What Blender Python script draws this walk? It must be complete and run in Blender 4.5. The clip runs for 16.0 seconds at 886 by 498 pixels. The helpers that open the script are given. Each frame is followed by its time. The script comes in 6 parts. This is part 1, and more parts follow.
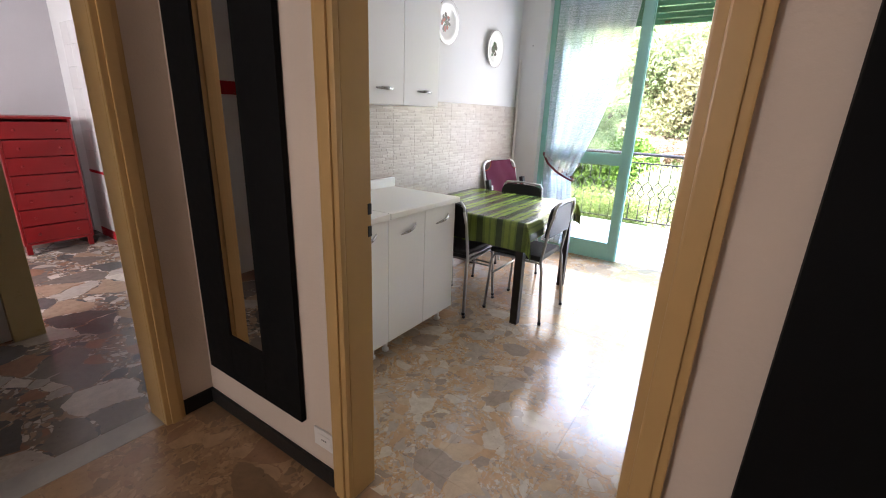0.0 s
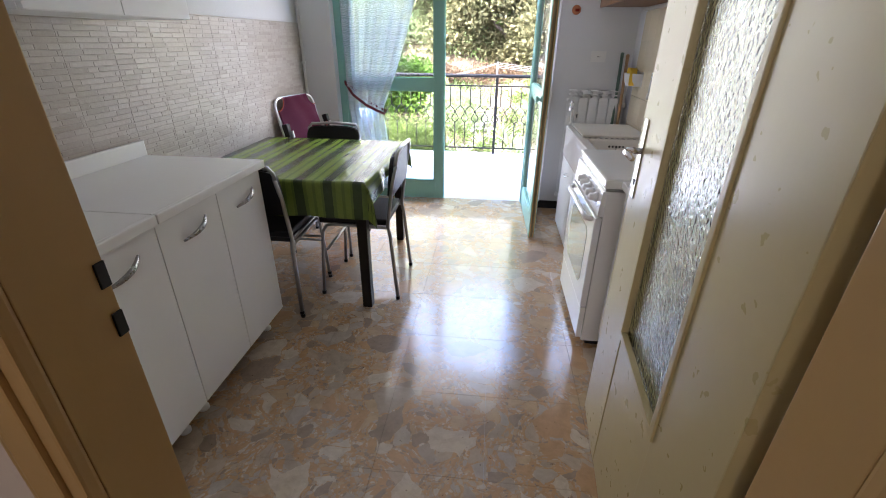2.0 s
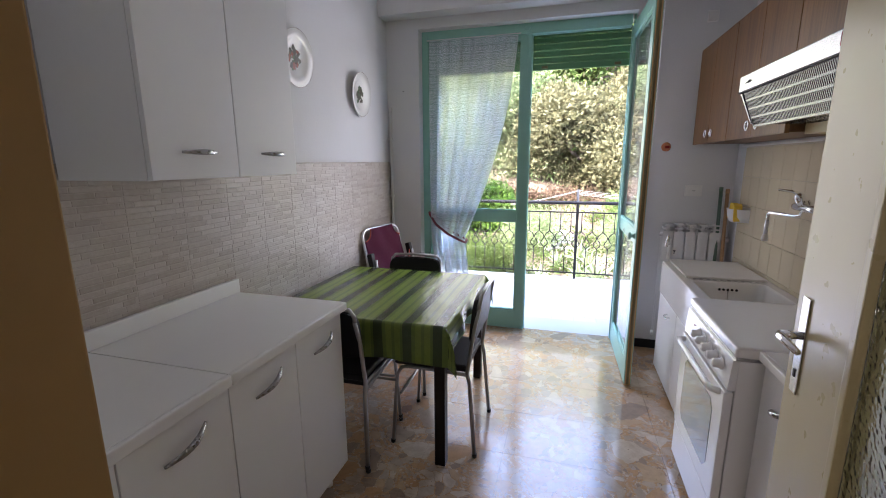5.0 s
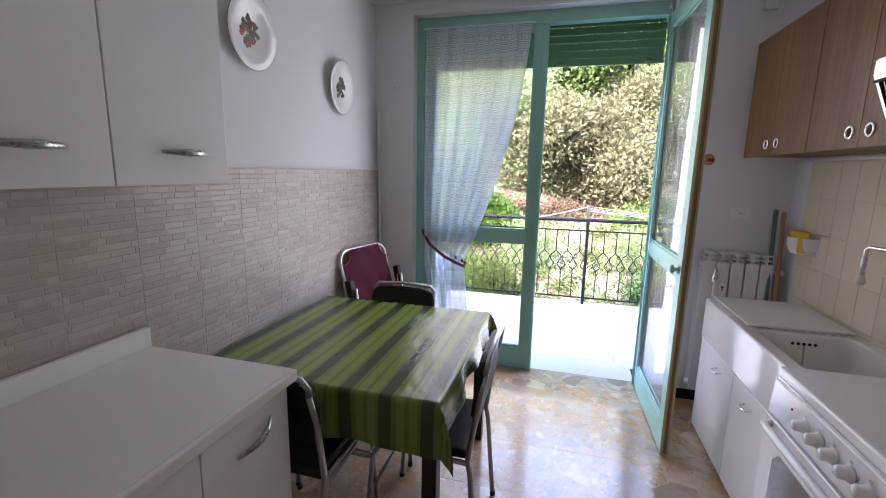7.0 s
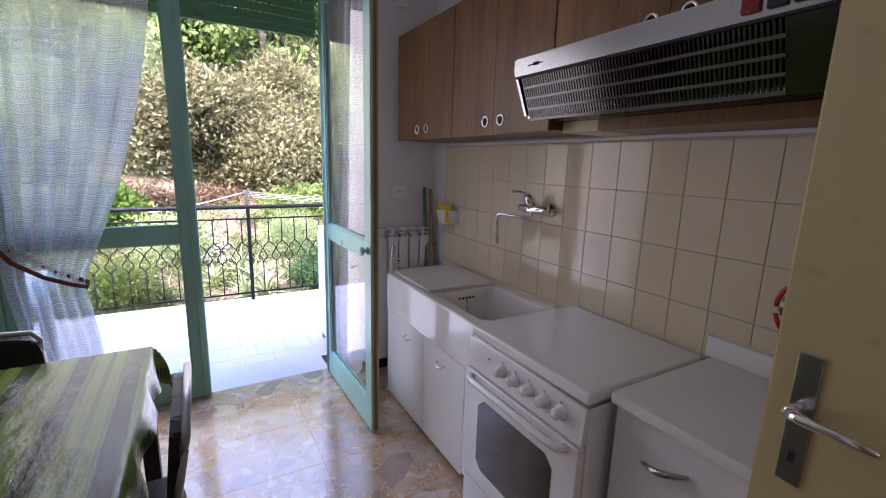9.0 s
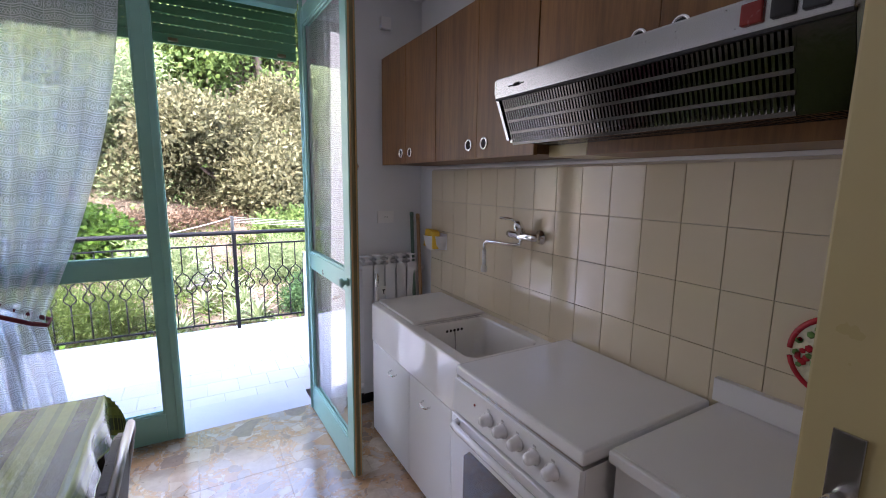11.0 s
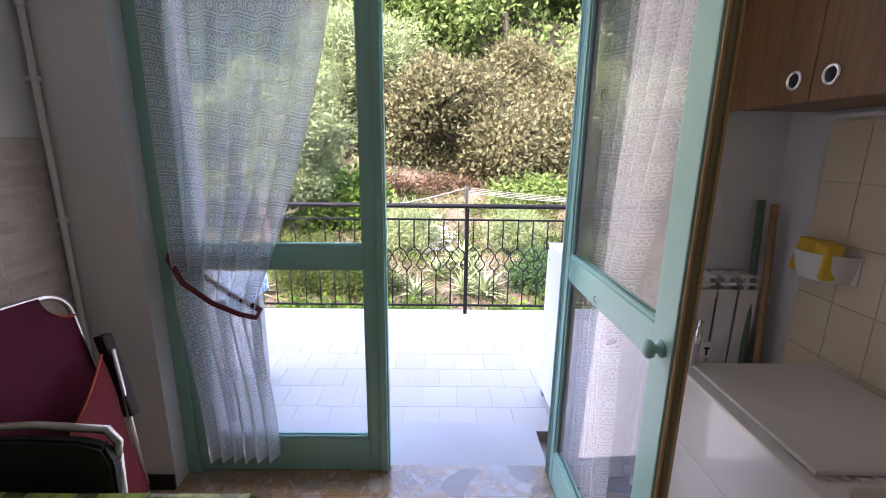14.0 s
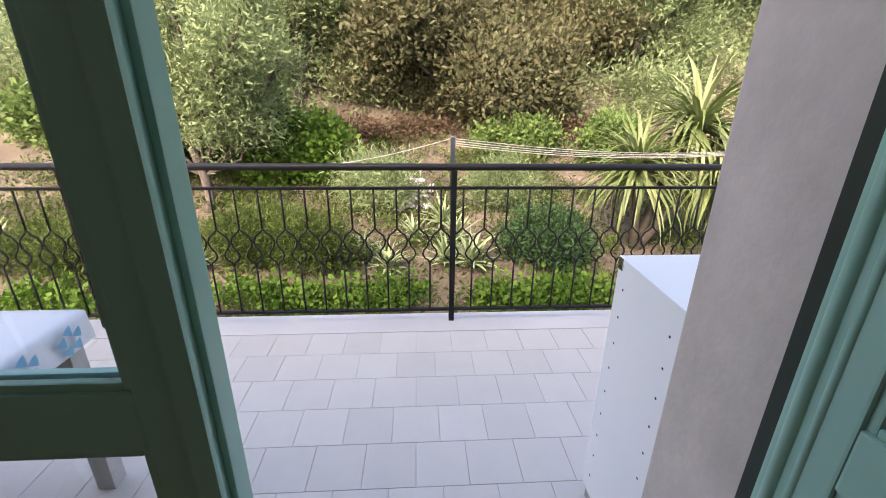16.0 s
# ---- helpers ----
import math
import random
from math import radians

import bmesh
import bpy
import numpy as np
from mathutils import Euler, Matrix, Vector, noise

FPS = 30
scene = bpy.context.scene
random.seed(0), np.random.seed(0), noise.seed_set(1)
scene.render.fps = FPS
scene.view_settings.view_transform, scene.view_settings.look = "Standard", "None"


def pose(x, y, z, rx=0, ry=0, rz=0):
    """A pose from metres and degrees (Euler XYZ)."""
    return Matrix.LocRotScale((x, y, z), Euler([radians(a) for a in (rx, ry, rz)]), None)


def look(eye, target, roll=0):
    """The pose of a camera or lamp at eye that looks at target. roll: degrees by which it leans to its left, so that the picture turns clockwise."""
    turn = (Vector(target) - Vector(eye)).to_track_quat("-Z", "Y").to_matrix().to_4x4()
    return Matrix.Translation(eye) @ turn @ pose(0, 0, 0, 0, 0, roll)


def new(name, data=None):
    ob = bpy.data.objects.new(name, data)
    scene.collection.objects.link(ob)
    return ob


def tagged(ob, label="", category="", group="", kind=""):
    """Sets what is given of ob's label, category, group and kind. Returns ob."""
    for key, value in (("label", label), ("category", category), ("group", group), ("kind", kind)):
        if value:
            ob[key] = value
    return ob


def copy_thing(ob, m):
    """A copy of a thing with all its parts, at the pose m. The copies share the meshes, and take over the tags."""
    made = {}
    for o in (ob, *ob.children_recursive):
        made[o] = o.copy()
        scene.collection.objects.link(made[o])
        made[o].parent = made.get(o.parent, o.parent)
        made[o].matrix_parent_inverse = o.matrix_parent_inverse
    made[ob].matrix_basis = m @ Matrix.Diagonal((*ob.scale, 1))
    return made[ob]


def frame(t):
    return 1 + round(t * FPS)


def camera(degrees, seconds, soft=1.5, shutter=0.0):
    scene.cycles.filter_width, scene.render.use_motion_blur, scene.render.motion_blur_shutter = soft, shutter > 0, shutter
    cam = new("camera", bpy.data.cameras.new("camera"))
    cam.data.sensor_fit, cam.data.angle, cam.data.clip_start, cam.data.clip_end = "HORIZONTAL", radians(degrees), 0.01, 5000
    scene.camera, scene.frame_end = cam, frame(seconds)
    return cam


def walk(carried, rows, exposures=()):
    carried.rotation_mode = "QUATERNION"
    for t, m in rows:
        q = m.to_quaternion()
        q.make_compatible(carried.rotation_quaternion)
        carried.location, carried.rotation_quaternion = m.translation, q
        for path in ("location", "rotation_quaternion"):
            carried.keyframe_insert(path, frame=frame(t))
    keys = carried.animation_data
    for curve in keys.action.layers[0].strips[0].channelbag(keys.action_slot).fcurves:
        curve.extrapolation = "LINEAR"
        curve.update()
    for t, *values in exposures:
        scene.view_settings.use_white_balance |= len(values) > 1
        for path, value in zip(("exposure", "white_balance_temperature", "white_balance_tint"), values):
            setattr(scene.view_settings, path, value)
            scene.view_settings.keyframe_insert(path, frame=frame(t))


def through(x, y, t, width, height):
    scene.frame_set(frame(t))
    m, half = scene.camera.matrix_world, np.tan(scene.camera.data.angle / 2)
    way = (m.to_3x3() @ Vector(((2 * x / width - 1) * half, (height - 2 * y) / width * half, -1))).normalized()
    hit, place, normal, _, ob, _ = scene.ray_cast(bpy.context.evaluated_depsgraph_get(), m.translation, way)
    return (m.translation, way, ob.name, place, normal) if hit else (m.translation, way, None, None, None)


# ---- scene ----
cam = camera(91.6, 16.0, 1.0)
PATH = [
    (0, (0.363, 0.238, 1.422), (-0.703, 1.82, 0.82), 2.2),
    (0.5, (0.252, 0.406, 1.416), (-0.747, 2.017, 0.778), 1.8),
    (1, (0.111, 0.543, 1.415), (-0.6, 2.285, 0.736), 2.5),
    (1.5, (-0.07, 0.667, 1.415), (-0.368, 2.483, 0.632), -0.2),
    (2, (-0.114, 0.802, 1.395), (-0.304, 2.591, 0.521), 0.6),
    (2.5, (-0.138, 0.917, 1.381), (-0.284, 2.655, 0.403), 1.0),
    (3, (-0.206, 0.983, 1.403), (-0.233, 2.735, 0.438), 1.3),
    (3.5, (-0.221, 1.004, 1.471), (-0.245, 2.895, 0.82), 1.3),
    (4, (-0.204, 0.997, 1.508), (-0.402, 2.919, 0.99), -0.0),
    (4.5, (-0.195, 0.99, 1.513), (-0.632, 2.889, 1.065), -1.0),
    (4.7, (-0.199, 0.989, 1.512), (-0.72, 2.873, 1.09), -0.9),
    (6.8, (-0.377, 1.469, 1.489), (-0.946, 3.355, 1.144), 0.9),
    (7, (-0.382, 1.565, 1.506), (-0.899, 3.464, 1.152), 1.1),
    (7.5, (-0.39, 1.742, 1.508), (-0.552, 3.704, 1.153), 1.5),
    (8, (-0.485, 1.922, 1.503), (-0.115, 3.857, 1.154), 1.6),
    (8.5, (-0.531, 1.965, 1.498), (0.201, 3.79, 1.129), 1.5),
    (9, (-0.531, 1.887, 1.489), (0.447, 3.587, 1.097), 1.6),
    (9.2, (-0.509, 1.875, 1.493), (0.591, 3.497, 1.092), 1.6),
    (11.3, (-0.405, 2.001, 1.524), (0.512, 3.758, 1.256), 0.5),
    (11.5, (-0.404, 2.018, 1.526), (0.213, 3.9, 1.251), 1.0),
    (12, (-0.36, 2.035, 1.524), (-0.344, 4.01, 1.21), 1.4),
    (12.5, (-0.376, 2.194, 1.499), (-0.454, 4.163, 1.157), 1.5),
    (13, (-0.418, 2.448, 1.515), (-0.448, 4.411, 1.136), 1.2),
    (13.5, (-0.38, 2.729, 1.493), (-0.37, 4.681, 1.056), 0.9),
    (14, (-0.312, 3.033, 1.498), (-0.296, 4.978, 1.031), 0.7),
    (14.5, (-0.306, 3.395, 1.472), (-0.262, 5.33, 0.968), 0.3),
    (15, (-0.309, 3.707, 1.471), (-0.223, 5.625, 0.91), 0.1),
    (15.5, (-0.281, 4.039, 1.467), (-0.186, 5.93, 0.824), 0.5),
    (16, (-0.285, 4.333, 1.43), (-0.168, 6.197, 0.714), 0.7),
]
EXPOSURE = [
    (0, 5.6, 6300, 18), (1.0, 5.2, 6150, 17), (2.5, 4.9, 6150, 19), (4.7, 4.52, 6150, 22), (7.5, 4.37, 6100, 28),
    (9, 4.0, 6100, 32), (11.5, 4.1, 6000, 26), (12.5, 4.0, 6100, 28), (13.5, 3.8, 6400, 30), (14.0, 3.7, 6550, 30),
    (14.5, 3.3, 6900, 29), (15.5, 2.9, 7400, 20), (16, 2.65, 7600, 20),
]
walk(cam, [(t, look(eye, target, roll)) for t, eye, target, roll in PATH], EXPOSURE)

# ---- light ----
world = bpy.data.worlds.new("World")
scene.world = world
world.use_nodes = True
SUN_ELEV, SUN_AZ = 42.0, 208.0
_wn = world.node_tree.nodes
_sky = _wn.new("ShaderNodeTexSky")
_sky.sky_type = "NISHITA"
_sky.sun_disc = False
_sky.sun_elevation = radians(SUN_ELEV)
_sky.sun_rotation = radians(SUN_AZ)
_sky.air_density, _sky.dust_density, _sky.ozone_density = 1.0, 3.0, 1.0
_wn["Background"].inputs["Strength"].default_value = 0.15
world.node_tree.links.new(_sky.outputs["Color"], _wn["Background"].inputs["Color"])

sun = new("sun", bpy.data.lights.new("sun", "SUN"))
sun.data.energy, sun.data.angle, sun.data.color = 1.5, radians(30), (1.0, 0.97, 0.92)
_d = Vector((math.sin(radians(SUN_AZ)) * math.cos(radians(SUN_ELEV)), math.cos(radians(SUN_AZ)) * math.cos(radians(SUN_ELEV)), math.sin(radians(SUN_ELEV))))
sun.matrix_world = look(_d * 30, (0, 0, 0))


def area_lamp(name, eye, target, w, h, power, color):
    lamp = new(name, bpy.data.lights.new(name, "AREA"))
    lamp.data.shape, lamp.data.size, lamp.data.size_y = "RECTANGLE", w, h
    lamp.data.energy, lamp.data.color = power, color
    lamp.matrix_world = look(eye, target)
    return lamp


# area lamps added: daylight of an unseen side room window, a fill for the hall
area_lamp("side_room_window_light", (-3.9, -1.93, 1.5), (-3.6, 1.0, 0.9), 1.2, 1.3, 2.8, (1.0, 0.98, 0.95))
area_lamp("hall_fill_light", (-1.1, -2.45, 1.5), (-1.15, 1.0, 1.0), 0.8, 1.4, 0.95, (1.0, 0.93, 0.86))
# area lamp added inside the balcony door to strengthen the sky's light
area_lamp("balcony_door_light", (-0.62, 4.60, 1.25), (-0.62, 1.0, 1.0), 1.5, 2.2, 0.95, (1.0, 0.975, 0.95))


# ---- materials ----
def material(name):
    m = bpy.data.materials.new(name)
    m.use_nodes = True
    return m, m.node_tree.nodes, m.node_tree.links, m.node_tree.nodes["Principled BSDF"]


def world_coords(n, l, scale=(1, 1, 1)):
    g, mp = n.new("ShaderNodeNewGeometry"), n.new("ShaderNodeMapping")
    mp.inputs["Scale"].default_value = scale
    l.new(g.outputs["Position"], mp.inputs["Vector"])
    return mp.outputs["Vector"]


def tex_noise(n, l, vec, scale, detail=4.0, rough=0.55):
    t = n.new("ShaderNodeTexNoise")
    t.inputs["Scale"].default_value, t.inputs["Detail"].default_value, t.inputs["Roughness"].default_value = scale, detail, rough
    l.new(vec, t.inputs["Vector"])
    return t.outputs["Fac"]


def ramp(n, l, fac, stops, interp="LINEAR"):
    r = n.new("ShaderNodeValToRGB")
    r.color_ramp.interpolation = interp
    e = r.color_ramp.elements
    while len(e) < len(stops):
        e.new(0.5)
    for el, (p, c) in zip(e, stops):
        el.position, el.color = p, (*c, 1) if len(c) == 3 else c
    l.new(fac, r.inputs["Fac"])
    return r.outputs["Color"]


def mix(n, l, fac, a, b, mode="MIX"):
    m = n.new("ShaderNodeMix")
    m.data_type, m.blend_type = "RGBA", mode
    for sock, v in ((m.inputs["Factor"], fac), (m.inputs["A"], a), (m.inputs["B"], b)):
        if isinstance(v, (int, float)):
            sock.default_value = v
        elif isinstance(v, tuple):
            sock.default_value = (*v, 1) if len(v) == 3 else v
        else:
            l.new(v, sock)
    return m.outputs["Result"]


def calc(n, l, op, a, b=0.0, c=None):
    m = n.new("ShaderNodeMath")
    m.operation = op
    for i, v in enumerate((a, b) if c is None else (a, b, c)):
        if isinstance(v, (int, float)):
            m.inputs[i].default_value = v
        else:
            l.new(v, m.inputs[i])
    return m.outputs[0]


def bump(n, l, p, height, strength=0.3, dist=0.01):
    b = n.new("ShaderNodeBump")
    b.inputs["Strength"].default_value, b.inputs["Distance"].default_value = strength, dist
    l.new(height, b.inputs["Height"])
    l.new(b.outputs["Normal"], p.inputs["Normal"])


def painted(name, color, rough=0.5, vary=0.08, grain=60.0, relief=0.1, big=1.7, metal=0.0, coat=0.0):
    """A paint, plaster or lacquer: soft stains at one scale, grain and relief at another."""
    m, n, l, p = material(name)
    v = world_coords(n, l)
    big_n, small = tex_noise(n, l, v, big, 5), tex_noise(n, l, v, grain, 3)
    dark, light = tuple(c * (1 - vary) for c in color), tuple(min(1, c * (1 + vary)) for c in color)
    base = ramp(n, l, big_n, [(0.3, dark), (0.7, light)])
    l.new(mix(n, l, 0.10, base, ramp(n, l, small, [(0.35, dark), (0.65, light)]), "MULTIPLY" if vary > 0.3 else "MIX"), p.inputs["Base Color"])
    l.new(calc(n, l, "MULTIPLY_ADD", small, 0.16, rough - 0.08), p.inputs["Roughness"])
    p.inputs["Metallic"].default_value = metal
    p.inputs["Coat Weight"].default_value = coat
    p.inputs["Specular IOR Level"].default_value = 0.1 if name.startswith("black_l") else 0.25 if name.startswith("black") else 0.5
    bump(n, l, p, small, relief, 0.004)
    return m


def wood(name, dark, light, rough=0.4, along=2, scale=9.0):
    m, n, l, p = material(name)
    sc = [scale, scale, scale]
    sc[along] = scale * 0.07
    v = world_coords(n, l, tuple(sc))
    a, b = tex_noise(n, l, v, 1.0, 6, 0.6), tex_noise(n, l, v, 7.0, 4, 0.7)
    base = ramp(n, l, a, [(0.3, dark), (0.7, light)])
    base = mix(n, l, 0.35, base, ramp(n, l, b, [(0.35, tuple(c * 0.6 for c in dark)), (0.6, light)]))
    oi = n.new("ShaderNodeObjectInfo")
    l.new(mix(n, l, calc(n, l, "MULTIPLY", oi.outputs["Random"], 0.3), base, tuple(c * 0.75 for c in dark)), p.inputs["Base Color"])
    p.inputs["Roughness"].default_value = rough
    bump(n, l, p, b, 0.08, 0.002)
    return m


def broken_marble(name, cement, tones, size=5.0, rough=0.16, share=0.52):
    """Polished crazy-paved marble: big irregular flakes, small chips between them and a cement ground."""
    m, n, l, p = material(name)
    v = world_coords(n, l)
    warp = n.new("ShaderNodeTexNoise")
    warp.inputs["Scale"].default_value, warp.inputs["Detail"].default_value = 4.0, 6
    l.new(v, warp.inputs["Vector"])
    vv = mix(n, l, 0.09, v, warp.outputs["Color"], "LINEAR_LIGHT")

    def cells(scale, feature):
        t = n.new("ShaderNodeTexVoronoi")
        t.feature, t.voronoi_dimensions = feature, "2D"
        t.inputs["Scale"].default_value = scale
        l.new(vv, t.inputs["Vector"])
        return t

    def stones(scale, gap):
        sep = n.new("ShaderNodeSeparateColor")
        l.new(cells(scale, "F1").outputs["Color"], sep.inputs["Color"])
        k = len(tones)
        col = ramp(n, l, sep.outputs["Red"], [(i / k, t) for i, t in enumerate(tones)], "CONSTANT")
        edge = calc(n, l, "GREATER_THAN", cells(scale, "DISTANCE_TO_EDGE").outputs["Distance"], gap)
        return col, edge, sep.outputs["Green"]

    c1, e1, r1 = stones(size, 0.03)
    c2, e2, r2 = stones(size * 2.3, 0.05)
    c3, e3, r3 = stones(size * 7, 0.06)
    c4, e4, r4 = stones(size * 15, 0.08)
    veins = tex_noise(n, l, vv, 22, 6, 0.7)
    ground = mix(n, l, calc(n, l, "MULTIPLY", e4, calc(n, l, "GREATER_THAN", r4, 0.45)), cement, c4)
    chips = mix(n, l, calc(n, l, "MULTIPLY", e3, calc(n, l, "GREATER_THAN", r3, 0.55)), ground, c3)
    mid = mix(n, l, calc(n, l, "MULTIPLY", e2, calc(n, l, "GREATER_THAN", r2, 0.55)), chips, c2)
    top = mix(n, l, calc(n, l, "MULTIPLY", e1, calc(n, l, "GREATER_THAN", r1, share)), mid, c1)
    col = mix(n, l, 0.35, top, ramp(n, l, veins, [(0.3, (0.35, 0.33, 0.3)), (0.6, (1, 1, 1))]), "MULTIPLY")
    col = mix(n, l, 0.5, col, ramp(n, l, tex_noise(n, l, v, 1.3, 5), [(0.3, (0.66, 0.58, 0.48)), (0.7, (1, 1, 1))]), "MULTIPLY")
    specks = ramp(n, l, tex_noise(n, l, v, 55, 2), [(0.70, (1, 1, 1)), (0.74, (0.30, 0.24, 0.20))])
    col = mix(n, l, 0.8, col, specks, "MULTIPLY")
    l.new(col, p.inputs["Base Color"])
    l.new(calc(n, l, "MULTIPLY_ADD", tex_noise(n, l, v, 8, 4), 0.14, rough - 0.05), p.inputs["Roughness"])
    p.inputs["Specular IOR Level"].default_value = 0.85
    bump(n, l, p, veins, 0.05, 0.002)
    return m


def brick_tile(name, lo, hi):
    """Glazed tile with pressed little bricks: a tone for each brick and each tile."""
    m, n, l, p = material(name)
    g, oi = n.new("ShaderNodeNewGeometry"), n.new("ShaderNodeObjectInfo")
    r = calc(n, l, "FRACT", calc(n, l, "MULTIPLY_ADD", oi.outputs["Random"], 7.31, g.outputs["Random Per Island"]))
    v = world_coords(n, l)
    base = ramp(n, l, r, [(0.0, lo), (0.45, tuple((a + b) / 2 for a, b in zip(lo, hi))), (1.0, hi)])
    l.new(mix(n, l, 0.35, base, ramp(n, l, tex_noise(n, l, v, 45, 5, 0.7), [(0.3, lo), (0.7, hi)])), p.inputs["Base Color"])
    p.inputs["Roughness"].default_value = 0.28
    bump(n, l, p, tex_noise(n, l, v, 70, 3), 0.25, 0.004)
    return m


def piece_mat(name, color, rough, vary=0.06, relief=0.05, hue=None):
    """For tiles and slabs: each piece a shade of its own."""
    m, n, l, p = material(name)
    oi = n.new("ShaderNodeObjectInfo")
    v = world_coords(n, l)
    a, b = tuple(c * (1 - vary) for c in color), tuple(min(1, c * (1 + vary)) for c in (hue or color))
    base = ramp(n, l, oi.outputs["Random"], [(0, a), (1, b)])
    l.new(mix(n, l, 0.4, base, ramp(n, l, tex_noise(n, l, v, 6, 6, 0.65), [(0.3, a), (0.7, b)])), p.inputs["Base Color"])
    l.new(calc(n, l, "MULTIPLY_ADD", tex_noise(n, l, v, 15, 3), 0.12, rough - 0.06), p.inputs["Roughness"])
    bump(n, l, p, tex_noise(n, l, v, 30, 3), relief, 0.003)
    return m


def leaf_mat(name, stops, rough=0.7, through=0.35):
    m, n, l, p = material(name)
    g = n.new("ShaderNodeNewGeometry")
    v = world_coords(n, l)
    base = ramp(n, l, g.outputs["Random Per Island"], stops)
    l.new(mix(n, l, 0.55, base, ramp(n, l, tex_noise(n, l, v, 1.1, 4), [(0.25, tuple(c * 0.75 for c in stops[0][1])), (0.75, stops[-1][1])])), p.inputs["Base Color"])
    p.inputs["Roughness"].default_value = rough
    p.inputs["Specular IOR Level"].default_value = 0.2
    tr = n.new("ShaderNodeBsdfTranslucent")
    l.new(base, tr.inputs["Color"])
    ms = n.new("ShaderNodeMixShader")
    ms.inputs[0].default_value = through
    l.new(p.outputs[0], ms.inputs[1])
    l.new(tr.outputs[0], ms.inputs[2])
    l.new(ms.outputs[0], n["Material Output"].inputs["Surface"])
    return m


def glass_mat(name, rough=0.0, relief=0.0, color=(1, 1, 1), scale=55.0):
    m, n, l, p = material(name)
    p.inputs["Base Color"].default_value = (*color, 1)
    p.inputs["Transmission Weight"].default_value, p.inputs["IOR"].default_value, p.inputs["Roughness"].default_value = 1.0, 1.45, rough
    if relief:
        t = n.new("ShaderNodeTexVoronoi")
        t.feature = "SMOOTH_F1"
        t.inputs["Scale"].default_value = scale
        l.new(world_coords(n, l), t.inputs["Vector"])
        bump(n, l, p, t.outputs["Distance"], relief, 0.012)
    return m


def lace_mat(name):
    """White crocheted net: rows of squares, flowers and bars over a fine mesh, by the cloth's own measure."""
    m, n, l, p = material(name)
    tc = n.new("ShaderNodeTexCoord")
    sep = n.new("ShaderNodeSeparateXYZ")
    l.new(tc.outputs["UV"], sep.inputs[0])
    u, w = sep.outputs["X"], sep.outputs["Y"]

    def saw(x, period):
        return calc(n, l, "FRACT", calc(n, l, "DIVIDE", x, period))

    def near(x, c, r):
        return calc(n, l, "LESS_THAN", calc(n, l, "ABSOLUTE", calc(n, l, "SUBTRACT", x, c)), r)

    def either(a, b):
        return calc(n, l, "MAXIMUM", a, b)

    row, col = saw(w, 0.112), saw(u, 0.060)
    # bars round each band, zigzag between, a rosette in every second band
    bars = either(near(row, 0.05, 0.02), either(near(row, 0.45, 0.02), either(near(row, 0.15, 0.015), near(row, 0.35, 0.015))))
    zig = near(calc(n, l, "ADD", calc(n, l, "MULTIPLY", calc(n, l, "ABSOLUTE", calc(n, l, "SUBTRACT", saw(u, 0.018), 0.5)), 0.28), 0.18), row, 0.035)
    dx, dy = calc(n, l, "SUBTRACT", col, 0.5), calc(n, l, "MULTIPLY", calc(n, l, "SUBTRACT", row, 0.73), 1.9)
    rad = calc(n, l, "SQRT", calc(n, l, "ADD", calc(n, l, "MULTIPLY", dx, dx), calc(n, l, "MULTIPLY", dy, dy)))
    ang = calc(n, l, "ARCTAN2", dy, dx)
    petal = calc(n, l, "MULTIPLY_ADD", calc(n, l, "COSINE", calc(n, l, "MULTIPLY", ang, 8.0)), 0.09, 0.24)
    rose = calc(n, l, "MULTIPLY", calc(n, l, "LESS_THAN", rad, petal), calc(n, l, "GREATER_THAN", rad, 0.07))
    rose = either(rose, near(rad, 0.42, 0.03))
    sq = either(near(col, 0.03, 0.03), near(row, 0.95, 0.025))
    net = calc(n, l, "MULTIPLY", calc(n, l, "GREATER_THAN", saw(u, 0.005), 0.42), calc(n, l, "GREATER_THAN", saw(w, 0.005), 0.42))
    thread = calc(n, l, "SUBTRACT", 1.0, net)
    motif = either(either(bars, zig), either(rose, sq))
    alpha = calc(n, l, "ADD", calc(n, l, "MULTIPLY", motif, 0.72), calc(n, l, "MULTIPLY_ADD", thread, 0.38, 0.24))
    p.inputs["Base Color"].default_value = (0.82, 0.84, 0.88, 1)
    p.inputs["Roughness"].default_value = 0.9
    tr, hole, a, b = n.new("ShaderNodeBsdfTranslucent"), n.new("ShaderNodeBsdfTransparent"), n.new("ShaderNodeMixShader"), n.new("ShaderNodeMixShader")
    tr.inputs["Color"].default_value = (0.92, 0.92, 0.93, 1)
    a.inputs[0].default_value = 0.55
    l.new(p.outputs[0], a.inputs[1])
    l.new(tr.outputs[0], a.inputs[2])
    l.new(calc(n, l, "MINIMUM", alpha, 1.0), b.inputs[0])
    l.new(hole.outputs[0], b.inputs[1])
    l.new(a.outputs[0], b.inputs[2])
    l.new(b.outputs[0], n["Material Output"].inputs["Surface"])
    return m


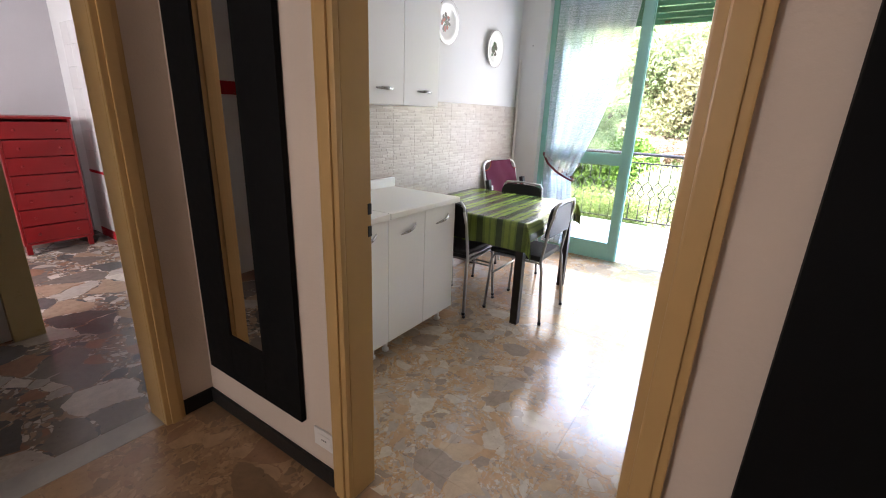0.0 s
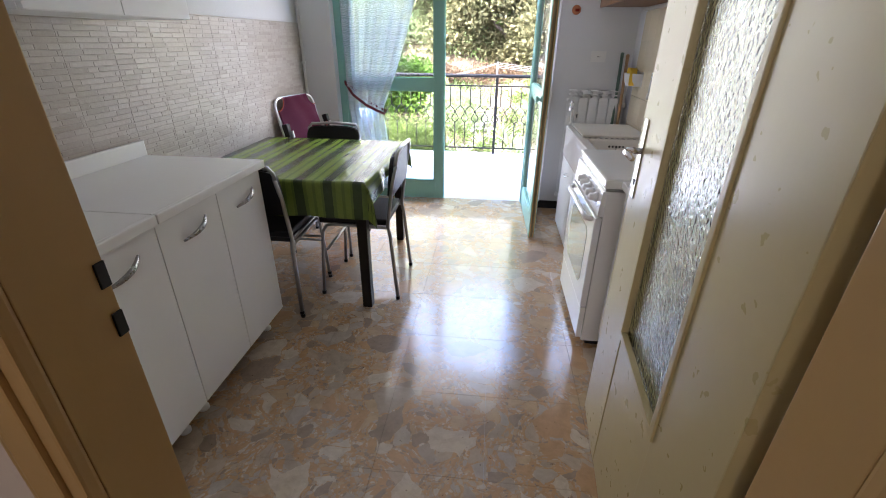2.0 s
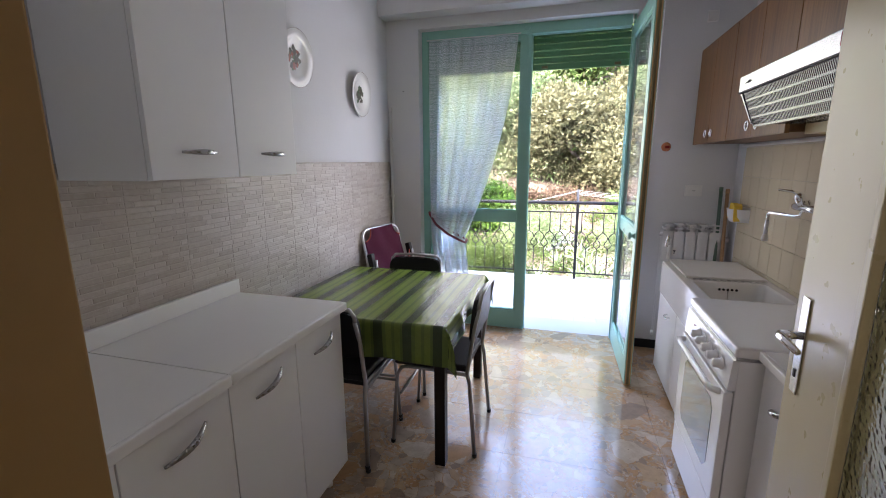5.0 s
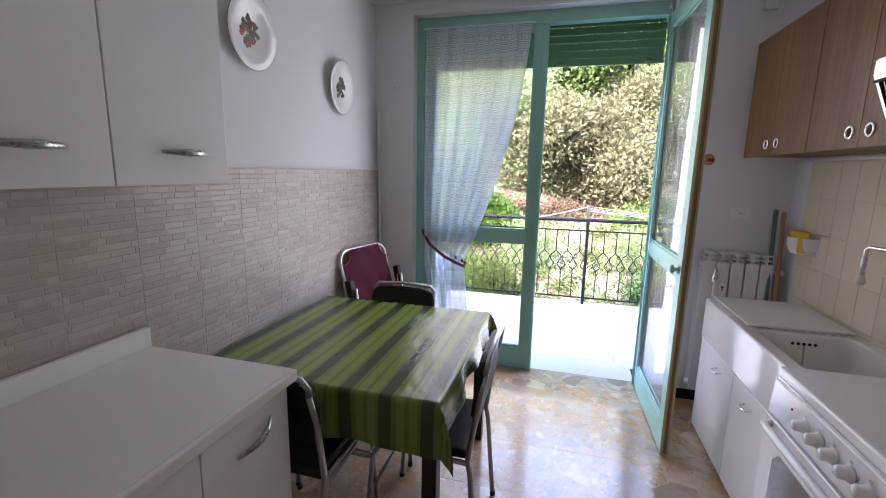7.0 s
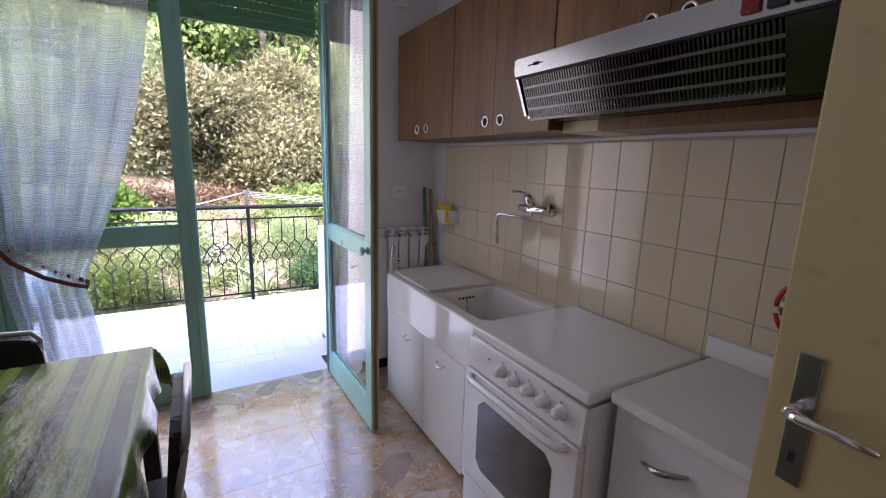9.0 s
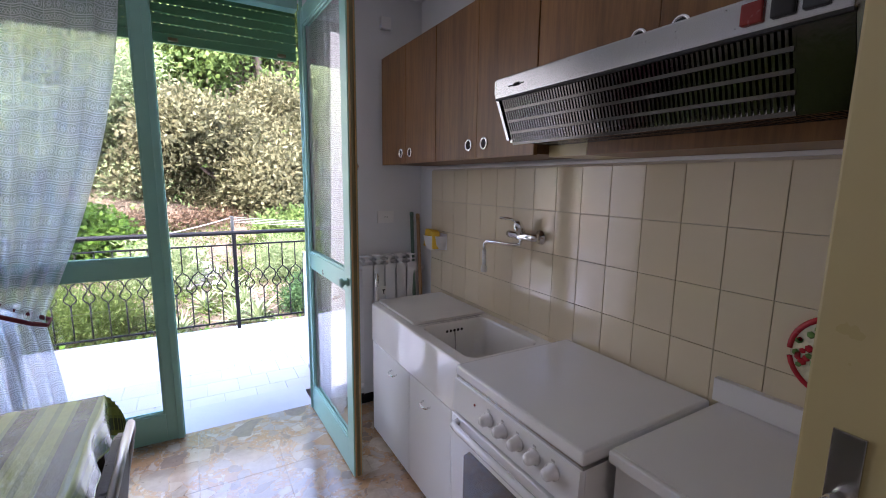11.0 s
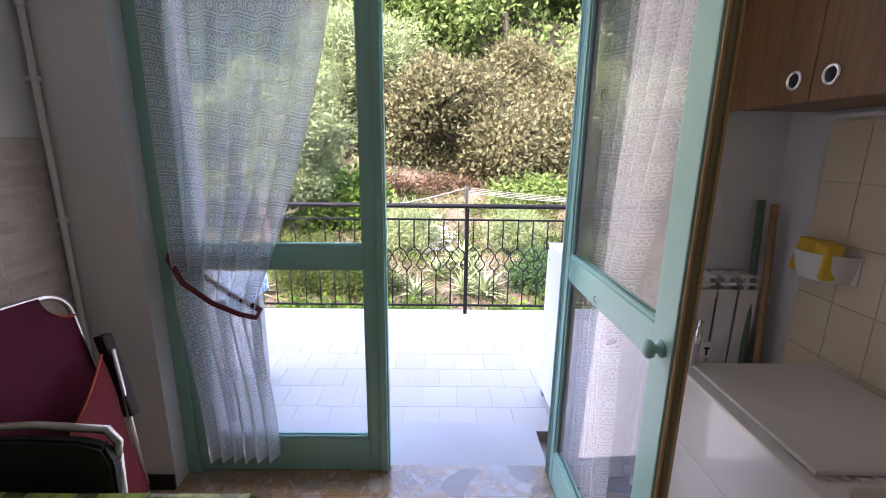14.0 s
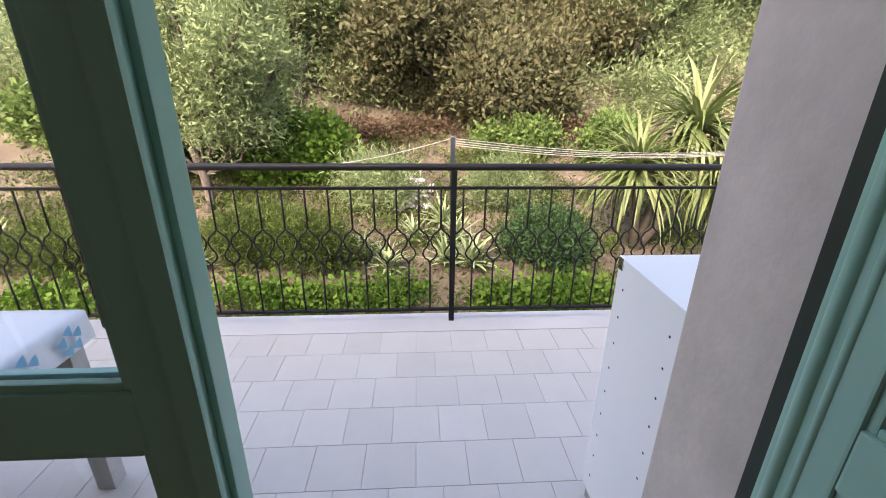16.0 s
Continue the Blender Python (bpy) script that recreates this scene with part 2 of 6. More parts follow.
def striped_cloth(name):
    """Shiny oilcloth with green stripes of three tones along one way, by the cloth's own measure."""
    m, n, l, p = material(name)
    tc, sep = n.new("ShaderNodeTexCoord"), n.new("ShaderNodeSeparateXYZ")
    l.new(tc.outputs["UV"], sep.inputs[0])
    v = world_coords(n, l)
    x = calc(n, l, "FRACT", calc(n, l, "DIVIDE", sep.outputs["X"], 0.155))
    lite, mid, deep = (0.215, 0.30, 0.055), (0.145, 0.215, 0.045), (0.055, 0.085, 0.030)
    base = ramp(n, l, x, [(0.0, deep), (0.30, mid), (0.42, lite), (0.62, mid), (0.72, lite), (0.92, mid)], "CONSTANT")
    base = mix(n, l, 0.3, base, ramp(n, l, tex_noise(n, l, v, 40, 4), [(0.3, (0.6, 0.6, 0.6)), (0.7, (1, 1, 1))]), "MULTIPLY")
    l.new(base, p.inputs["Base Color"])
    p.inputs["Roughness"].default_value = 0.24
    bump(n, l, p, tex_noise(n, l, world_coords(n, l, (1, 0.5, 1)), 11, 5, 0.6), 0.55, 0.012)
    return m


def chrome_mat(name, color=(0.8, 0.8, 0.8), rough=0.2):
    return painted(name, color, rough, 0.04, 90, 0.03, metal=1.0)


M_WHITE = painted("white_plaster", (0.69, 0.69, 0.685), 0.85, 0.03, 90, 0.25)
M_CEIL = painted("ceiling_white", (0.85, 0.85, 0.85), 0.9, 0.03, 60, 0.2)
M_HALL = painted("hall_cream_plaster", (0.64, 0.55, 0.465), 0.85, 0.05, 80, 0.3)
M_CASING = painted("ochre_gloss_paint", (0.50, 0.33, 0.135), 0.32, 0.08, 25, 0.12)
M_DOOR = painted("cream_gloss_paint", (0.50, 0.415, 0.21), 0.3, 0.06, 20, 0.1)
M_MINT = painted("mint_green_paint", (0.29, 0.55, 0.46), 0.38, 0.10, 30, 0.15)
M_SEAL = painted("brown_rubber_seal", (0.17, 0.14, 0.06), 0.6, 0.15)
# near-black green: shade on rails and rebate is put into the colour
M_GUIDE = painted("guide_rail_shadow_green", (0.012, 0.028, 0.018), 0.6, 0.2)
M_SHUTTER = painted("green_shutter_plastic", (0.10, 0.27, 0.13), 0.45, 0.10, 20)
M_BLACK = painted("black_lacquer", (0.006, 0.0065, 0.007), 0.7, 0.15, 30, 0.05)
M_BLACKBASE = painted("black_skirting", (0.02, 0.02, 0.02), 0.35, 0.2)
M_LAM = painted("white_laminate", (0.82, 0.82, 0.81), 0.38, 0.025, 40, 0.02)
M_TOP = painted("white_worktop", (0.82, 0.81, 0.79), 0.35, 0.03, 60, 0.03)
M_ENAMEL = painted("white_enamel", (0.82, 0.82, 0.82), 0.16, 0.02, 20, 0.02, coat=0.4)
M_CERAMIC = painted("white_ceramic", (0.80, 0.78, 0.74), 0.14, 0.04, 12, 0.03, coat=0.5)
M_BOARD = painted("white_cover_board", (0.70, 0.68, 0.62), 0.5, 0.06, 20)
M_OVEN = painted("oven_dark_glass", (0.03, 0.032, 0.035), 0.08, 0.1, 10, 0.0, coat=0.6)
M_STEEL = chrome_mat("brushed_steel", (0.50, 0.50, 0.49), 0.24)
M_HANDLE = chrome_mat("dull_steel_handle", (0.40, 0.40, 0.40), 0.28)
M_CHROME = chrome_mat("chrome", (0.85, 0.85, 0.85), 0.1)
M_TUBE = chrome_mat("grey_tube", (0.42, 0.42, 0.42), 0.35)
M_GRILLE = chrome_mat("polished_grille_metal", (0.11, 0.105, 0.094), 0.14)
M_ALU = chrome_mat("aluminium", (0.7, 0.7, 0.71), 0.3)
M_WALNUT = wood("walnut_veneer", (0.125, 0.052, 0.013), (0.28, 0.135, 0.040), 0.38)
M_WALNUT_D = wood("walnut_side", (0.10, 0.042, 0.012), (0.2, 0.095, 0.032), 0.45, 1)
M_BEECH = wood("beech_stick", (0.40, 0.22, 0.10), (0.55, 0.36, 0.18), 0.45)
M_STICKG = painted("green_stick", (0.10, 0.17, 0.13), 0.4, 0.1)
M_VINYL = painted("black_vinyl", (0.016, 0.016, 0.018), 0.45, 0.2, 120, 0.2)
M_LEG = painted("black_brown_wood", (0.020, 0.016, 0.014), 0.4, 0.25, 50)
M_PURPLE = painted("purple_canvas", (0.16, 0.018, 0.062), 0.8, 0.15, 300, 0.4)
M_PIPING = painted("orange_red_piping", (0.42, 0.07, 0.03), 0.7, 0.15)
M_REDC = painted("red_canvas", (0.24, 0.025, 0.045), 0.8, 0.15, 300, 0.4)
M_RADI = painted("radiator_white", (0.76, 0.76, 0.76), 0.35, 0.03)
M_PLASTIC = painted("white_plastic", (0.76, 0.75, 0.72), 0.4, 0.04)
M_YELLOW = painted("yellow_sponge", (0.75, 0.50, 0.05), 0.9, 0.15, 200, 0.6)
M_TAPE = painted("burgundy_tieback", (0.16, 0.02, 0.03), 0.6, 0.2, 150, 0.3)
M_CHINA = painted("plate_china", (0.80, 0.80, 0.77), 0.15, 0.03, 20, 0.02, coat=0.5)
M_PRINT = painted("plate_print_dark", (0.10, 0.09, 0.07), 0.3, 0.3)
M_PRINTG = painted("plate_print_green", (0.10, 0.17, 0.09), 0.3, 0.3)
M_PRINTR = painted("plate_print_red", (0.32, 0.08, 0.05), 0.3, 0.3)
M_LEAFPRINT = painted("leaf_print_green", (0.12, 0.24, 0.05), 0.8, 0.3)
M_RIM = painted("plate_rim_brown", (0.16, 0.08, 0.05), 0.3, 0.2)
M_RED = painted("red_lacquer", (0.22, 0.004, 0.006), 0.4, 0.12, 30)
M_REDT = painted("red_tile_border", (0.45, 0.02, 0.03), 0.25, 0.15)
M_GREYWALL = painted("grey_lilac_plaster", (0.52, 0.50, 0.52), 0.85, 0.05)
M_IRON = painted("black_iron_paint", (0.009, 0.009, 0.010), 0.55, 0.25, 40, 0.2)
M_CORD = painted("pale_cord", (0.40, 0.37, 0.32), 0.8, 0.1)
M_KERB = painted("pale_stone_kerb", (0.55, 0.525, 0.50), 0.7, 0.08, 40, 0.2)
M_CONC = painted("outer_render", (0.56, 0.485, 0.43), 0.9, 0.14, 40, 0.5, 5.0)
M_GROUT = painted("grout", (0.42, 0.40, 0.37), 0.95, 0.1)
M_GROUTC = painted("cream_grout", (0.60, 0.53, 0.43), 0.9, 0.08)
M_GROUTW = painted("pale_grout", (0.50, 0.445, 0.395), 0.95, 0.08)
M_CLOTHW = painted("white_oilcloth", (0.72, 0.72, 0.74), 0.3, 0.03)
M_BLUE = painted("blue_print", (0.15, 0.42, 0.60), 0.35, 0.15)
M_BTLEG = painted("grey_wood", (0.46, 0.44, 0.41), 0.6, 0.1)
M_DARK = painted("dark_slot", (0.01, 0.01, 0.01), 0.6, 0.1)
M_REDBTN = painted("red_switch", (0.22, 0.015, 0.012), 0.25, 0.1)
M_FLOWER = painted("cream_flower_cloth", (0.55, 0.50, 0.36), 0.9, 0.4, 35, 0.2, 30.0)
M_MARBLE = painted("white_marble_sill", (0.36, 0.35, 0.33), 0.35, 0.18, 30, 0.05, 6.0)
M_BARK = painted("bark", (0.10, 0.08, 0.065), 0.95, 0.4, 40, 0.8, 6.0)
M_KITCHEN_FLOOR = broken_marble("kitchen_marble_floor", (0.519, 0.322, 0.172), [(0.507, 0.401, 0.295), (0.438, 0.356, 0.274), (0.599, 0.497, 0.381), (0.519, 0.328, 0.177), (0.484, 0.412, 0.333), (0.346, 0.266, 0.199), (0.542, 0.395, 0.247)], 7.4, 0.13, 0.76)
M_HALL_FLOOR = broken_marble("hall_marble_floor", (0.351, 0.215, 0.111), [(0.351, 0.221, 0.117), (0.247, 0.156, 0.088), (0.442, 0.286, 0.163), (0.299, 0.169, 0.091)], 5.0, 0.3)
M_SIDE_FLOOR = broken_marble("side_room_marble_floor", (0.29, 0.225, 0.181), [(0.246, 0.217, 0.196), (0.551, 0.507, 0.464), (0.362, 0.217, 0.152), (0.754, 0.696, 0.638), (0.145, 0.145, 0.145), (0.464, 0.348, 0.261)], 4.2, 0.22, 0.35)
M_BRICKTILE = brick_tile("pressed_brick_tile", (0.385, 0.325, 0.27), (0.56, 0.51, 0.455))
M_CREAMTILE = piece_mat("cream_wall_tile", (0.70, 0.61, 0.43), 0.10, 0.04, 0.03)
M_WTILE = piece_mat("white_wall_tile", (0.74, 0.73, 0.72), 0.15, 0.03, 0.03)
M_BALTILE = piece_mat("pale_balcony_tile", (0.56, 0.515, 0.46), 0.5, 0.08, 0.1)
M_GLASS = glass_mat("window_glass")
M_RIPPLE = glass_mat("rippled_glass", 0.06, 0.16, (0.84, 0.92, 0.89), 92.0)
M_LACE = lace_mat("white_lace")
M_OILCLOTH = striped_cloth("green_striped_oilcloth")
_mm, _n, _l, _p = material("mirror")
_p.inputs["Base Color"].default_value, _p.inputs["Metallic"].default_value, _p.inputs["Roughness"].default_value = (0.85, 0.86, 0.86, 1), 1.0, 0.02
M_MIRROR = _mm


# ---- building helpers ----
def thing(name, at=(0, 0, 0), rz=0.0, label="", category="", group="", kind=""):
    ob = new(name)
    ob.matrix_basis = pose(*at, 0, 0, rz)
    return tagged(ob, label, category, group, kind)


def mesh_of(name, bm, mat, smooth=False):
    me = bpy.data.meshes.new(name)
    bm.normal_update()
    bm.to_mesh(me)
    bm.free()
    for mt in mat if isinstance(mat, (list, tuple)) else (mat,):
        me.materials.append(mt)
    if smooth:
        me.polygons.foreach_set("use_smooth", [True] * len(me.polygons))
    return me


def part(name, bm, mat, parent=None, label="", smooth=False):
    """One mesh object under a thing or a part (or a thing of its own with no parent)."""
    ob = new(name, bm if isinstance(bm, bpy.types.Mesh) else mesh_of(name, bm, mat, smooth))
    ob.parent = parent
    if label:
        ob["label"] = label
    return ob


def solo(name, bm, mat, label, category, group="", kind="", smooth=False):
    return tagged(part(name, bm, mat, None, "", smooth), label, category, group, kind)


def box(x0, x1, y0, y1, z0, z1, bevel=0.0, bm=None, seg=2):
    own = bmesh.new()
    m = Matrix.Translation(((x0 + x1) / 2, (y0 + y1) / 2, (z0 + z1) / 2)) @ Matrix.Diagonal((abs(x1 - x0), abs(y1 - y0), abs(z1 - z0), 1))
    bmesh.ops.create_cube(own, size=1, matrix=m)
    if bevel:
        bmesh.ops.bevel(own, geom=own.edges[:], offset=bevel, segments=seg, affect="EDGES", profile=0.7)
    return join(bm, own)


def join(bm, other):
    if bm is None:
        return other
    me = bpy.data.meshes.new("t")
    other.to_mesh(me)
    other.free()
    bm.from_mesh(me)
    bpy.data.meshes.remove(me)
    return bm


def tube(points, r, bm=None, seg=8, closed=False, taper=None):
    """A round bar along a line of points."""
    own = bmesh.new()
    pts = [Vector(p) for p in points]
    rings, last = [], None
    for i, p in enumerate(pts):
        a = pts[i - 1] if i or closed else p
        b = pts[(i + 1) % len(pts)] if i < len(pts) - 1 or closed else p
        d = (b - a).normalized()
        ref = last if last is not None else (Vector((0, 0, 1)) if abs(d.z) < 0.9 else Vector((1, 0, 0)))
        u = (ref - d * ref.dot(d)).normalized()
        last, w = u, d.cross(u)
        rr = r * (taper[i] if taper else 1)
        rings.append([own.verts.new(p + (u * math.cos(2 * math.pi * k / seg) + w * math.sin(2 * math.pi * k / seg)) * rr) for k in range(seg)])
    for i in range(len(rings) - (0 if closed else 1)):
        a, b = rings[i], rings[(i + 1) % len(rings)]
        for k in range(seg):
            own.faces.new((a[k], a[(k + 1) % seg], b[(k + 1) % seg], b[k]))
    if not closed:
        own.faces.new(rings[0][::-1])
        own.faces.new(rings[-1])
    for f in own.faces:
        f.smooth = True
    return join(bm, own)


def lathe(profile, bm=None, seg=24, m=None):
    """A turned body round z from (r, z) pairs."""
    own = bmesh.new()
    rings = []
    for r, z in profile:
        rings.append([own.verts.new((r * math.cos(2 * math.pi * k / seg), r * math.sin(2 * math.pi * k / seg), z)) for k in range(seg)] if r > 1e-5 else [own.verts.new((0, 0, z))])
    for a, b in zip(rings, rings[1:]):
        for k in range(seg):
            q = (k + 1) % seg
            if len(a) == 1 and len(b) > 1:
                own.faces.new((a[0], b[q], b[k]))
            elif len(b) == 1 and len(a) > 1:
                own.faces.new((a[k], a[q], b[0]))
            elif len(a) > 1:
                own.faces.new((a[k], a[q], b[q], b[k]))
    for f in own.faces:
        f.smooth = True
    if m is not None:
        own.transform(m)
    bmesh.ops.recalc_face_normals(own, faces=own.faces[:])
    return join(bm, own)


def arc(c, r, a0, a1, n, u=(1, 0, 0), w=(0, 0, 1)):
    c, u, w = Vector(c), Vector(u), Vector(w)
    return [c + u * (r * math.cos(radians(a0 + (a1 - a0) * i / n))) + w * (r * math.sin(radians(a0 + (a1 - a0) * i / n))) for i in range(n + 1)]


def sheet(fn, nu, nv, uv=None, thick=0.0):
    """A grid surface from fn(s, t) with s, t in 0..1; uv(s, t) gives the cloth's own measure in metres."""
    bm = bmesh.new()
    lay = bm.loops.layers.uv.new("UVMap")
    g = [[bm.verts.new(fn(i / nu, j / nv)) for j in range(nv + 1)] for i in range(nu + 1)]
    for i in range(nu):
        for j in range(nv):
            f = bm.faces.new((g[i][j], g[i + 1][j], g[i + 1][j + 1], g[i][j + 1]))
            f.smooth = True
            if uv:
                for lp, (a, b) in zip(f.loops, ((i, j), (i + 1, j), (i + 1, j + 1), (i, j + 1))):
                    lp[lay].uv = uv(a / nu, b / nv)
    if thick:
        bmesh.ops.solidify(bm, geom=bm.faces[:], thickness=thick)
    return bm


def prism(outline, z0, z1, m=None, bm=None):
    """An outline in x, y raised from z0 to z1."""
    own = bmesh.new()
    lo = [own.verts.new((x, y, z0)) for x, y in outline]
    hi = [own.verts.new((x, y, z1)) for x, y in outline]
    k = len(lo)
    own.faces.new(lo[::-1])
    own.faces.new(hi)
    for i in range(k):
        own.faces.new((lo[i], lo[(i + 1) % k], hi[(i + 1) % k], hi[i]))
    bmesh.ops.recalc_face_normals(own, faces=own.faces[:])
    if m is not None:
        own.transform(m)
    return join(bm, own)


def structure(name, bm, mat, label, category="wall"):
    return solo(name, bm, mat, label, category, kind="structure")


# ---- plan ----
XL, XR = -1.76, 0.965          # kitchen side walls (plaster faces)
YK0, YK1 = 1.25, 4.66          # kitchen end walls
YH = 1.145                     # hall face of the wall with the kitchen door
HC = 2.95                      # ceiling
DX0, DX1, DH = -0.606, 0.276, 2.10      # kitchen doorway
BX0, BX1, BY, BZ = -1.47, 0.225, 4.77, 2.585   # balcony door frame: sides, inner face, top
YO = 5.12                      # outer face of the balcony wall
ZB = -0.04                     # balcony floor
HXL = -1.60                    # hall's side wall
LY0, LY1 = -0.02, 0.90         # side room's doorway

# floors
structure("floor", box(XL, XR, YH + 0.06, BY + 0.04, -0.12, -0.005), M_GROUT, "polished brown marble chip floor of square slabs", "floor")
structure("floor_hall", box(HXL - 0.0, 2.2, -2.5, YH + 0.06, -0.12, 0), M_HALL_FLOOR, "dark brown polished marble chip hall floor", "floor")
structure("floor_side_room", box(-5.7, HXL - 0.14, -2.0, 2.1, -0.12, 0), M_SIDE_FLOOR, "dark grey crazy-paved marble floor", "floor")
structure("threshold_side_room", box(HXL - 0.14, HXL, LY0 - 0.1, LY1 + 0.1, -0.12, 0.002), M_MARBLE, "grey veined marble door threshold", "threshold")
structure("threshold_balcony", box(BX0, BX1, BY + 0.04, YO + 0.04, -0.12, -0.012, 0.004), M_KERB, "pale stone balcony door sill", "threshold")

# kitchen walls
structure("wall_west", box(XL - 0.14, XL, YH, YO, 0, HC), M_WHITE, "white plastered kitchen wall")
structure("wall_east", box(XR, XR + 0.2, YH, YO, 0, HC), M_WHITE, "white plastered kitchen wall")
_b = box(XL, BX0, YK1, YO, 0, HC)
box(BX1, XR, YK1, BY + 0.024, 0, HC, bm=_b)
box(BX1 + 0.17, XR, BY + 0.024, YO, 0, HC, bm=_b)
box(BX0, BX1, YK1, YO, BZ, HC, bm=_b)
structure("wall_north", _b, M_WHITE, "white plastered wall round the balcony door")
structure("shutter_box", box(XL, XR, 4.50, YK1 - 0.002, 2.665, HC, 0.004), M_WHITE, "white boxed-in housing of the roller shutter", "shutter box")
_b = box(XL, DX0 - 0.03, YH + 0.004, YK0, 0, HC)
box(DX1 + 0.03, XR, YH + 0.004, YK0, 0, HC, bm=_b)
box(DX0 - 0.03, DX1 + 0.03, YH + 0.004, YK0, DH + 0.03, HC, bm=_b)
structure("wall_south", _b, M_WHITE, "white plastered wall with the kitchen doorway")
_b = box(HXL, DX0 - 0.03, YH - 0.01, YH + 0.002, 0, HC)
box(DX1 + 0.03, 2.2, YH - 0.01, YH + 0.002, 0, HC, bm=_b)
box(DX0 - 0.03, DX1 + 0.03, YH - 0.01, YH + 0.002, DH + 0.03, HC, bm=_b)
structure("wall_hall_north", _b, M_HALL, "cream plastered hall wall beside the kitchen door")
_b = box(HXL - 0.14, HXL, LY1 + 0.03, YH, 0, HC)
box(HXL - 0.14, HXL, -2.5, LY0 - 0.03, 0, HC, bm=_b)
box(HXL - 0.14, HXL, LY0 - 0.03, LY1 + 0.03, DH + 0.03, HC, bm=_b)
structure("wall_hall_west", _b, M_HALL, "cream plastered hall wall with the side room's doorway")
structure("wall_hall_east", box(2.2, 2.3, -2.5, YH, 0, HC), M_HALL, "cream plastered hall wall")
structure("wall_hall_south", box(HXL - 0.14, 2.3, -2.6, -2.5, 0, HC), M_HALL, "cream plastered hall wall")
structure("ceiling", box(-5.85, 2.3, -2.6, YO, HC, HC + 0.12), M_CEIL, "white plastered ceiling", "ceiling")
# side room shell
structure("wall_side_west", box(-5.85, -5.60, -2.1, 2.2, 0, HC), M_GREYWALL, "grey plastered bedroom wall")
structure("wall_side_north", box(-5.60, XL - 0.14, 1.93, 2.1, 0, HC), M_WHITE, "white wall of the side room")
structure("wall_side_south", box(-5.60, HXL - 0.14, -2.1, -2.0, 0, HC), M_GREYWALL, "plain plastered wall")
structure("wall_side_post", box(-3.20, -3.05, 0.70, 0.85, 0, HC, 0.004), M_DOOR, "cream painted post inside the side room")
structure("wall_side_inner", box(-3.36, -3.10, -2.0, 0.70, 0, HC), M_WHITE, "white plastered wall inside the side room")
structure("trim_side_room", box(-3.10, -3.09, -2.0, 0.70, 1.50, 1.60, 0.002), M_REDT, "red tile border on the white wall", "tile border")


# ---- doors, frames ----
def casing(name, x0, x1, top, depth0, depth1, width, mat, label, rot=None):
    """Painted door frame: two posts and a head, each with a stepped moulding, lining through the wall."""
    ob = thing(name, label=label, category="door frame", kind="structure")
    for nm, a, b in (("post", x0, -1), ("post", x1, 1)):
        bm = box(min(a, a + b * width), max(a, a + b * width), depth0 - 0.022, depth0, 0, top + width, 0.005)
        box(min(a + b * 0.022, a + b * (width - 0.02)), max(a + b * 0.022, a + b * (width - 0.02)), depth0 - 0.030, depth0 - 0.020, 0, top + width - 0.02, 0.004, bm)
        box(min(a, a + b * 0.03), max(a, a + b * 0.03), depth0, depth1, 0, top + 0.03, 0.002, bm)
        part(nm, bm, mat, ob)
    bm = box(x0, x1, depth0 - 0.021, depth0, top, top + width, 0.005)
    box(x0, x1, depth0, depth1, top, top + 0.03, 0.002, bm)
    part("head", bm, mat, ob)
    if rot is not None:
        ob.matrix_basis = rot
    return ob


frame_k = casing("door_frame_kitchen", DX0, DX1, DH, YH - 0.012, YK0 - 0.003, 0.085, M_CASING, "ochre gloss-painted wooden door frame")
for k, x in ((0, DX0 + 0.0), (1, DX0 + 0.0)):
    part("latch_plate", box(x - 0.002, x + 0.003, 1.231, 1.2465, 1.098 - 0.075 * k, 1.134 - 0.075 * k, 0.001), M_DARK, frame_k, "dark rusty latch slot")
casing("door_frame_side_room", -LY1, -LY0, DH, 0.0, 0.14, 0.085, M_CASING, "ochre gloss-painted wooden door frame",
                 pose(HXL + 0.002, 0, 0, 0, 0, 0) @ Matrix(((0, -1, 0, 0), (-1, 0, 0, 0), (0, 0, 1, 0), (0, 0, 0, 1))))


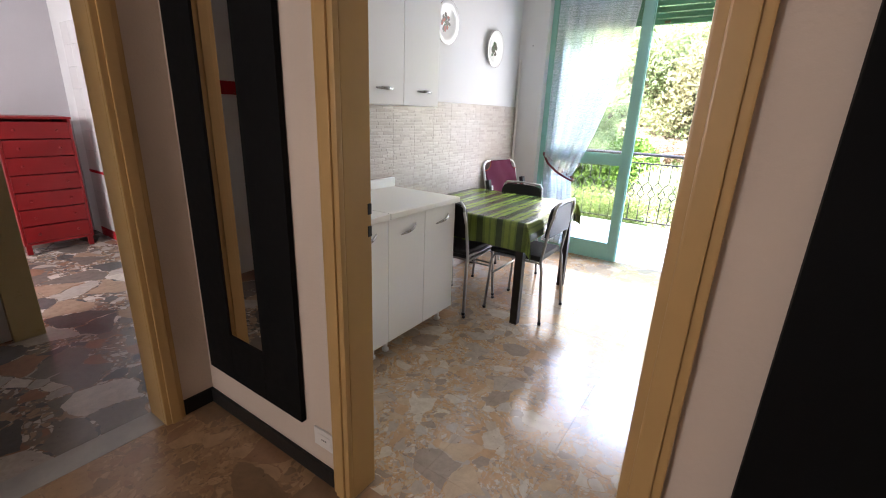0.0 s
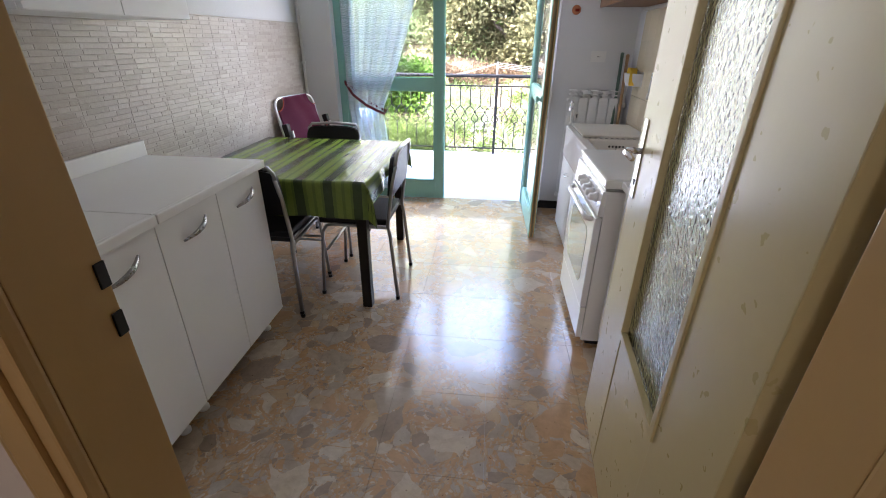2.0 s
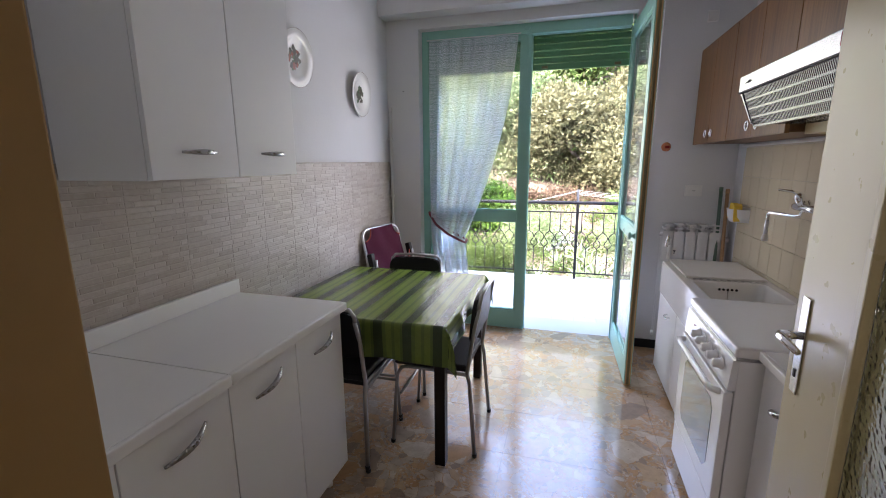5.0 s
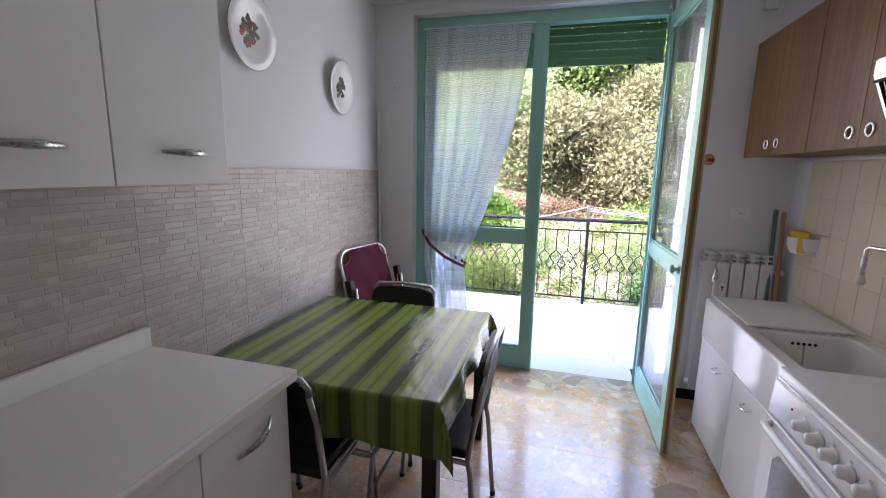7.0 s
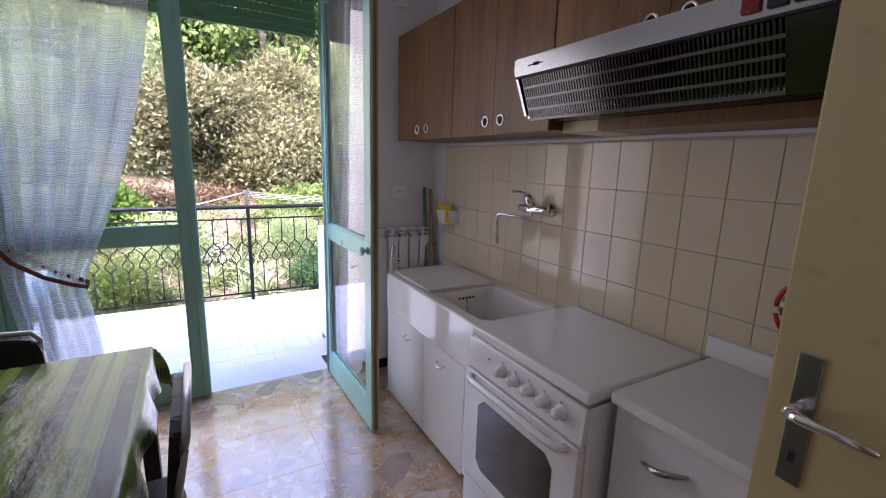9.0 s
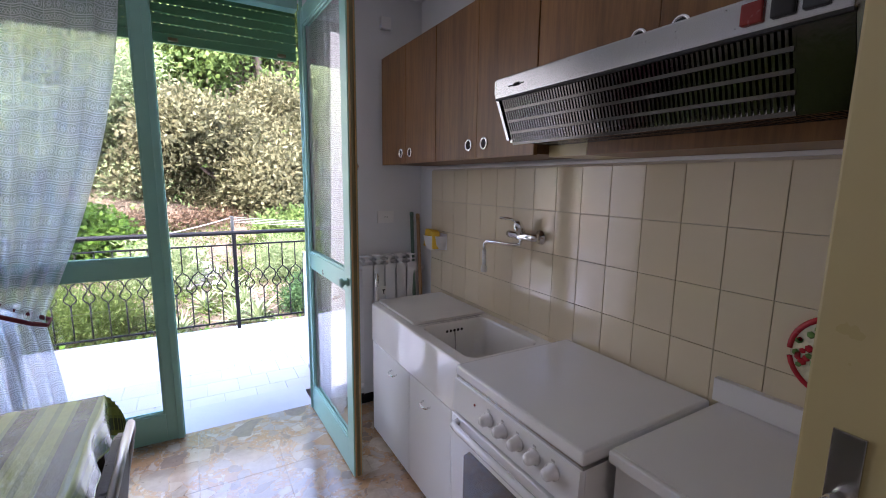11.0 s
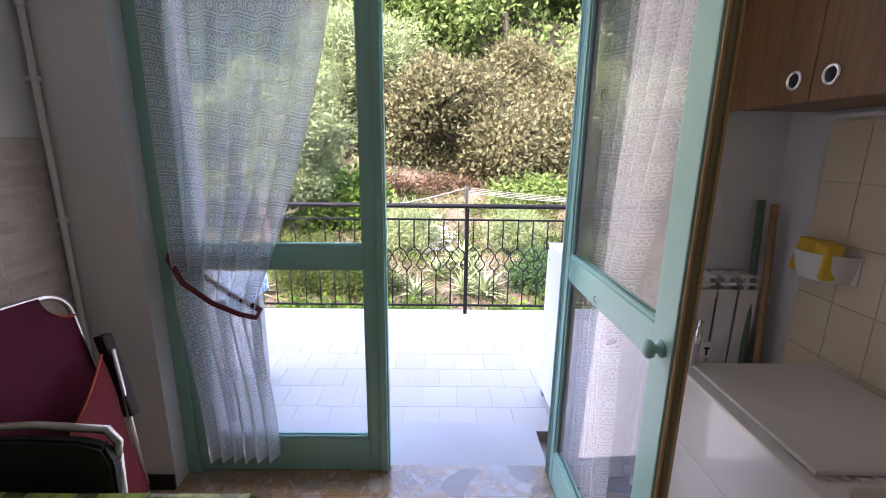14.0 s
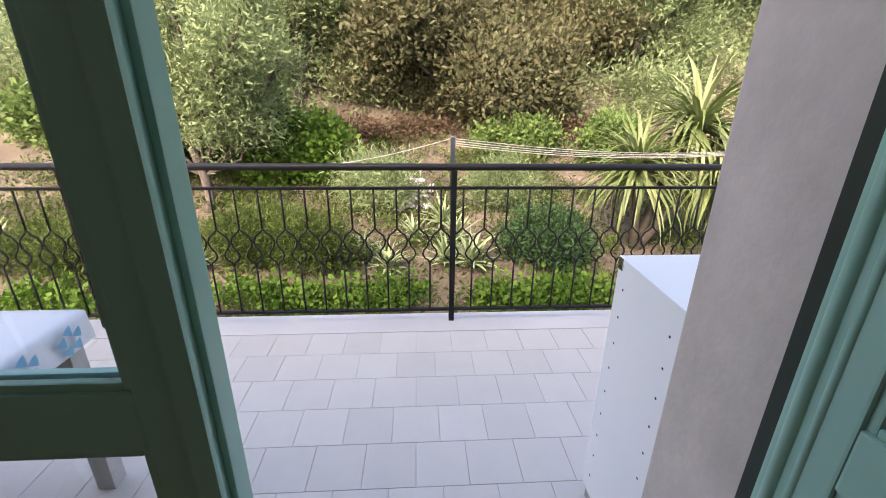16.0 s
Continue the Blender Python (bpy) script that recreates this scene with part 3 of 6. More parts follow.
def kitchen_door():
    """Half-glazed leaf: its own x runs from the hinge to the free edge, y is its thickness."""
    w, h, t = 0.90, 2.08, 0.042
    ob = thing("door_kitchen", (0.316, 1.315, 0.008), 85.4, "open cream-painted kitchen door with a rippled glass panel", "door", kind="structure")
    s, f, g0, g1 = 0.237, 0.272, 0.575, 1.98
    for nm, a in (("stile", box(-0.028, s, 0, t, 0, h, 0.004)), ("stile", box(w - f, w, 0, t, 0, h, 0.004)), ("rail", box(s, w - f, 0, t, g1, h, 0.003)), ("rail", box(s, w - f, 0.003, t - 0.003, 0, g0, 0.003))):
        part(nm, a, M_DOOR, ob)
    for y0, y1 in ((-0.006, 0.012), (t - 0.012, t + 0.006)):
        bm = box(s - 0.012, s + 0.012, y0, y1, g0 - 0.012, g1 + 0.012, 0.004)
        box(w - f - 0.012, w - f + 0.012, y0, y1, g0 - 0.012, g1 + 0.012, 0.004, bm)
        box(s, w - f, y0, y1, g0 - 0.012, g0 + 0.012, 0.004, bm)
        box(s, w - f, y0, y1, g1 - 0.012, g1 + 0.012, 0.004, bm)
        part("glazing_bead", bm, M_DOOR, ob)
    pane = part("pane", box(s, w - f, t / 2 - 0.003, t / 2 + 0.003, g0, g1), M_RIPPLE, ob, "rippled privacy glass")
    pane.visible_shadow = False
    for y, d in ((t, 1), (0, -1)):
        pl = part("handle_plate", box(w - 0.075, w - 0.038, min(y, y + d * 0.004), max(y, y + d * 0.004), 0.945, 1.185, 0.0015), M_STEEL, ob, "tarnished steel handle plate")
        bm = tube([(w - 0.056, y, 1.09), (w - 0.056, y + d * 0.045, 1.09)], 0.010)
        tube([(w - 0.056, y + d * 0.045, 1.09), (w - 0.075, y + d * 0.05, 1.09), (w - 0.175, y + d * 0.05, 1.092)], 0.009, bm, taper=[1, 1.1, 0.8])
        part("handle", bm, M_CHROME, pl, "chrome lever handle")
        part("keyhole", box(w - 0.060, w - 0.052, min(y + d * 0.004, y + d * 0.006), max(y + d * 0.004, y + d * 0.006), 0.985, 1.005), M_DARK, pl)
    part("lock_edge", box(w, w + 0.002, t / 2 - 0.011, t / 2 + 0.011, 0.97, 1.16), M_STEEL, ob)
    return ob


kitchen_door()


def glazed_leaf(ob, x0, x1, z0, z1, y0, y1, stile, mid0, mid1, bottom, top):
    """Green painted sash with a tall pane over a short one."""
    part("stile", box(x0, x0 + stile, y0, y1, z0, z1, 0.004), M_MINT, ob)
    part("stile", box(x1 - stile, x1, y0, y1, z0, z1, 0.004), M_MINT, ob)
    for a, b in ((z0, z0 + bottom), (mid0, mid1), (z1 - top, z1)):
        part("rail", box(x0 + stile, x1 - stile, y0 + 0.001, y1 - 0.001, a, b, 0.004), M_MINT, ob)
    ym = (y0 + y1) / 2
    for a, b in ((z0 + bottom, mid0), (mid1, z1 - top)):
        bm = bmesh.new()
        for yy in (y0 + 0.006, y1 - 0.018):
            box(x0 + stile, x0 + stile + 0.012, yy, yy + 0.012, a, b, 0.003, bm)
            box(x1 - stile - 0.012, x1 - stile, yy, yy + 0.012, a, b, 0.003, bm)
            box(x0 + stile + 0.012, x1 - stile - 0.012, yy, yy + 0.012, a, a + 0.012, 0.003, bm)
            box(x0 + stile + 0.012, x1 - stile - 0.012, yy, yy + 0.012, b - 0.012, b, 0.003, bm)
        part("glazing_bead", bm, M_MINT, ob)
        pane = part("pane", box(x0 + stile, x1 - stile, ym - 0.002, ym + 0.002, a, b), M_GLASS, ob, "clear glass")
        pane.visible_shadow = False


balcony_frame = thing("door_frame_balcony", label="mint green painted wooden balcony door frame", category="door frame", kind="structure")
part("post", box(BX0, BX0 + 0.055, BY - 0.02, BY + 0.06, -0.01, BZ, 0.004), M_MINT, balcony_frame)
part("post", box(BX1 - 0.015, BX1 + 0.02, BY - 0.012, BY + 0.026, -0.01, BZ, 0.003), M_MINT, balcony_frame)
part("head", box(BX0 + 0.055, BX1 - 0.03, BY - 0.02, BY + 0.06, 2.505, BZ, 0.004), M_MINT, balcony_frame)
part("catch", box(-0.60, -0.56, BY - 0.034, BY - 0.02, 2.53, 2.56, 0.004), M_MINT, balcony_frame)

fixed_leaf = thing("door_balcony_left", label="closed mint green balcony door leaf with two panes", category="door", kind="structure")
glazed_leaf(fixed_leaf, BX0 + 0.055, -0.545, 0.008, 2.503, BY - 0.005, BY + 0.042, 0.078, 0.995, 1.085, 0.165, 0.03)
part("cover_strip", box(-0.572, -0.540, BY - 0.018, BY - 0.005, 0.01, 2.503, 0.005), M_MINT, fixed_leaf)
part("rebate", box(-0.545, -0.535, BY + 0.010, BY + 0.050, 0.01, 2.503, 0.003), M_MINT, fixed_leaf)

open_leaf = thing("door_balcony_right", (0.200, BY - 0.002, 0.012), -88.5, "open mint green balcony door leaf with two panes", "door", kind="structure")
glazed_leaf(open_leaf, 0, 0.835, 0, 2.485, 0.0, 0.045, 0.088, 0.975, 1.065, 0.165, 0.09)
for x, r in ((0.020, 0.010), (0.046, 0.006)):
    part("moulding", tube([(x, 0.002, 0.002), (x, 0.002, 2.483)], r, seg=12), M_MINT, open_leaf)
# dark strip added for the shaded gap between frame and leaf
part("rebate_gap_strip", box(BX1 - 0.018, BX1 - 0.0145, BY + 0.002, BY + 0.027, 0.0, 2.50, 0.001), M_GUIDE, balcony_frame, "dark strip standing for the shaded gap in the rebate")
part("seal", tube([(0.842, 0.022, 0.01), (0.842, 0.022, 2.47)], 0.009), M_SEAL, open_leaf, "brown rubber draught seal")
part("edge_strip", box(0.835, 0.842, 0.006, 0.040, 0, 2.485, 0.002), M_CASING, open_leaf, "ochre edge of the leaf")
bm = lathe([(0, 0), (0.021, 0.0), (0.021, 0.004), (0.012, 0.008), (0.010, 0.018), (0.022, 0.024), (0.024, 0.034), (0.016, 0.042), (0, 0.044)], m=pose(0.792, -0.001, 1.02, 90))
part("knob", bm, M_MINT, open_leaf, "round green knob")
bm = tube(arc((0.39, -0.006, 0.995), 0.012, 90, 330, 8), 0.0025)
part("hook", bm, M_STEEL, open_leaf, "small metal hook")

shutter = thing("roller_shutter", label="green plastic roller shutter, mostly rolled up", category="roller shutter", kind="structure")
SZ = 2.255
for k in range(8):
    z = SZ + 0.052 + k * 0.052
    part("slat", box(BX0 + 0.01, BX1 - 0.01, BY + 0.15, BY + 0.162, z, z + 0.046, 0.004), M_SHUTTER, shutter)
    bm = bmesh.new()
    for j in range(48):
        x = BX0 + 0.012 + j * 0.0347
        box(x, x + 0.024, BY + 0.153, BY + 0.159, z - 0.0065, z, 0, bm)
    part("slat_web", bm, M_SHUTTER, shutter, "perforated web between two slats")["kind"] = "stuff"
part("bottom_bar", box(BX0 + 0.01, BX1 - 0.01, BY + 0.146, BY + 0.166, SZ, SZ + 0.048, 0.005), M_SHUTTER, shutter)
for x in (-0.47, 0.10):
    part("stop", box(x, x + 0.05, BY + 0.13, BY + 0.146, SZ + 0.01, SZ + 0.03, 0.004), M_SEAL, shutter, "brown rubber stop")
# guide rails coloured as dark as their shade
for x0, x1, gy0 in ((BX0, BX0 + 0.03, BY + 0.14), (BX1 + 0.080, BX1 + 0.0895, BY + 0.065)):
    structure("shutter_guide", box(x0, x1, gy0, gy0 + 0.035, -0.01, BZ, 0.002), M_GUIDE, "green shutter guide rail, its shade put into the colour", "guide rail")
# outer reveal
structure("reveal_right", box(BX1 + 0.0875, BX1 + 0.17, YO - 0.42, YO + 0.03, ZB, BZ + 0.2, 0.006), M_CONC, "beige rough-rendered outer door reveal", "wall")
structure("reveal_left", box(BX0 - 0.10, BX0 + 0.004, YO - 0.33, YO + 0.03, ZB, BZ + 0.2, 0.006), M_CONC, "beige rough-rendered outer door reveal", "wall")
_b = box(-4.5, BX0 - 0.10, YO, YO + 0.02, ZB, HC + 0.1)
box(BX1 + 0.17, 3.5, YO, YO + 0.02, ZB, HC + 0.1, bm=_b)
box(BX0 - 0.10, BX1 + 0.17, YO, YO + 0.02, BZ + 0.2, HC + 0.1, bm=_b)
structure("wall_outer", _b, M_CONC, "beige rendered outer wall", "wall")

# skirting
_b = box(HXL, HXL + 0.014, LY1 + 0.09, YH - 0.012, 0, 0.075, 0.003)
box(HXL, DX0 - 0.10, YH - 0.026, YH - 0.012, 0, 0.075, 0.003, _b)
box(DX1 + 0.10, 2.2, YH - 0.026, YH - 0.012, 0, 0.075, 0.003, _b)
structure("baseboard_hall", _b, M_BLACKBASE, "black skirting board", "skirting")
_b = box(XL, BX0 - 0.002, YK1 - 0.014, YK1, 0, 0.07, 0.003)
box(BX1 + 0.002, XR, YK1 - 0.014, YK1, 0, 0.07, 0.003, _b)
structure("baseboard_kitchen", _b, M_BLACKBASE, "black skirting board", "skirting")


# ---- kitchen, west side ----
def bow_handle(ob, c, length, axis, out, parent_label="brushed steel bow handle"):
    """A swelling bow pull: c its middle on the door's face, axis along it, out away from the door."""
    c, a, o = Vector(c), Vector(axis), Vector(out)
    pts = [c + a * (length * (i / 12 - 0.5)) + o * (0.004 + 0.024 * math.sin(math.pi * i / 12)) for i in range(13)]
    bm = tube(pts, 0.0085, taper=[0.5 + 0.6 * math.sin(math.pi * i / 12) for i in range(13)])
    part("handle", bm, M_HANDLE, ob, parent_label)


def base_unit(name, y0, y1, doors, handles, label):
    ob = thing(name, (-1.745, y0, 0), 0, label, "kitchen cabinet", "white base cabinets")
    w, d = y1 - y0, 0.565
    part("side_panel", box(0, d, 0.001, 0.018, 0.105, 0.858, 0.001), M_LAM, ob)
    part("side_panel", box(0, d, w - 0.018, w - 0.001, 0.105, 0.858, 0.001), M_LAM, ob)
    part("bottom_panel", box(0, d, 0.018, w - 0.018, 0.105, 0.123, 0.0), M_LAM, ob)
    part("back_panel", box(0, 0.01, 0.018, w - 0.018, 0.123, 0.858, 0.0), M_LAM, ob)
    for k, (a, b) in enumerate(doors):
        dr = part("door", box(d + 0.001, d + 0.019, a * w + 0.002, b * w - 0.002, 0.108, 0.852, 0.0025), M_LAM, ob)
        bow_handle(dr, (d + 0.019, handles[k] * w, 0.775), 0.145, (0, 0.95, 0.30), (1, 0, 0))
    for fx in (0.06, d - 0.06):
        for fy in (0.06, w - 0.06):
            bm = lathe([(0, 0), (0.022, 0), (0.022, 0.012), (0.014, 0.02), (0.014, 0.085), (0.02, 0.09), (0.02, 0.105), (0, 0.105)], seg=12, m=pose(fx, fy, 0))
            part("foot", bm, M_PLASTIC, ob, "white plastic adjustable foot")
    return ob


base_unit("base_cabinet", 1.31, 1.956, [(0, 0.47), (0.47, 1)], [0.22, 0.745], "white laminate base cabinet on short plastic feet")
base_unit("base_cabinet", 1.956, 2.628, [(0, 0.5), (0.5, 1)], [0.259, 0.768], "white laminate base cabinet next to the table")


def worktop(name, y0, y1, label):
    ob = thing(name, (-1.745, y0, 0.858), 0, label, "worktop", "white worktops")
    part("slab", box(0.012, 0.588, 0.001, y1 - y0 - 0.001, 0, 0.036, 0.002), M_TOP, ob)
    part("front_edging", box(0.588, 0.605, 0.001, y1 - y0 - 0.001, 0, 0.0362, 0.008, seg=4), M_TOP, ob, "rounded front edging")
    return ob


worktop("worktop", 1.31, 1.954, "white laminate worktop with a rounded front edge")
worktop("worktop", 1.956, 2.655, "white laminate worktop with a rounded front edge")
solo("upstand", box(-1.733, -1.712, 1.31, 2.655, 0.895, 0.962, 0.004), M_TOP, "white plastic upstand along the back of the worktop", "upstand")


def wall_unit(name, y0, y1, label):
    ob = thing(name, (-1.745, y0, 1.457), 0, label, "wall cabinet", "white wall cabinets")
    w, d, h = y1 - y0, 0.365, 0.90
    part("side_panel", box(0.008, d, 0.001, 0.018, 0, h, 0.001), M_LAM, ob)
    part("side_panel", box(0.008, d, w - 0.018, w - 0.001, 0, h, 0.001), M_LAM, ob)
    part("bottom_panel", box(0.008, d, 0.018, w - 0.018, 0.001, 0.018, 0), M_LAM, ob)
    part("top_panel", box(0.008, d, 0.018, w - 0.018, h - 0.018, h - 0.001, 0), M_LAM, ob)
    part("back_panel", box(0.008, 0.016, 0.018, w - 0.018, 0.018, h - 0.018, 0), M_LAM, ob)
    for k in (0, 1):
        dr = part("door", box(d + 0.001, d + 0.019, k * w / 2 + 0.002, (k + 1) * w / 2 - 0.002, 0.002, h - 0.002, 0.0025), M_LAM, ob)
        bow_handle(dr, (d + 0.019, (0.26 if k == 0 else 0.78) * w, 0.085), 0.145, (0, 1, 0.0), (1, 0, 0))
    return ob


wall_unit("wall_cabinet", 1.972, 2.672, "white laminate wall cabinet with two doors")


def plate(y, z, tilt, tone, label):
    ob = thing("wall_plate", (-1.757, y, z), 0, label, "plate", "plates on the wall")
    m = pose(0, 0, 0, 0, 90 + tilt, 0)
    part("dish", lathe([(0, 0.006), (0.09, 0.006), (0.105, 0.016), (0.152, 0.030), (0.158, 0.033), (0.154, 0.037), (0.104, 0.023), (0.088, 0.013), (0, 0.013)], seg=40, m=m), M_CHINA, ob)
    part("rim", tube([m @ Vector((0.157 * math.cos(a * math.pi / 24), 0.157 * math.sin(a * math.pi / 24), 0.034)) for a in range(48)], 0.0012, closed=True, seg=6), M_RIM, ob, "thin brown rim")
    rng = random.Random(int(y * 100))
    for mat, cnt, spread, s in ((M_PRINT, 14, 0.050, 0.021), (tone, 8, 0.052, 0.017), (M_PRINTG, 9, 0.060, 0.013)):
        bm = bmesh.new()
        for _ in range(cnt):
            a, r = rng.uniform(0, 6.28), spread * rng.random() ** 0.6
            cx, cy = r * math.cos(a) * 1.1, r * math.sin(a)
            pts = [(cx + s * rng.uniform(0.4, 1.2) * math.cos(k * 0.898), cy + s * rng.uniform(0.4, 1.2) * math.sin(k * 0.898)) for k in range(7)]
            z0 = 0.0132 + 0.0003 * rng.random()
            prism(pts, z0, z0 + 0.0006, m, bm)
        part("print", bm, mat, ob, "printed picture patch")["kind"] = "stuff"
    return ob


plate(3.285, 2.09, 3, M_PRINTR, "white china plate with a printed coach scene")
plate(4.085, 2.003, 3, M_PRINTG, "white china plate with a printed country scene")

conduit = thing("wall_conduit", (XL + 0.03, YK1 - 0.02, 0), 0, "thin white plastic cable conduit in the room corner", "conduit")
part("pipe", tube([(0, 0, 0.08), (0, 0, 1.95)], 0.011), M_PLASTIC, conduit)
part("cap", lathe([(0, 0), (0.014, 0), (0.014, 0.03), (0, 0.032)], seg=10, m=pose(0, 0, 1.94)), M_PLASTIC, conduit)
for z in (0.5, 1.2, 1.7):
    part("clip", box(-0.03, 0.013, -0.008, 0.014, z, z + 0.018, 0.003), M_PLASTIC, conduit)

# ---- table, cloth, chairs ----
TX0, TX1, TY0, TY1, TZ = -1.700, -0.735, 2.835, 3.830, 0.742
table = thing("dining_table", ((TX0 + TX1) / 2, (TY0 + TY1) / 2, 0), 0, "black-brown wooden dining table under a striped cloth", "table")
_hx, _hy = (TX1 - TX0) / 2, (TY1 - TY0) / 2
part("tabletop", box(-_hx, _hx, -_hy, _hy, TZ - 0.03, TZ - 0.001, 0.004), M_LEG, table)
bm = box(-_hx + 0.05, _hx - 0.05, -_hy + 0.01, -_hy + 0.03, TZ - 0.11, TZ - 0.03)
box(-_hx + 0.05, _hx - 0.05, _hy - 0.03, _hy - 0.01, TZ - 0.11, TZ - 0.03, bm=bm)
box(-_hx + 0.01, -_hx + 0.03, -_hy + 0.05, _hy - 0.05, TZ - 0.11, TZ - 0.03, bm=bm)
box(_hx - 0.03, _hx - 0.01, -_hy + 0.05, _hy - 0.05, TZ - 0.11, TZ - 0.03, bm=bm)
part("apron", bm, M_LEG, table)
for sx in (-1, 1):
    for sy in (-1, 1):
        x, y = sx * (_hx - 0.029), sy * (_hy - 0.029)
        part("leg", box(x - 0.027, x + 0.027, y - 0.027, y + 0.027, 0, TZ - 0.03, 0.004), M_LEG, table)


def cloth_fn(s, t):
    """Oilcloth over the table: flat on top, hanging down past the edges, with folds at the corners."""
    ov_x1, ov_y0, ov_y1 = 0.155, 0.20, 0.17
    ax = TX0 - 0.02 + s * (TX1 - TX0 + 0.02 + ov_x1)
    ay = TY0 - ov_y0 + t * (TY1 - TY0 + ov_y0 + ov_y1)
    ex, ey0, ey1 = max(0, ax - TX1), max(0, TY0 - ay), max(0, ay - TY1)
    x, y, z = min(ax, TX1), min(max(ay, TY0), TY1), TZ + 0.004
    ey = max(ey0, ey1)
    ny = noise.noise((ax * 5, ay * 5, 1.7))
    z += 0.0022 * ny + 0.0018 * noise.noise((ax * 14, ay * 9, 4.1))
    if ex or ey:
        drop = math.hypot(ex, ey) if ex and ey else max(ex, ey)
        sgn = -1 if ey0 else 1
        round_off = 0.012 * (1 - math.exp(-drop / 0.012))
        if ex and ey:
            # the loose corner gathers into one hanging fold
            k = min(ex, ey)
            x += round_off + 0.035 * math.sin(min(1, k / 0.10) * 1.57) + 0.10 * k
            y += sgn * (round_off + 0.030 * math.sin(min(1, k / 0.10) * 1.57) - 0.15 * k)
            drop = max(ex, ey) + 0.35 * k
        elif ex:
            wave = math.sin(ay * 17 + 0.6) + 0.5 * math.sin(ay * 31)
            x += round_off + 0.012 * wave * drop / 0.15
            mid = math.exp(-((ay - (TY0 + TY1) / 2 + 0.02) / 0.30) ** 2)
            drop *= 1 - 0.45 * mid
            x += 0.03 * mid * drop / 0.1
        else:
            wave = math.sin(ax * 15 + 1.0) + 0.6 * math.sin(ax * 27 + 2)
            y += sgn * (round_off + 0.010 * wave * drop / 0.2)
        z -= max(0, drop - 0.006)
    return (x, y, z)


_cw, _ch = TX1 - TX0 + 0.175, TY1 - TY0 + 0.37
tablecloth = solo("tablecloth", sheet(cloth_fn, 84, 90, lambda s, t: (s * _cw, t * _ch)), M_OILCLOTH, "shiny green striped oilcloth hanging over the table's edges", "tablecloth", smooth=True)


def chair_mesh_parts(ob):
    """Steel-tube stacking chair: x across, y forward from the back, floor at z 0."""
    w, d, sh = 0.20, 0.40, 0.455
    for sx in (-1, 1):
        x = sx * w
        bm = tube([(x * 1.08, -0.045, 0.0), (x, -0.012, 0.40), (x, 0.0, sh), (x * 0.98, -0.035, 0.70), (x * 0.93, -0.055, 0.80)], 0.0105)
        part("back_leg", bm, M_TUBE, ob)
        bm = tube([(x * 1.05, d + 0.01, 0.0), (x * 0.98, d - 0.02, sh - 0.05), (x * 0.95, d - 0.045, sh - 0.012), (x * 0.95, d - 0.09, sh - 0.004), (x, 0.0, sh - 0.006)], 0.0105)
        part("front_leg", bm, M_TUBE, ob)
        for yy in (-0.045, d + 0.01):
            part("glide", lathe([(0, 0), (0.013, 0), (0.013, 0.018), (0, 0.02)], seg=10, m=pose(x * (1.08 if yy < 0 else 1.05), yy, 0)), M_VINYL, ob, "black rubber glide")
    part("stretcher", tube([(-w * 1.03, 0.36, 0.30), (w * 1.03, 0.36, 0.30)], 0.008), M_TUBE, ob)
    part("seat", box(-w + 0.012, w - 0.012, 0.005, d, sh - 0.002, sh + 0.036, 0.016, seg=3), M_VINYL, ob, "black padded vinyl seat", smooth=False)
    outline = [(-0.198, 0.63), (0.198, 0.63), (0.200, 0.72), (0.196, 0.80), (0.175, 0.842), (0.12, 0.856), (0, 0.860), (-0.12, 0.856), (-0.175, 0.842), (-0.196, 0.80), (-0.200, 0.72)]
    own = prism(outline, -0.016, 0.016)
    bmesh.ops.bevel(own, geom=own.edges[:], offset=0.007, segments=2, affect="EDGES")
    own.transform(pose(0, -0.022, 0.0, 90 + 6, 0, 0))
    own.transform(pose(0, 0.068, 0.0))
    part("backrest", own, M_VINYL, ob, "black padded vinyl backrest with rounded corners")
    tp = [(-0.186, -0.050, 0.79), (-0.188, -0.060, 0.83), (-0.165, -0.063, 0.862), (0, -0.064, 0.872), (0.165, -0.063, 0.862), (0.188, -0.060, 0.83), (0.186, -0.050, 0.79)]
    part("top_tube", tube(tp, 0.0105), M_TUBE, ob)


chair = thing("chair", (-0.655, 3.165, 0), 90, "black vinyl chair with grey steel tube legs pushed under the table", "chair", "chairs round the table")
chair_mesh_parts(chair)
near_chair = copy_thing(chair, pose(-1.30, 2.745, 0, 0, 0, 0))
near_chair.scale = (0.96, 1, 0.95)
stacked = copy_thing(chair, pose(-1.295, 2.728, 0.032, 0, 0, 0))
stacked.scale = (0.96, 1, 0.95)
stacked["label"] = "black vinyl chair stacked on another by the worktop"
far_chair = copy_thing(chair, pose(-1.262, 3.870, 0, 0, 0, 180))
far_chair.scale = (1.0, 1, 0.965)


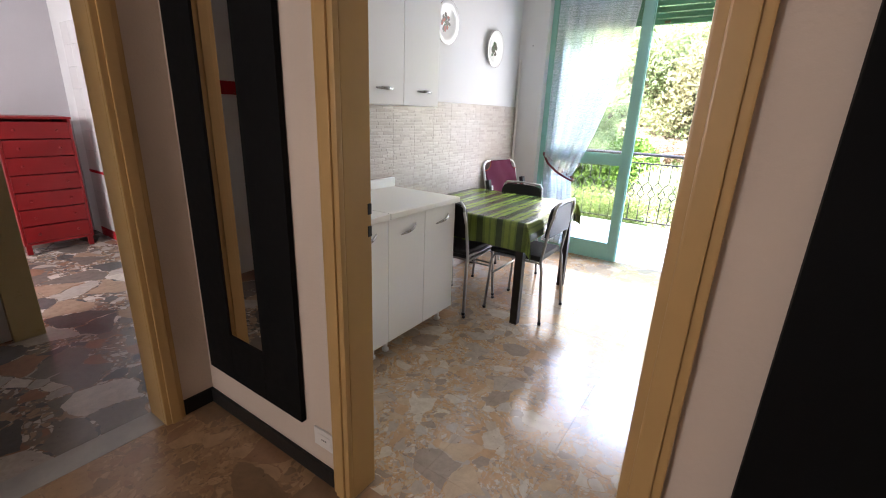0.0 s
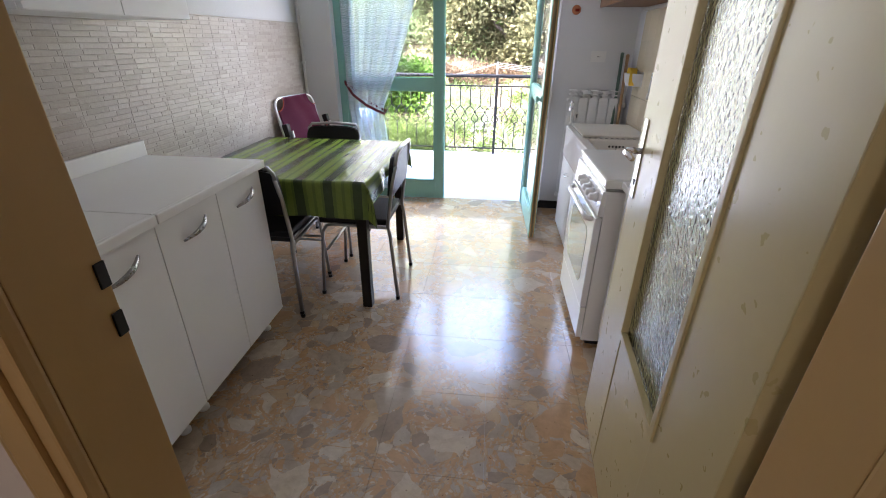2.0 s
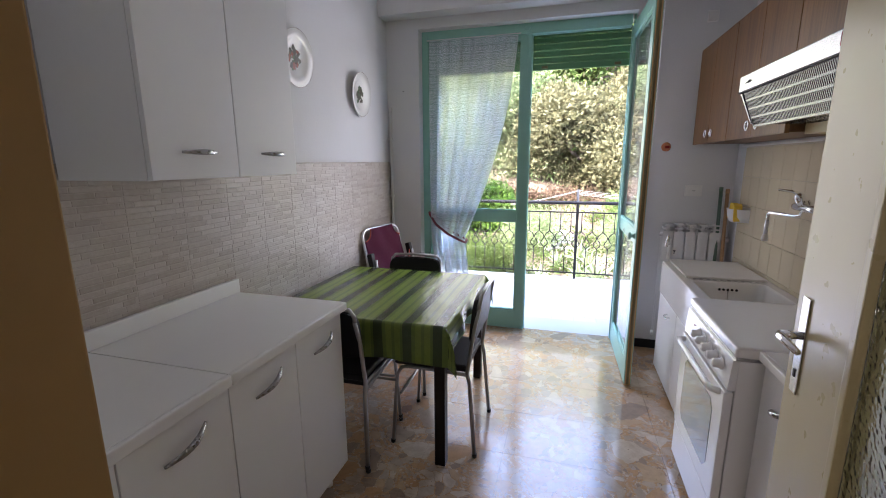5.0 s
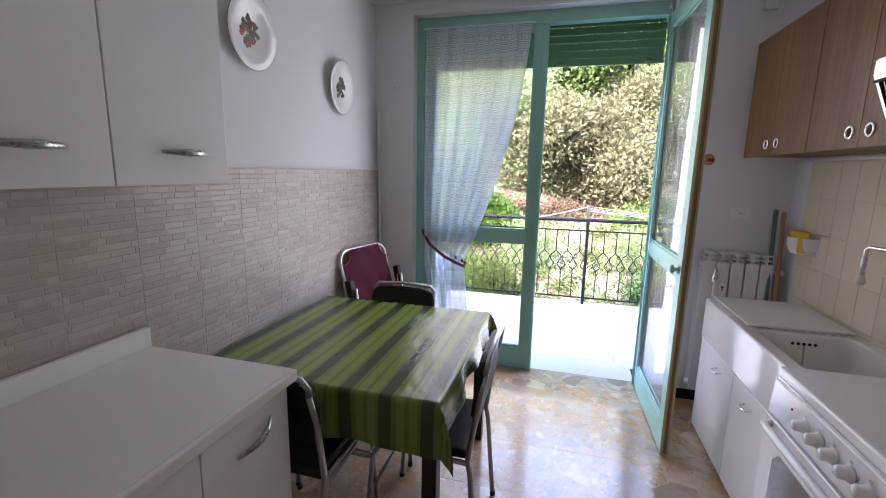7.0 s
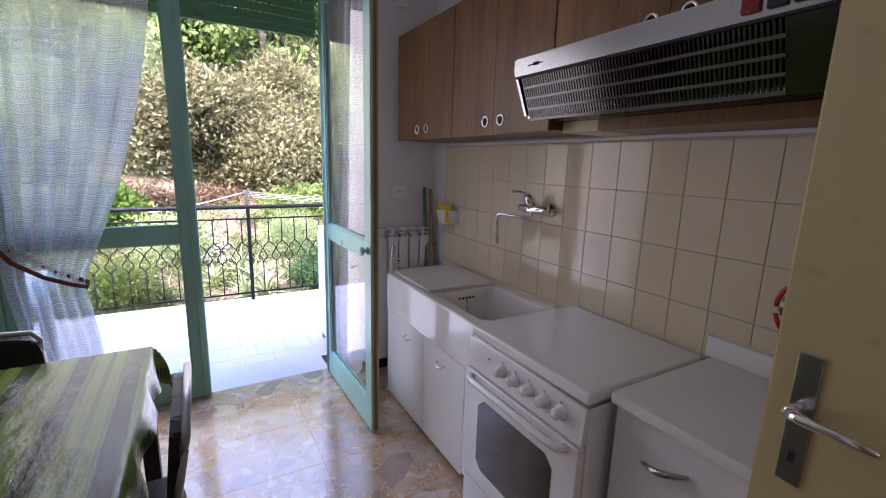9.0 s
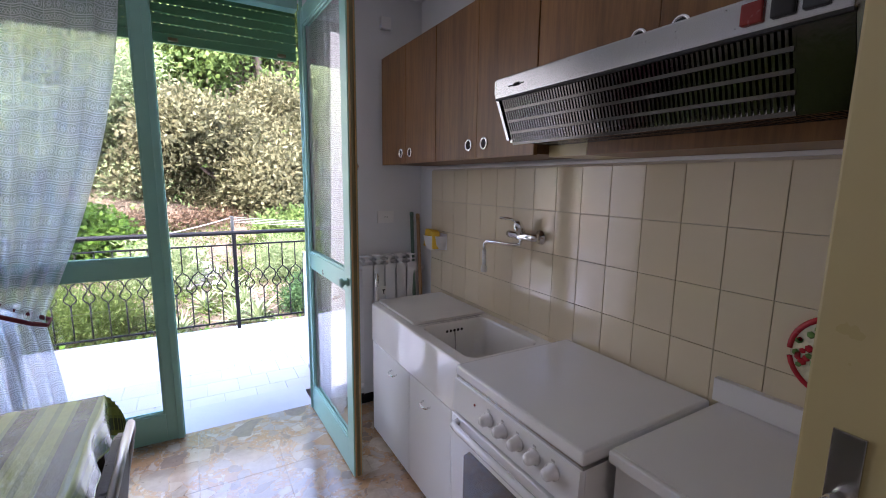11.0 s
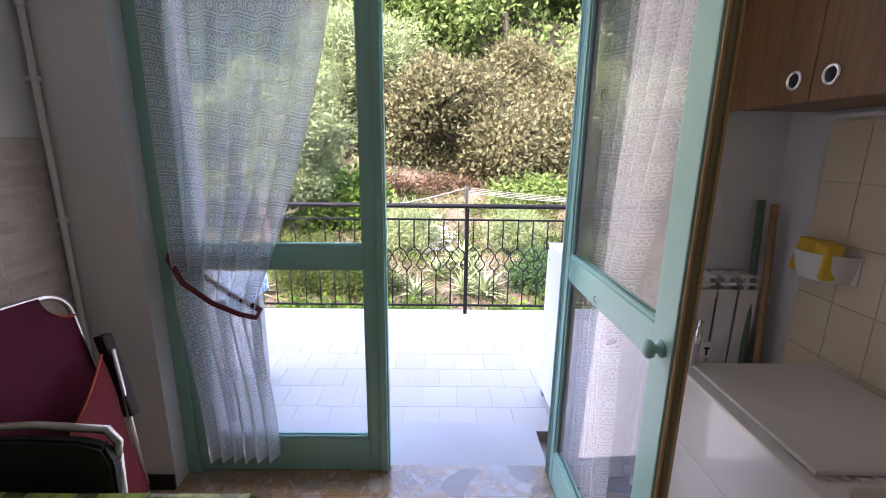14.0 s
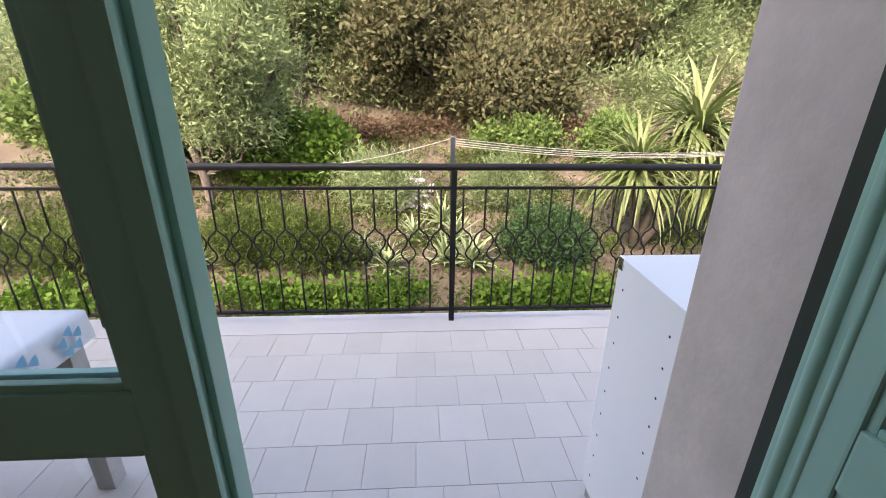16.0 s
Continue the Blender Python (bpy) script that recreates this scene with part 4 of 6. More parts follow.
def folding_chair():
    """Folded garden chair leaning on the wall, standing on its feet."""
    ob = thing("folding_chair", (-1.47, 4.20, 0), 78, "folded purple canvas garden chair with an aluminium frame", "chair")
    lean = pose(0, 0, 0, -13, 0, 0) @ Matrix.Diagonal((0.98, 1, 0.955, 1))

    def tb(name, pts, r, mat, label=""):
        part(name, tube([lean @ Vector(p) for p in pts], r), mat, ob, label)

    def bend(cx, cz, r, a0, a1):
        return [(cx + r * math.cos(radians(a0 + (a1 - a0) * k / 6)), 0, cz + r * math.sin(radians(a0 + (a1 - a0) * k / 6))) for k in range(7)]

    tb("back_frame", [(-0.25, 0.0, 0.01)] + bend(-0.17, 0.975, 0.08, 180, 90) + bend(0.17, 0.975, 0.08, 90, 0) + [(0.25, 0, 0.01)], 0.011, M_ALU)
    tb("seat_frame", [(-0.225, -0.05, 0.02), (-0.225, -0.06, 0.48), (-0.20, -0.06, 0.51), (0.20, -0.06, 0.51), (0.225, -0.06, 0.48), (0.225, -0.05, 0.02)], 0.011, M_ALU)
    for x in (-0.275, 0.275):
        bm = box(x - 0.020, x + 0.020, -0.085, -0.040, 0.52, 0.86, 0.008)
        bm.transform(lean)
        part("armrest", bm, M_VINYL, ob, "black plastic armrest folded upright")
        tb("side_strut", [(x * 0.93, -0.03, 0.22), (x * 0.96, -0.10, 0.80)], 0.008, M_ALU)

    def back(s, t):
        z = 0.56 + 0.497 * t
        cut = 0.095 ** 2 - (1.055 - z) ** 2
        half = 0.245 - (math.sqrt(cut) if cut > 0 else 0.0)
        x = (2 * s - 1) * half
        return lean @ Vector((x, -0.014 - 0.03 * (1 - (x / 0.25) ** 2) * math.sin(math.pi * min(1, 1.15 - t)) + 0.004 * math.sin(9 * t + 14 * s), z))

    part("back_sling", sheet(back, 20, 24, None, 0.003), M_PURPLE, ob, "purple canvas", True)
    for sx in (-1, 1):
        tb("piping", [(sx * (0.245 - 0.095 * math.cos(a * 0.157)), -0.018, 1.055 - 0.095 * math.sin(a * 0.157)) for a in range(11)], 0.004, M_PIPING, "orange red piping")

    def seat(s, t):
        z1 = 0.50 + 0.30 * s ** 1.6
        return lean @ Vector((-0.215 + 0.44 * s, -0.075 - 0.04 * math.sin(math.pi * s) - 0.02 * t + 0.006 * math.sin(9 * t + 4 * s), 0.22 + (z1 - 0.22) * t))

    part("seat_sling", sheet(seat, 18, 14, None, 0.003), M_REDC, ob, "wine red canvas folded over the frame", True)
    tb("piping", [(-0.215 + 0.44 * k / 10, -0.095 - 0.04 * math.sin(math.pi * k / 10), 0.50 + 0.30 * (k / 10) ** 1.6) for k in range(11)], 0.004, M_PIPING, "orange red piping")
    return ob


folding_chair()

# ---- curtains ----


def curtain_fn(side, x0, x1, z1, z0, tie_z, tie_x, y, foot):
    """Hangs from a rod, swept to one side by a tieback, then falling free: returns fn(s, t)."""
    def fn(s, t):
        z = z1 + (z0 - z1) * t
        if z > tie_z:
            k = (z1 - z) / (z1 - tie_z)
            e = 0.25 * k + 0.75 * k * k
            a = x0 + (tie_x[0] - x0) * k * k
            b = x1 + (tie_x[1] - x1) * e
        else:
            k = (tie_z - z) / (tie_z - z0)
            e = math.sin(k * 1.57)
            a = tie_x[0] + (foot[0] - tie_x[0]) * e
            b = tie_x[1] + (foot[1] - tie_x[1]) * e
        wide = (b - a) / (x1 - x0)
        folds = 0.016 + 0.040 * (1 - wide)
        ph = 6 * 2 * math.pi * s
        yy = y + side * (folds * (1 + math.sin(ph + 0.8 * math.sin(3 * t)))) + side * 0.004 * math.sin(ph * 2.3 + 5 * t)
        return (a + (b - a) * s + 0.006 * math.sin(ph + 1.2), yy, z + 0.012 * math.sin(ph) * t)
    return fn


left_curtain = thing("lace_curtain", label="white lace curtain tied back with a burgundy cord", category="curtain", group="lace curtains")
_f = curtain_fn(-1, -1.405, -0.655, 2.505, 0.10, 0.84, (-1.385, -1.075), BY - 0.018, (-1.33, -1.02))
part("panel", sheet(_f, 110, 70, lambda s, t: (s * 1.15, t * 2.4)), M_LACE, left_curtain, "", True)
part("rod", tube([(-1.42, BY - 0.028, 2.512), (-0.63, BY - 0.028, 2.512)], 0.005), M_PLASTIC, left_curtain, "thin white rod")
tie = [Vector((-1.415, BY - 0.025, 1.055)), Vector((-1.40, BY - 0.06, 1.04)), Vector((-1.33, BY - 0.10, 0.955)), Vector((-1.22, BY - 0.108, 0.875)), Vector((-1.12, BY - 0.10, 0.825)), Vector((-1.065, BY - 0.075, 0.80)), Vector((-1.06, BY - 0.03, 0.815)), Vector((-1.20, BY - 0.008, 0.88)), Vector((-1.40, BY - 0.007, 1.04))]
part("tieback", tube(tie, 0.011), M_TAPE, left_curtain, "burgundy cord tieback")

right_curtain = thing("lace_curtain", (0.200, BY - 0.002, 0.012), -88.5, "white lace curtain on the open balcony door", "curtain", "lace curtains")
_f = curtain_fn(1, 0.03, 0.74, 2.47, 0.13, 0.85, (0.05, 0.35), 0.052, (0.07, 0.42))
part("panel", sheet(_f, 110, 70, lambda s, t: (s * 1.25, t * 2.35)), M_LACE, right_curtain, "", True)
part("rod", tube([(0.02, 0.062, 2.475), (0.77, 0.062, 2.475)], 0.005), M_PLASTIC, right_curtain)
part("tieback", tube([(0.03, 0.055, 1.03), (0.08, 0.12, 0.97), (0.22, 0.13, 0.88), (0.34, 0.115, 0.83), (0.37, 0.06, 0.83)], 0.010), M_TAPE, right_curtain, "burgundy cord tieback")

# ---- kitchen, east side ----
SX = 0.470
sink = thing("sink_unit", (SX, 3.235, 0), 0, "white sink cabinet with a deep ceramic apron sink", "sink")
SW = 1.075
part("side_panel", box(0.02, 0.47, 0.001, 0.018, 0.07, 0.585), M_LAM, sink)
part("side_panel", box(0.02, 0.47, SW - 0.018, SW - 0.001, 0.07, 0.585), M_LAM, sink)
part("bottom_panel", box(0.02, 0.47, 0.018, SW - 0.018, 0.07, 0.088), M_LAM, sink)
part("plinth", box(0.05, 0.46, 0.01, SW - 0.01, 0, 0.07), M_DARK, sink, "dark recessed plinth")
for a, b, hy in ((0.002, 0.160, 0.10), (0.164, 0.569, 0.378), (0.573, SW - 0.002, 0.755)):
    if a > 0.1:
        dr = part("door", box(0.0, 0.018, a, b, 0.022, 0.578, 0.006), M_LAM, sink)
    else:
        dr = part("filler_panel", box(0.0, 0.018, a, b, 0.045, 0.578, 0.004), M_LAM, sink)
        continue
    bm = tube([(0.0, hy - 0.035, 0.505), (-0.022, hy - 0.03, 0.50), (-0.026, hy, 0.495), (-0.022, hy + 0.03, 0.50), (0.0, hy + 0.035, 0.505)], 0.0045)
    part("handle", bm, M_CHROME, dr, "small chrome handle")


def round_rect(x0, x1, y0, y1, r, z, k=5):
    out = []
    for cx, cy, a0 in ((x1 - r, y1 - r, 0), (x0 + r, y1 - r, 90), (x0 + r, y0 + r, 180), (x1 - r, y0 + r, 270)):
        out += [(cx + r * math.cos(radians(a0 + 90 * i / k)), cy + r * math.sin(radians(a0 + 90 * i / k)), z) for i in range(k + 1)]
    return out


def sink_basin():
    """Apron sink as one shell: outer sides, rounded rim, flat drainer half and a sunken bowl."""
    z0, z1 = 0.588, 0.812
    bm = bmesh.new()
    rings = [round_rect(-0.006, 0.488, 0.002, SW - 0.002, 0.006, z0), round_rect(-0.006, 0.488, 0.002, SW - 0.002, 0.010, z1 - 0.008), round_rect(-0.003, 0.485, 0.005, SW - 0.005, 0.010, z1 - 0.002), round_rect(0.002, 0.480, 0.010, SW - 0.010, 0.010, z1)]
    for inset, r, z in ((0, 0.05, z1 - 0.001), (0.004, 0.05, z1 - 0.004), (0.008, 0.05, z1 - 0.012), (0.020, 0.05, z0 + 0.04), (0.030, 0.05, z0 + 0.018), (0.055, 0.045, z0 + 0.010)):
        rings.append(round_rect(0.055 + inset, 0.435 - inset, 0.110 + inset, 0.562 - inset, r, z))
    loops = [[bm.verts.new(p) for p in ring] for ring in rings]
    for n, (lo, hi) in enumerate(zip(loops, loops[1:])):
        for i in range(len(lo)):
            j = (i + 1) % len(lo)
            bm.faces.new((lo[i], lo[j], hi[j], hi[i])).smooth = n > 3
    bm.faces.new(loops[-1])
    bm.faces.new(list(reversed(loops[0])))
    return bm


basin = part("basin", sink_basin(), M_CERAMIC, sink, "white glazed ceramic basin")
bm = bmesh.new()
for k in range(5):
    lathe([(0, 0), (0.0075, 0), (0.0075, 0.003), (0, 0.003)], bm, 10, pose(0.25 + 0.022 * (k - 2), 0.5535, 0.765, 90))
part("overflow_holes", bm, M_DARK, basin, "overflow holes")
part("chain", tube([(0.25, 0.549, 0.76), (0.25, 0.540, 0.70), (0.24, 0.525, 0.63)], 0.003), M_STEEL, basin, "plug chain")
bm = bmesh.new()
for k in range(11):
    box(0.05 + 0.036 * k, 0.068 + 0.036 * k, 0.572, 1.02, 0.809, 0.816, 0.003, bm)
part("drainer_ribs", bm, M_CERAMIC, basin)
solo("sink_cover_board", box(SX + 0.03, SX + 0.455, 3.815, 4.290, 0.817, 0.829, 0.004), M_BOARD, "white board laid over the sink's drainer", "board")


def stove():
    ob = thing("gas_cooker", (0.376, 2.632, 0), 0, "white freestanding gas cooker with its lid closed", "cooker")
    w, d = 0.600, 0.575
    part("body", box(0.022, d, 0.002, w - 0.002, 0.03, 0.815, 0.004), M_ENAMEL, ob)
    part("plinth", box(0.05, d - 0.02, 0.02, w - 0.02, 0, 0.03), M_DARK, ob)
    part("lid", box(0.008, d - 0.01, 0.0, w, 0.826, 0.866, 0.016, seg=4), M_ENAMEL, ob, "white enamel lid")
    part("rim", box(0.012, d, 0.004, w - 0.004, 0.815, 0.826), M_STEEL, ob)
    own = prism([(0.022, 0.700), (-0.004, 0.700), (0.004, 0.815), (0.022, 0.815)], 0.004, w - 0.004)
    own.transform(Matrix(((1, 0, 0, 0), (0, 0, 1, 0), (0, 1, 0, 0), (0, 0, 0, 1))))
    bmesh.ops.recalc_face_normals(own, faces=own.faces[:])
    panel = part("control_panel", own, M_ENAMEL, ob)
    for k in range(5):
        y = 0.090 + k * 0.0725
        kb = part("knob", lathe([(0, 0), (0.023, 0), (0.024, 0.006), (0.019, 0.010), (0.017, 0.030), (0.013, 0.035), (0, 0.036)], seg=18, m=pose(0.001, y, 0.764, 0, -90, 0)), M_ENAMEL, panel, "white plastic knob")
        bm = box(-0.0035, -0.002, y - 0.006, y + 0.006, 0.793, 0.799)
        part("mark", bm, M_TUBE, panel, "small printed burner mark")
    part("indicator", lathe([(0, 0), (0.004, 0), (0.004, 0.003), (0, 0.004)], seg=8, m=pose(0.0, 0.46, 0.775, 0, -90, 0)), M_REDBTN, panel)
    door = part("oven_door", box(-0.010, 0.020, 0.006, w - 0.006, 0.225, 0.690, 0.008, seg=3), M_ENAMEL, ob)
    corner = 0.035
    a0, a1, b0, b1 = 0.100, w - 0.095, 0.300, 0.600
    pts = [(a0 + corner, b0), (a1 - corner, b0), (a1, b0 + corner), (a1, b1 - corner), (a1 - corner, b1), (a0 + corner, b1), (a0, b1 - corner), (a0, b0 + corner)]
    own = prism(pts, 0.0, 0.003)
    own.transform(Matrix(((0, 0, -1, -0.0085), (1, 0, 0, 0), (0, 1, 0, 0), (0, 0, 0, 1))))
    bmesh.ops.recalc_face_normals(own, faces=own.faces[:])
    part("oven_window", own, M_OVEN, door, "dark oven glass")
    bm = tube([(-0.008, 0.05, 0.672), (-0.036, 0.062, 0.672), (-0.040, 0.10, 0.672), (-0.040, w - 0.10, 0.672), (-0.036, w - 0.062, 0.672), (-0.008, w - 0.05, 0.672)], 0.013)
    part("handle", bm, M_ENAMEL, door, "white bar handle")
    part("drawer", box(-0.006, 0.020, 0.006, w - 0.006, 0.045, 0.217, 0.006), M_ENAMEL, ob, "white lower drawer front")
    return ob


stove()


def east_unit():
    ob = thing("base_cabinet", (0.462, 1.42, 0), 0, "white laminate base cabinet between cooker and door", "kitchen cabinet", "white base cabinets")
    w, d = 1.180, 0.49
    part("side_panel", box(0.02, d, 0.001, 0.018, 0.10, 0.838), M_LAM, ob)
    part("side_panel", box(0.02, d, w - 0.018, w - 0.001, 0.10, 0.838), M_LAM, ob)
    part("bottom_panel", box(0.02, d, 0.018, w - 0.018, 0.10, 0.118), M_LAM, ob)
    part("plinth", box(0.05, d, 0.01, w - 0.01, 0, 0.10), M_LAM, ob)
    for a, b, h in ((0.002, 0.585, 0.47), (0.589, w - 0.002, 1.02)):
        dr = part("door", box(0.0, 0.018, a, b, 0.105, 0.832, 0.0025), M_LAM, ob)
        bow_handle(dr, (0.0, h, 0.735), 0.13, (0, 0.95, -0.3), (-1, 0, 0))
    return ob


east_unit()
east_top = thing("worktop", (0.442, 1.42, 0.84), 0, "white laminate worktop beside the cooker", "worktop", "white worktops")
part("slab", box(0.017, 0.515, 0, 1.188, 0, 0.032, 0.002), M_TOP, east_top)
part("front_edging", box(0, 0.017, 0, 1.188, 0, 0.0322, 0.008, seg=4), M_TOP, east_top, "rounded front edging")
solo("upstand", box(0.930, 0.955, 1.42, 2.626, 0.874, 0.945, 0.004), M_TOP, "white plastic upstand along the back of the worktop", "upstand")


def ring_pull(dr, x, y, z):
    m = pose(x, y, z, 0, -90, 0)
    part("ring", lathe([(0.017, 0.0), (0.026, 0.0), (0.026, 0.004), (0.021, 0.007), (0.017, 0.004), (0.017, 0.0)], seg=20, m=m), M_CHROME, dr, "round chrome pull ring")
    part("recess", lathe([(0, 0.0005), (0.017, 0.0005), (0.017, 0.0015), (0, 0.0015)], seg=20, m=m), M_DARK, dr)


def walnut_unit(y0, y1, z0, z1, split, x=0.632):
    ob = thing("wall_cabinet", (x, y0, z0), 0, "brown walnut veneer wall cabinet with round chrome pulls", "wall cabinet", "walnut wall cabinets")
    w, h, d = y1 - y0, z1 - z0, 0.955 - x
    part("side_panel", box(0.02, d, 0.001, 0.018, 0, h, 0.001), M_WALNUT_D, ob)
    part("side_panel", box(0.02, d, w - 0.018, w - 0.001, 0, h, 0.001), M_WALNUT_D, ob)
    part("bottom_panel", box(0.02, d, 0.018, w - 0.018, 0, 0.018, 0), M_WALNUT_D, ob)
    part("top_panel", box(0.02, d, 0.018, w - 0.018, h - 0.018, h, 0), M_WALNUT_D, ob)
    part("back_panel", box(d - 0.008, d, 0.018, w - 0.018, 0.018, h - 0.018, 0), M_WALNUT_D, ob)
    for k, (a, b) in enumerate(((0.001, split - 0.0015), (split + 0.0015, w - 0.001))):
        dr = part("door", box(0, 0.018, a, b, -0.004, h, 0.002), M_WALNUT, ob)
        ring_pull(dr, 0.0, (b - 0.055) if k == 0 else (a + 0.055), 0.055)
    return ob


walnut_unit(3.855, 4.535, 1.622, 2.245, 0.34)
walnut_unit(3.145, 3.850, 1.622, 2.245, 0.355)
walnut_unit(2.26, 3.14, 1.842, 2.245, 0.44)
strip = thing("filler_strip", label="brown wooden strip under the cooker hood", category="strip")
part("board", box(0.70, 0.955, 2.26, 2.968, 1.612, 1.652, 0.002), M_WALNUT, strip)
part("end_block", box(0.70, 0.955, 2.970, 3.14, 1.612, 1.652, 0.002), M_DOOR, strip, "cream painted end block")


def hood():
    """Slanted steel cooker hood with a slotted grille facing down and out."""
    y0, y1 = 2.245, 3.128
    ob = thing("cooker_hood", (0.445, y0, 1.64), 0, "brushed steel cooker hood with a slotted grille", "cooker hood")
    w = y1 - y0
    to_y = Matrix(((1, 0, 0, 0), (0, 0, 1, 0), (0, 1, 0, 0), (0, 0, 0, 1)))

    def side(a, b, name, mat):
        own = prism([(0.0, 0.195), (0.0, 0.155), (0.055, 0.018), (0.08, 0.012), (0.505, 0.012), (0.505, 0.195)], a, b)
        own.transform(to_y)
        bmesh.ops.recalc_face_normals(own, faces=own.faces[:])
        part(name, own, mat, ob)

    side(0.0, 0.012, "end_panel", M_STEEL)
    side(w - 0.012, w, "end_panel", M_STEEL)
    part("fascia", box(-0.004, 0.010, 0.012, w - 0.012, 0.140, 0.198, 0.003), M_STEEL, ob, "brushed steel fascia")
    part("top", box(0.01, 0.505, 0.012, w - 0.012, 0.185, 0.195), M_STEEL, ob)
    # near-black back and sheet put the hood's inner shade into the colour
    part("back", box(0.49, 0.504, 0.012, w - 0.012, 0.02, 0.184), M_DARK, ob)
    part("inside", box(0.10, 0.48, 0.014, w - 0.014, 0.045, 0.06), M_DARK, ob, "black sheet standing for the shaded inside behind the grille")
    gr = part("grille_frame", box(0.060, 0.072, 0.012, w - 0.012, 0.010, 0.022), M_STEEL, ob)
    # slots: rows of bars between two planes, front slope and underside
    tilt = Vector((0.050, 0, -0.135)).normalized()
    rows = 4
    bm = bmesh.new()
    for r in range(rows + 1):
        p = Vector((0.010, 0, 0.138)) + tilt * (0.142 * r / rows)
        box(p.x - 0.003, p.x + 0.003, 0.09, w - 0.03, p.z - 0.004, p.z + 0.004, 0, bm)
    for k in range(74):
        y = 0.09 + k * (w - 0.12) / 73
        own = box(-0.002, 0.002, y - 0.0026, y + 0.0026, -0.144, 0.0)
        own.transform(pose(0.011, 0, 0.139) @ Matrix.Rotation(-math.atan2(0.050, 0.135), 4, "Y"))
        join(bm, own)
    part("front_grille", bm, M_GRILLE, ob, "slotted aluminium grille")
    bm = bmesh.new()
    for r in range(7):
        x = 0.066 + r * 0.062
        box(x - 0.004, x + 0.004, 0.03, w - 0.03, 0.011, 0.016, 0, bm)
    for k in range(74):
        y = 0.03 + k * (w - 0.06) / 73
        box(0.066, 0.44, y - 0.0028, y + 0.0028, 0.012, 0.015, 0, bm)
    part("bottom_grille", bm, M_GRILLE, ob, "slotted aluminium grille")
    own = box(-0.0015, 0.0015, 0.014, 0.088, -0.146, 0.0)
    own.transform(pose(0.011, 0, 0.139) @ Matrix.Rotation(-math.atan2(0.050, 0.135), 4, "Y"))
    part("end_fill", own, M_GRILLE, ob)
    for k, (y, mat) in enumerate(((0.130, M_REDBTN), (0.084, M_DARK), (0.040, M_DARK))):
        part("switch", box(-0.012, -0.003, y, y + 0.034, 0.152, 0.188, 0.004), mat, ob, "rocker switch")
    part("groove", box(-0.005, 0.006, 0.012, w - 0.012, 0.134, 0.1395), M_DARK, ob, "dark groove under the fascia")
    part("badge", box(-0.0055, -0.0035, w - 0.145, w - 0.075, 0.166, 0.169), M_DARK, ob, "small dark maker's mark")
    part("badge", box(-0.0055, -0.0035, w - 0.125, w - 0.100, 0.163, 0.173), M_DARK, ob, "small dark maker's mark")
    return ob


hood()


def faucet():
    ob = thing("wall_tap", (0.951, 3.49, 1.278), 0, "chrome wall-mounted kitchen mixer tap with a long spout", "tap")
    part("flange", lathe([(0, 0), (0.034, 0), (0.032, 0.008), (0.015, 0.014), (0.015, 0.03), (0, 0.03)], seg=20, m=pose(0.0, -0.06, 0, 0, -90)), M_CHROME, ob)
    part("flange", lathe([(0, 0), (0.034, 0), (0.032, 0.008), (0.015, 0.014), (0.015, 0.03), (0, 0.03)], seg=20, m=pose(0.0, 0.09, 0, 0, -90)), M_CHROME, ob)
    part("body", tube([(-0.04, -0.085, 0), (-0.045, -0.06, 0), (-0.05, 0.02, 0.0), (-0.045, 0.09, 0), (-0.04, 0.115, 0)], 0.019, seg=14), M_CHROME, ob)
    part("cartridge", lathe([(0, 0), (0.022, 0), (0.024, 0.03), (0.022, 0.055), (0.012, 0.065), (0, 0.066)], seg=18, m=pose(-0.05, 0.02, 0.01, 0, -25)), M_CHROME, ob)
    part("lever", tube([(-0.075, 0.02, 0.066), (-0.10, 0.03, 0.08), (-0.155, 0.045, 0.085)], 0.007, taper=[1.2, 1, 0.8]), M_CHROME, ob, "chrome lever")
    sp = tube([(-0.05, 0.02, -0.015), (-0.055, 0.02, -0.04), (-0.065, 0.05, -0.045), (-0.115, 0.195, -0.043), (-0.118, 0.210, -0.055), (-0.118, 0.211, -0.09)], 0.0085)
    spout = part("spout", sp, M_CHROME, ob)
    part("hose", tube([(-0.118, 0.211, -0.09), (-0.118, 0.211, -0.165)], 0.010), M_ALU, spout, "dull spray hose")
    part("spray_head", lathe([(0, 0), (0.014, 0), (0.017, 0.012), (0.014, 0.03), (0.009, 0.04), (0, 0.04)], seg=14, m=pose(-0.118, 0.211, -0.20)), M_PLASTIC, spout, "pale spray head")
    return ob


faucet()


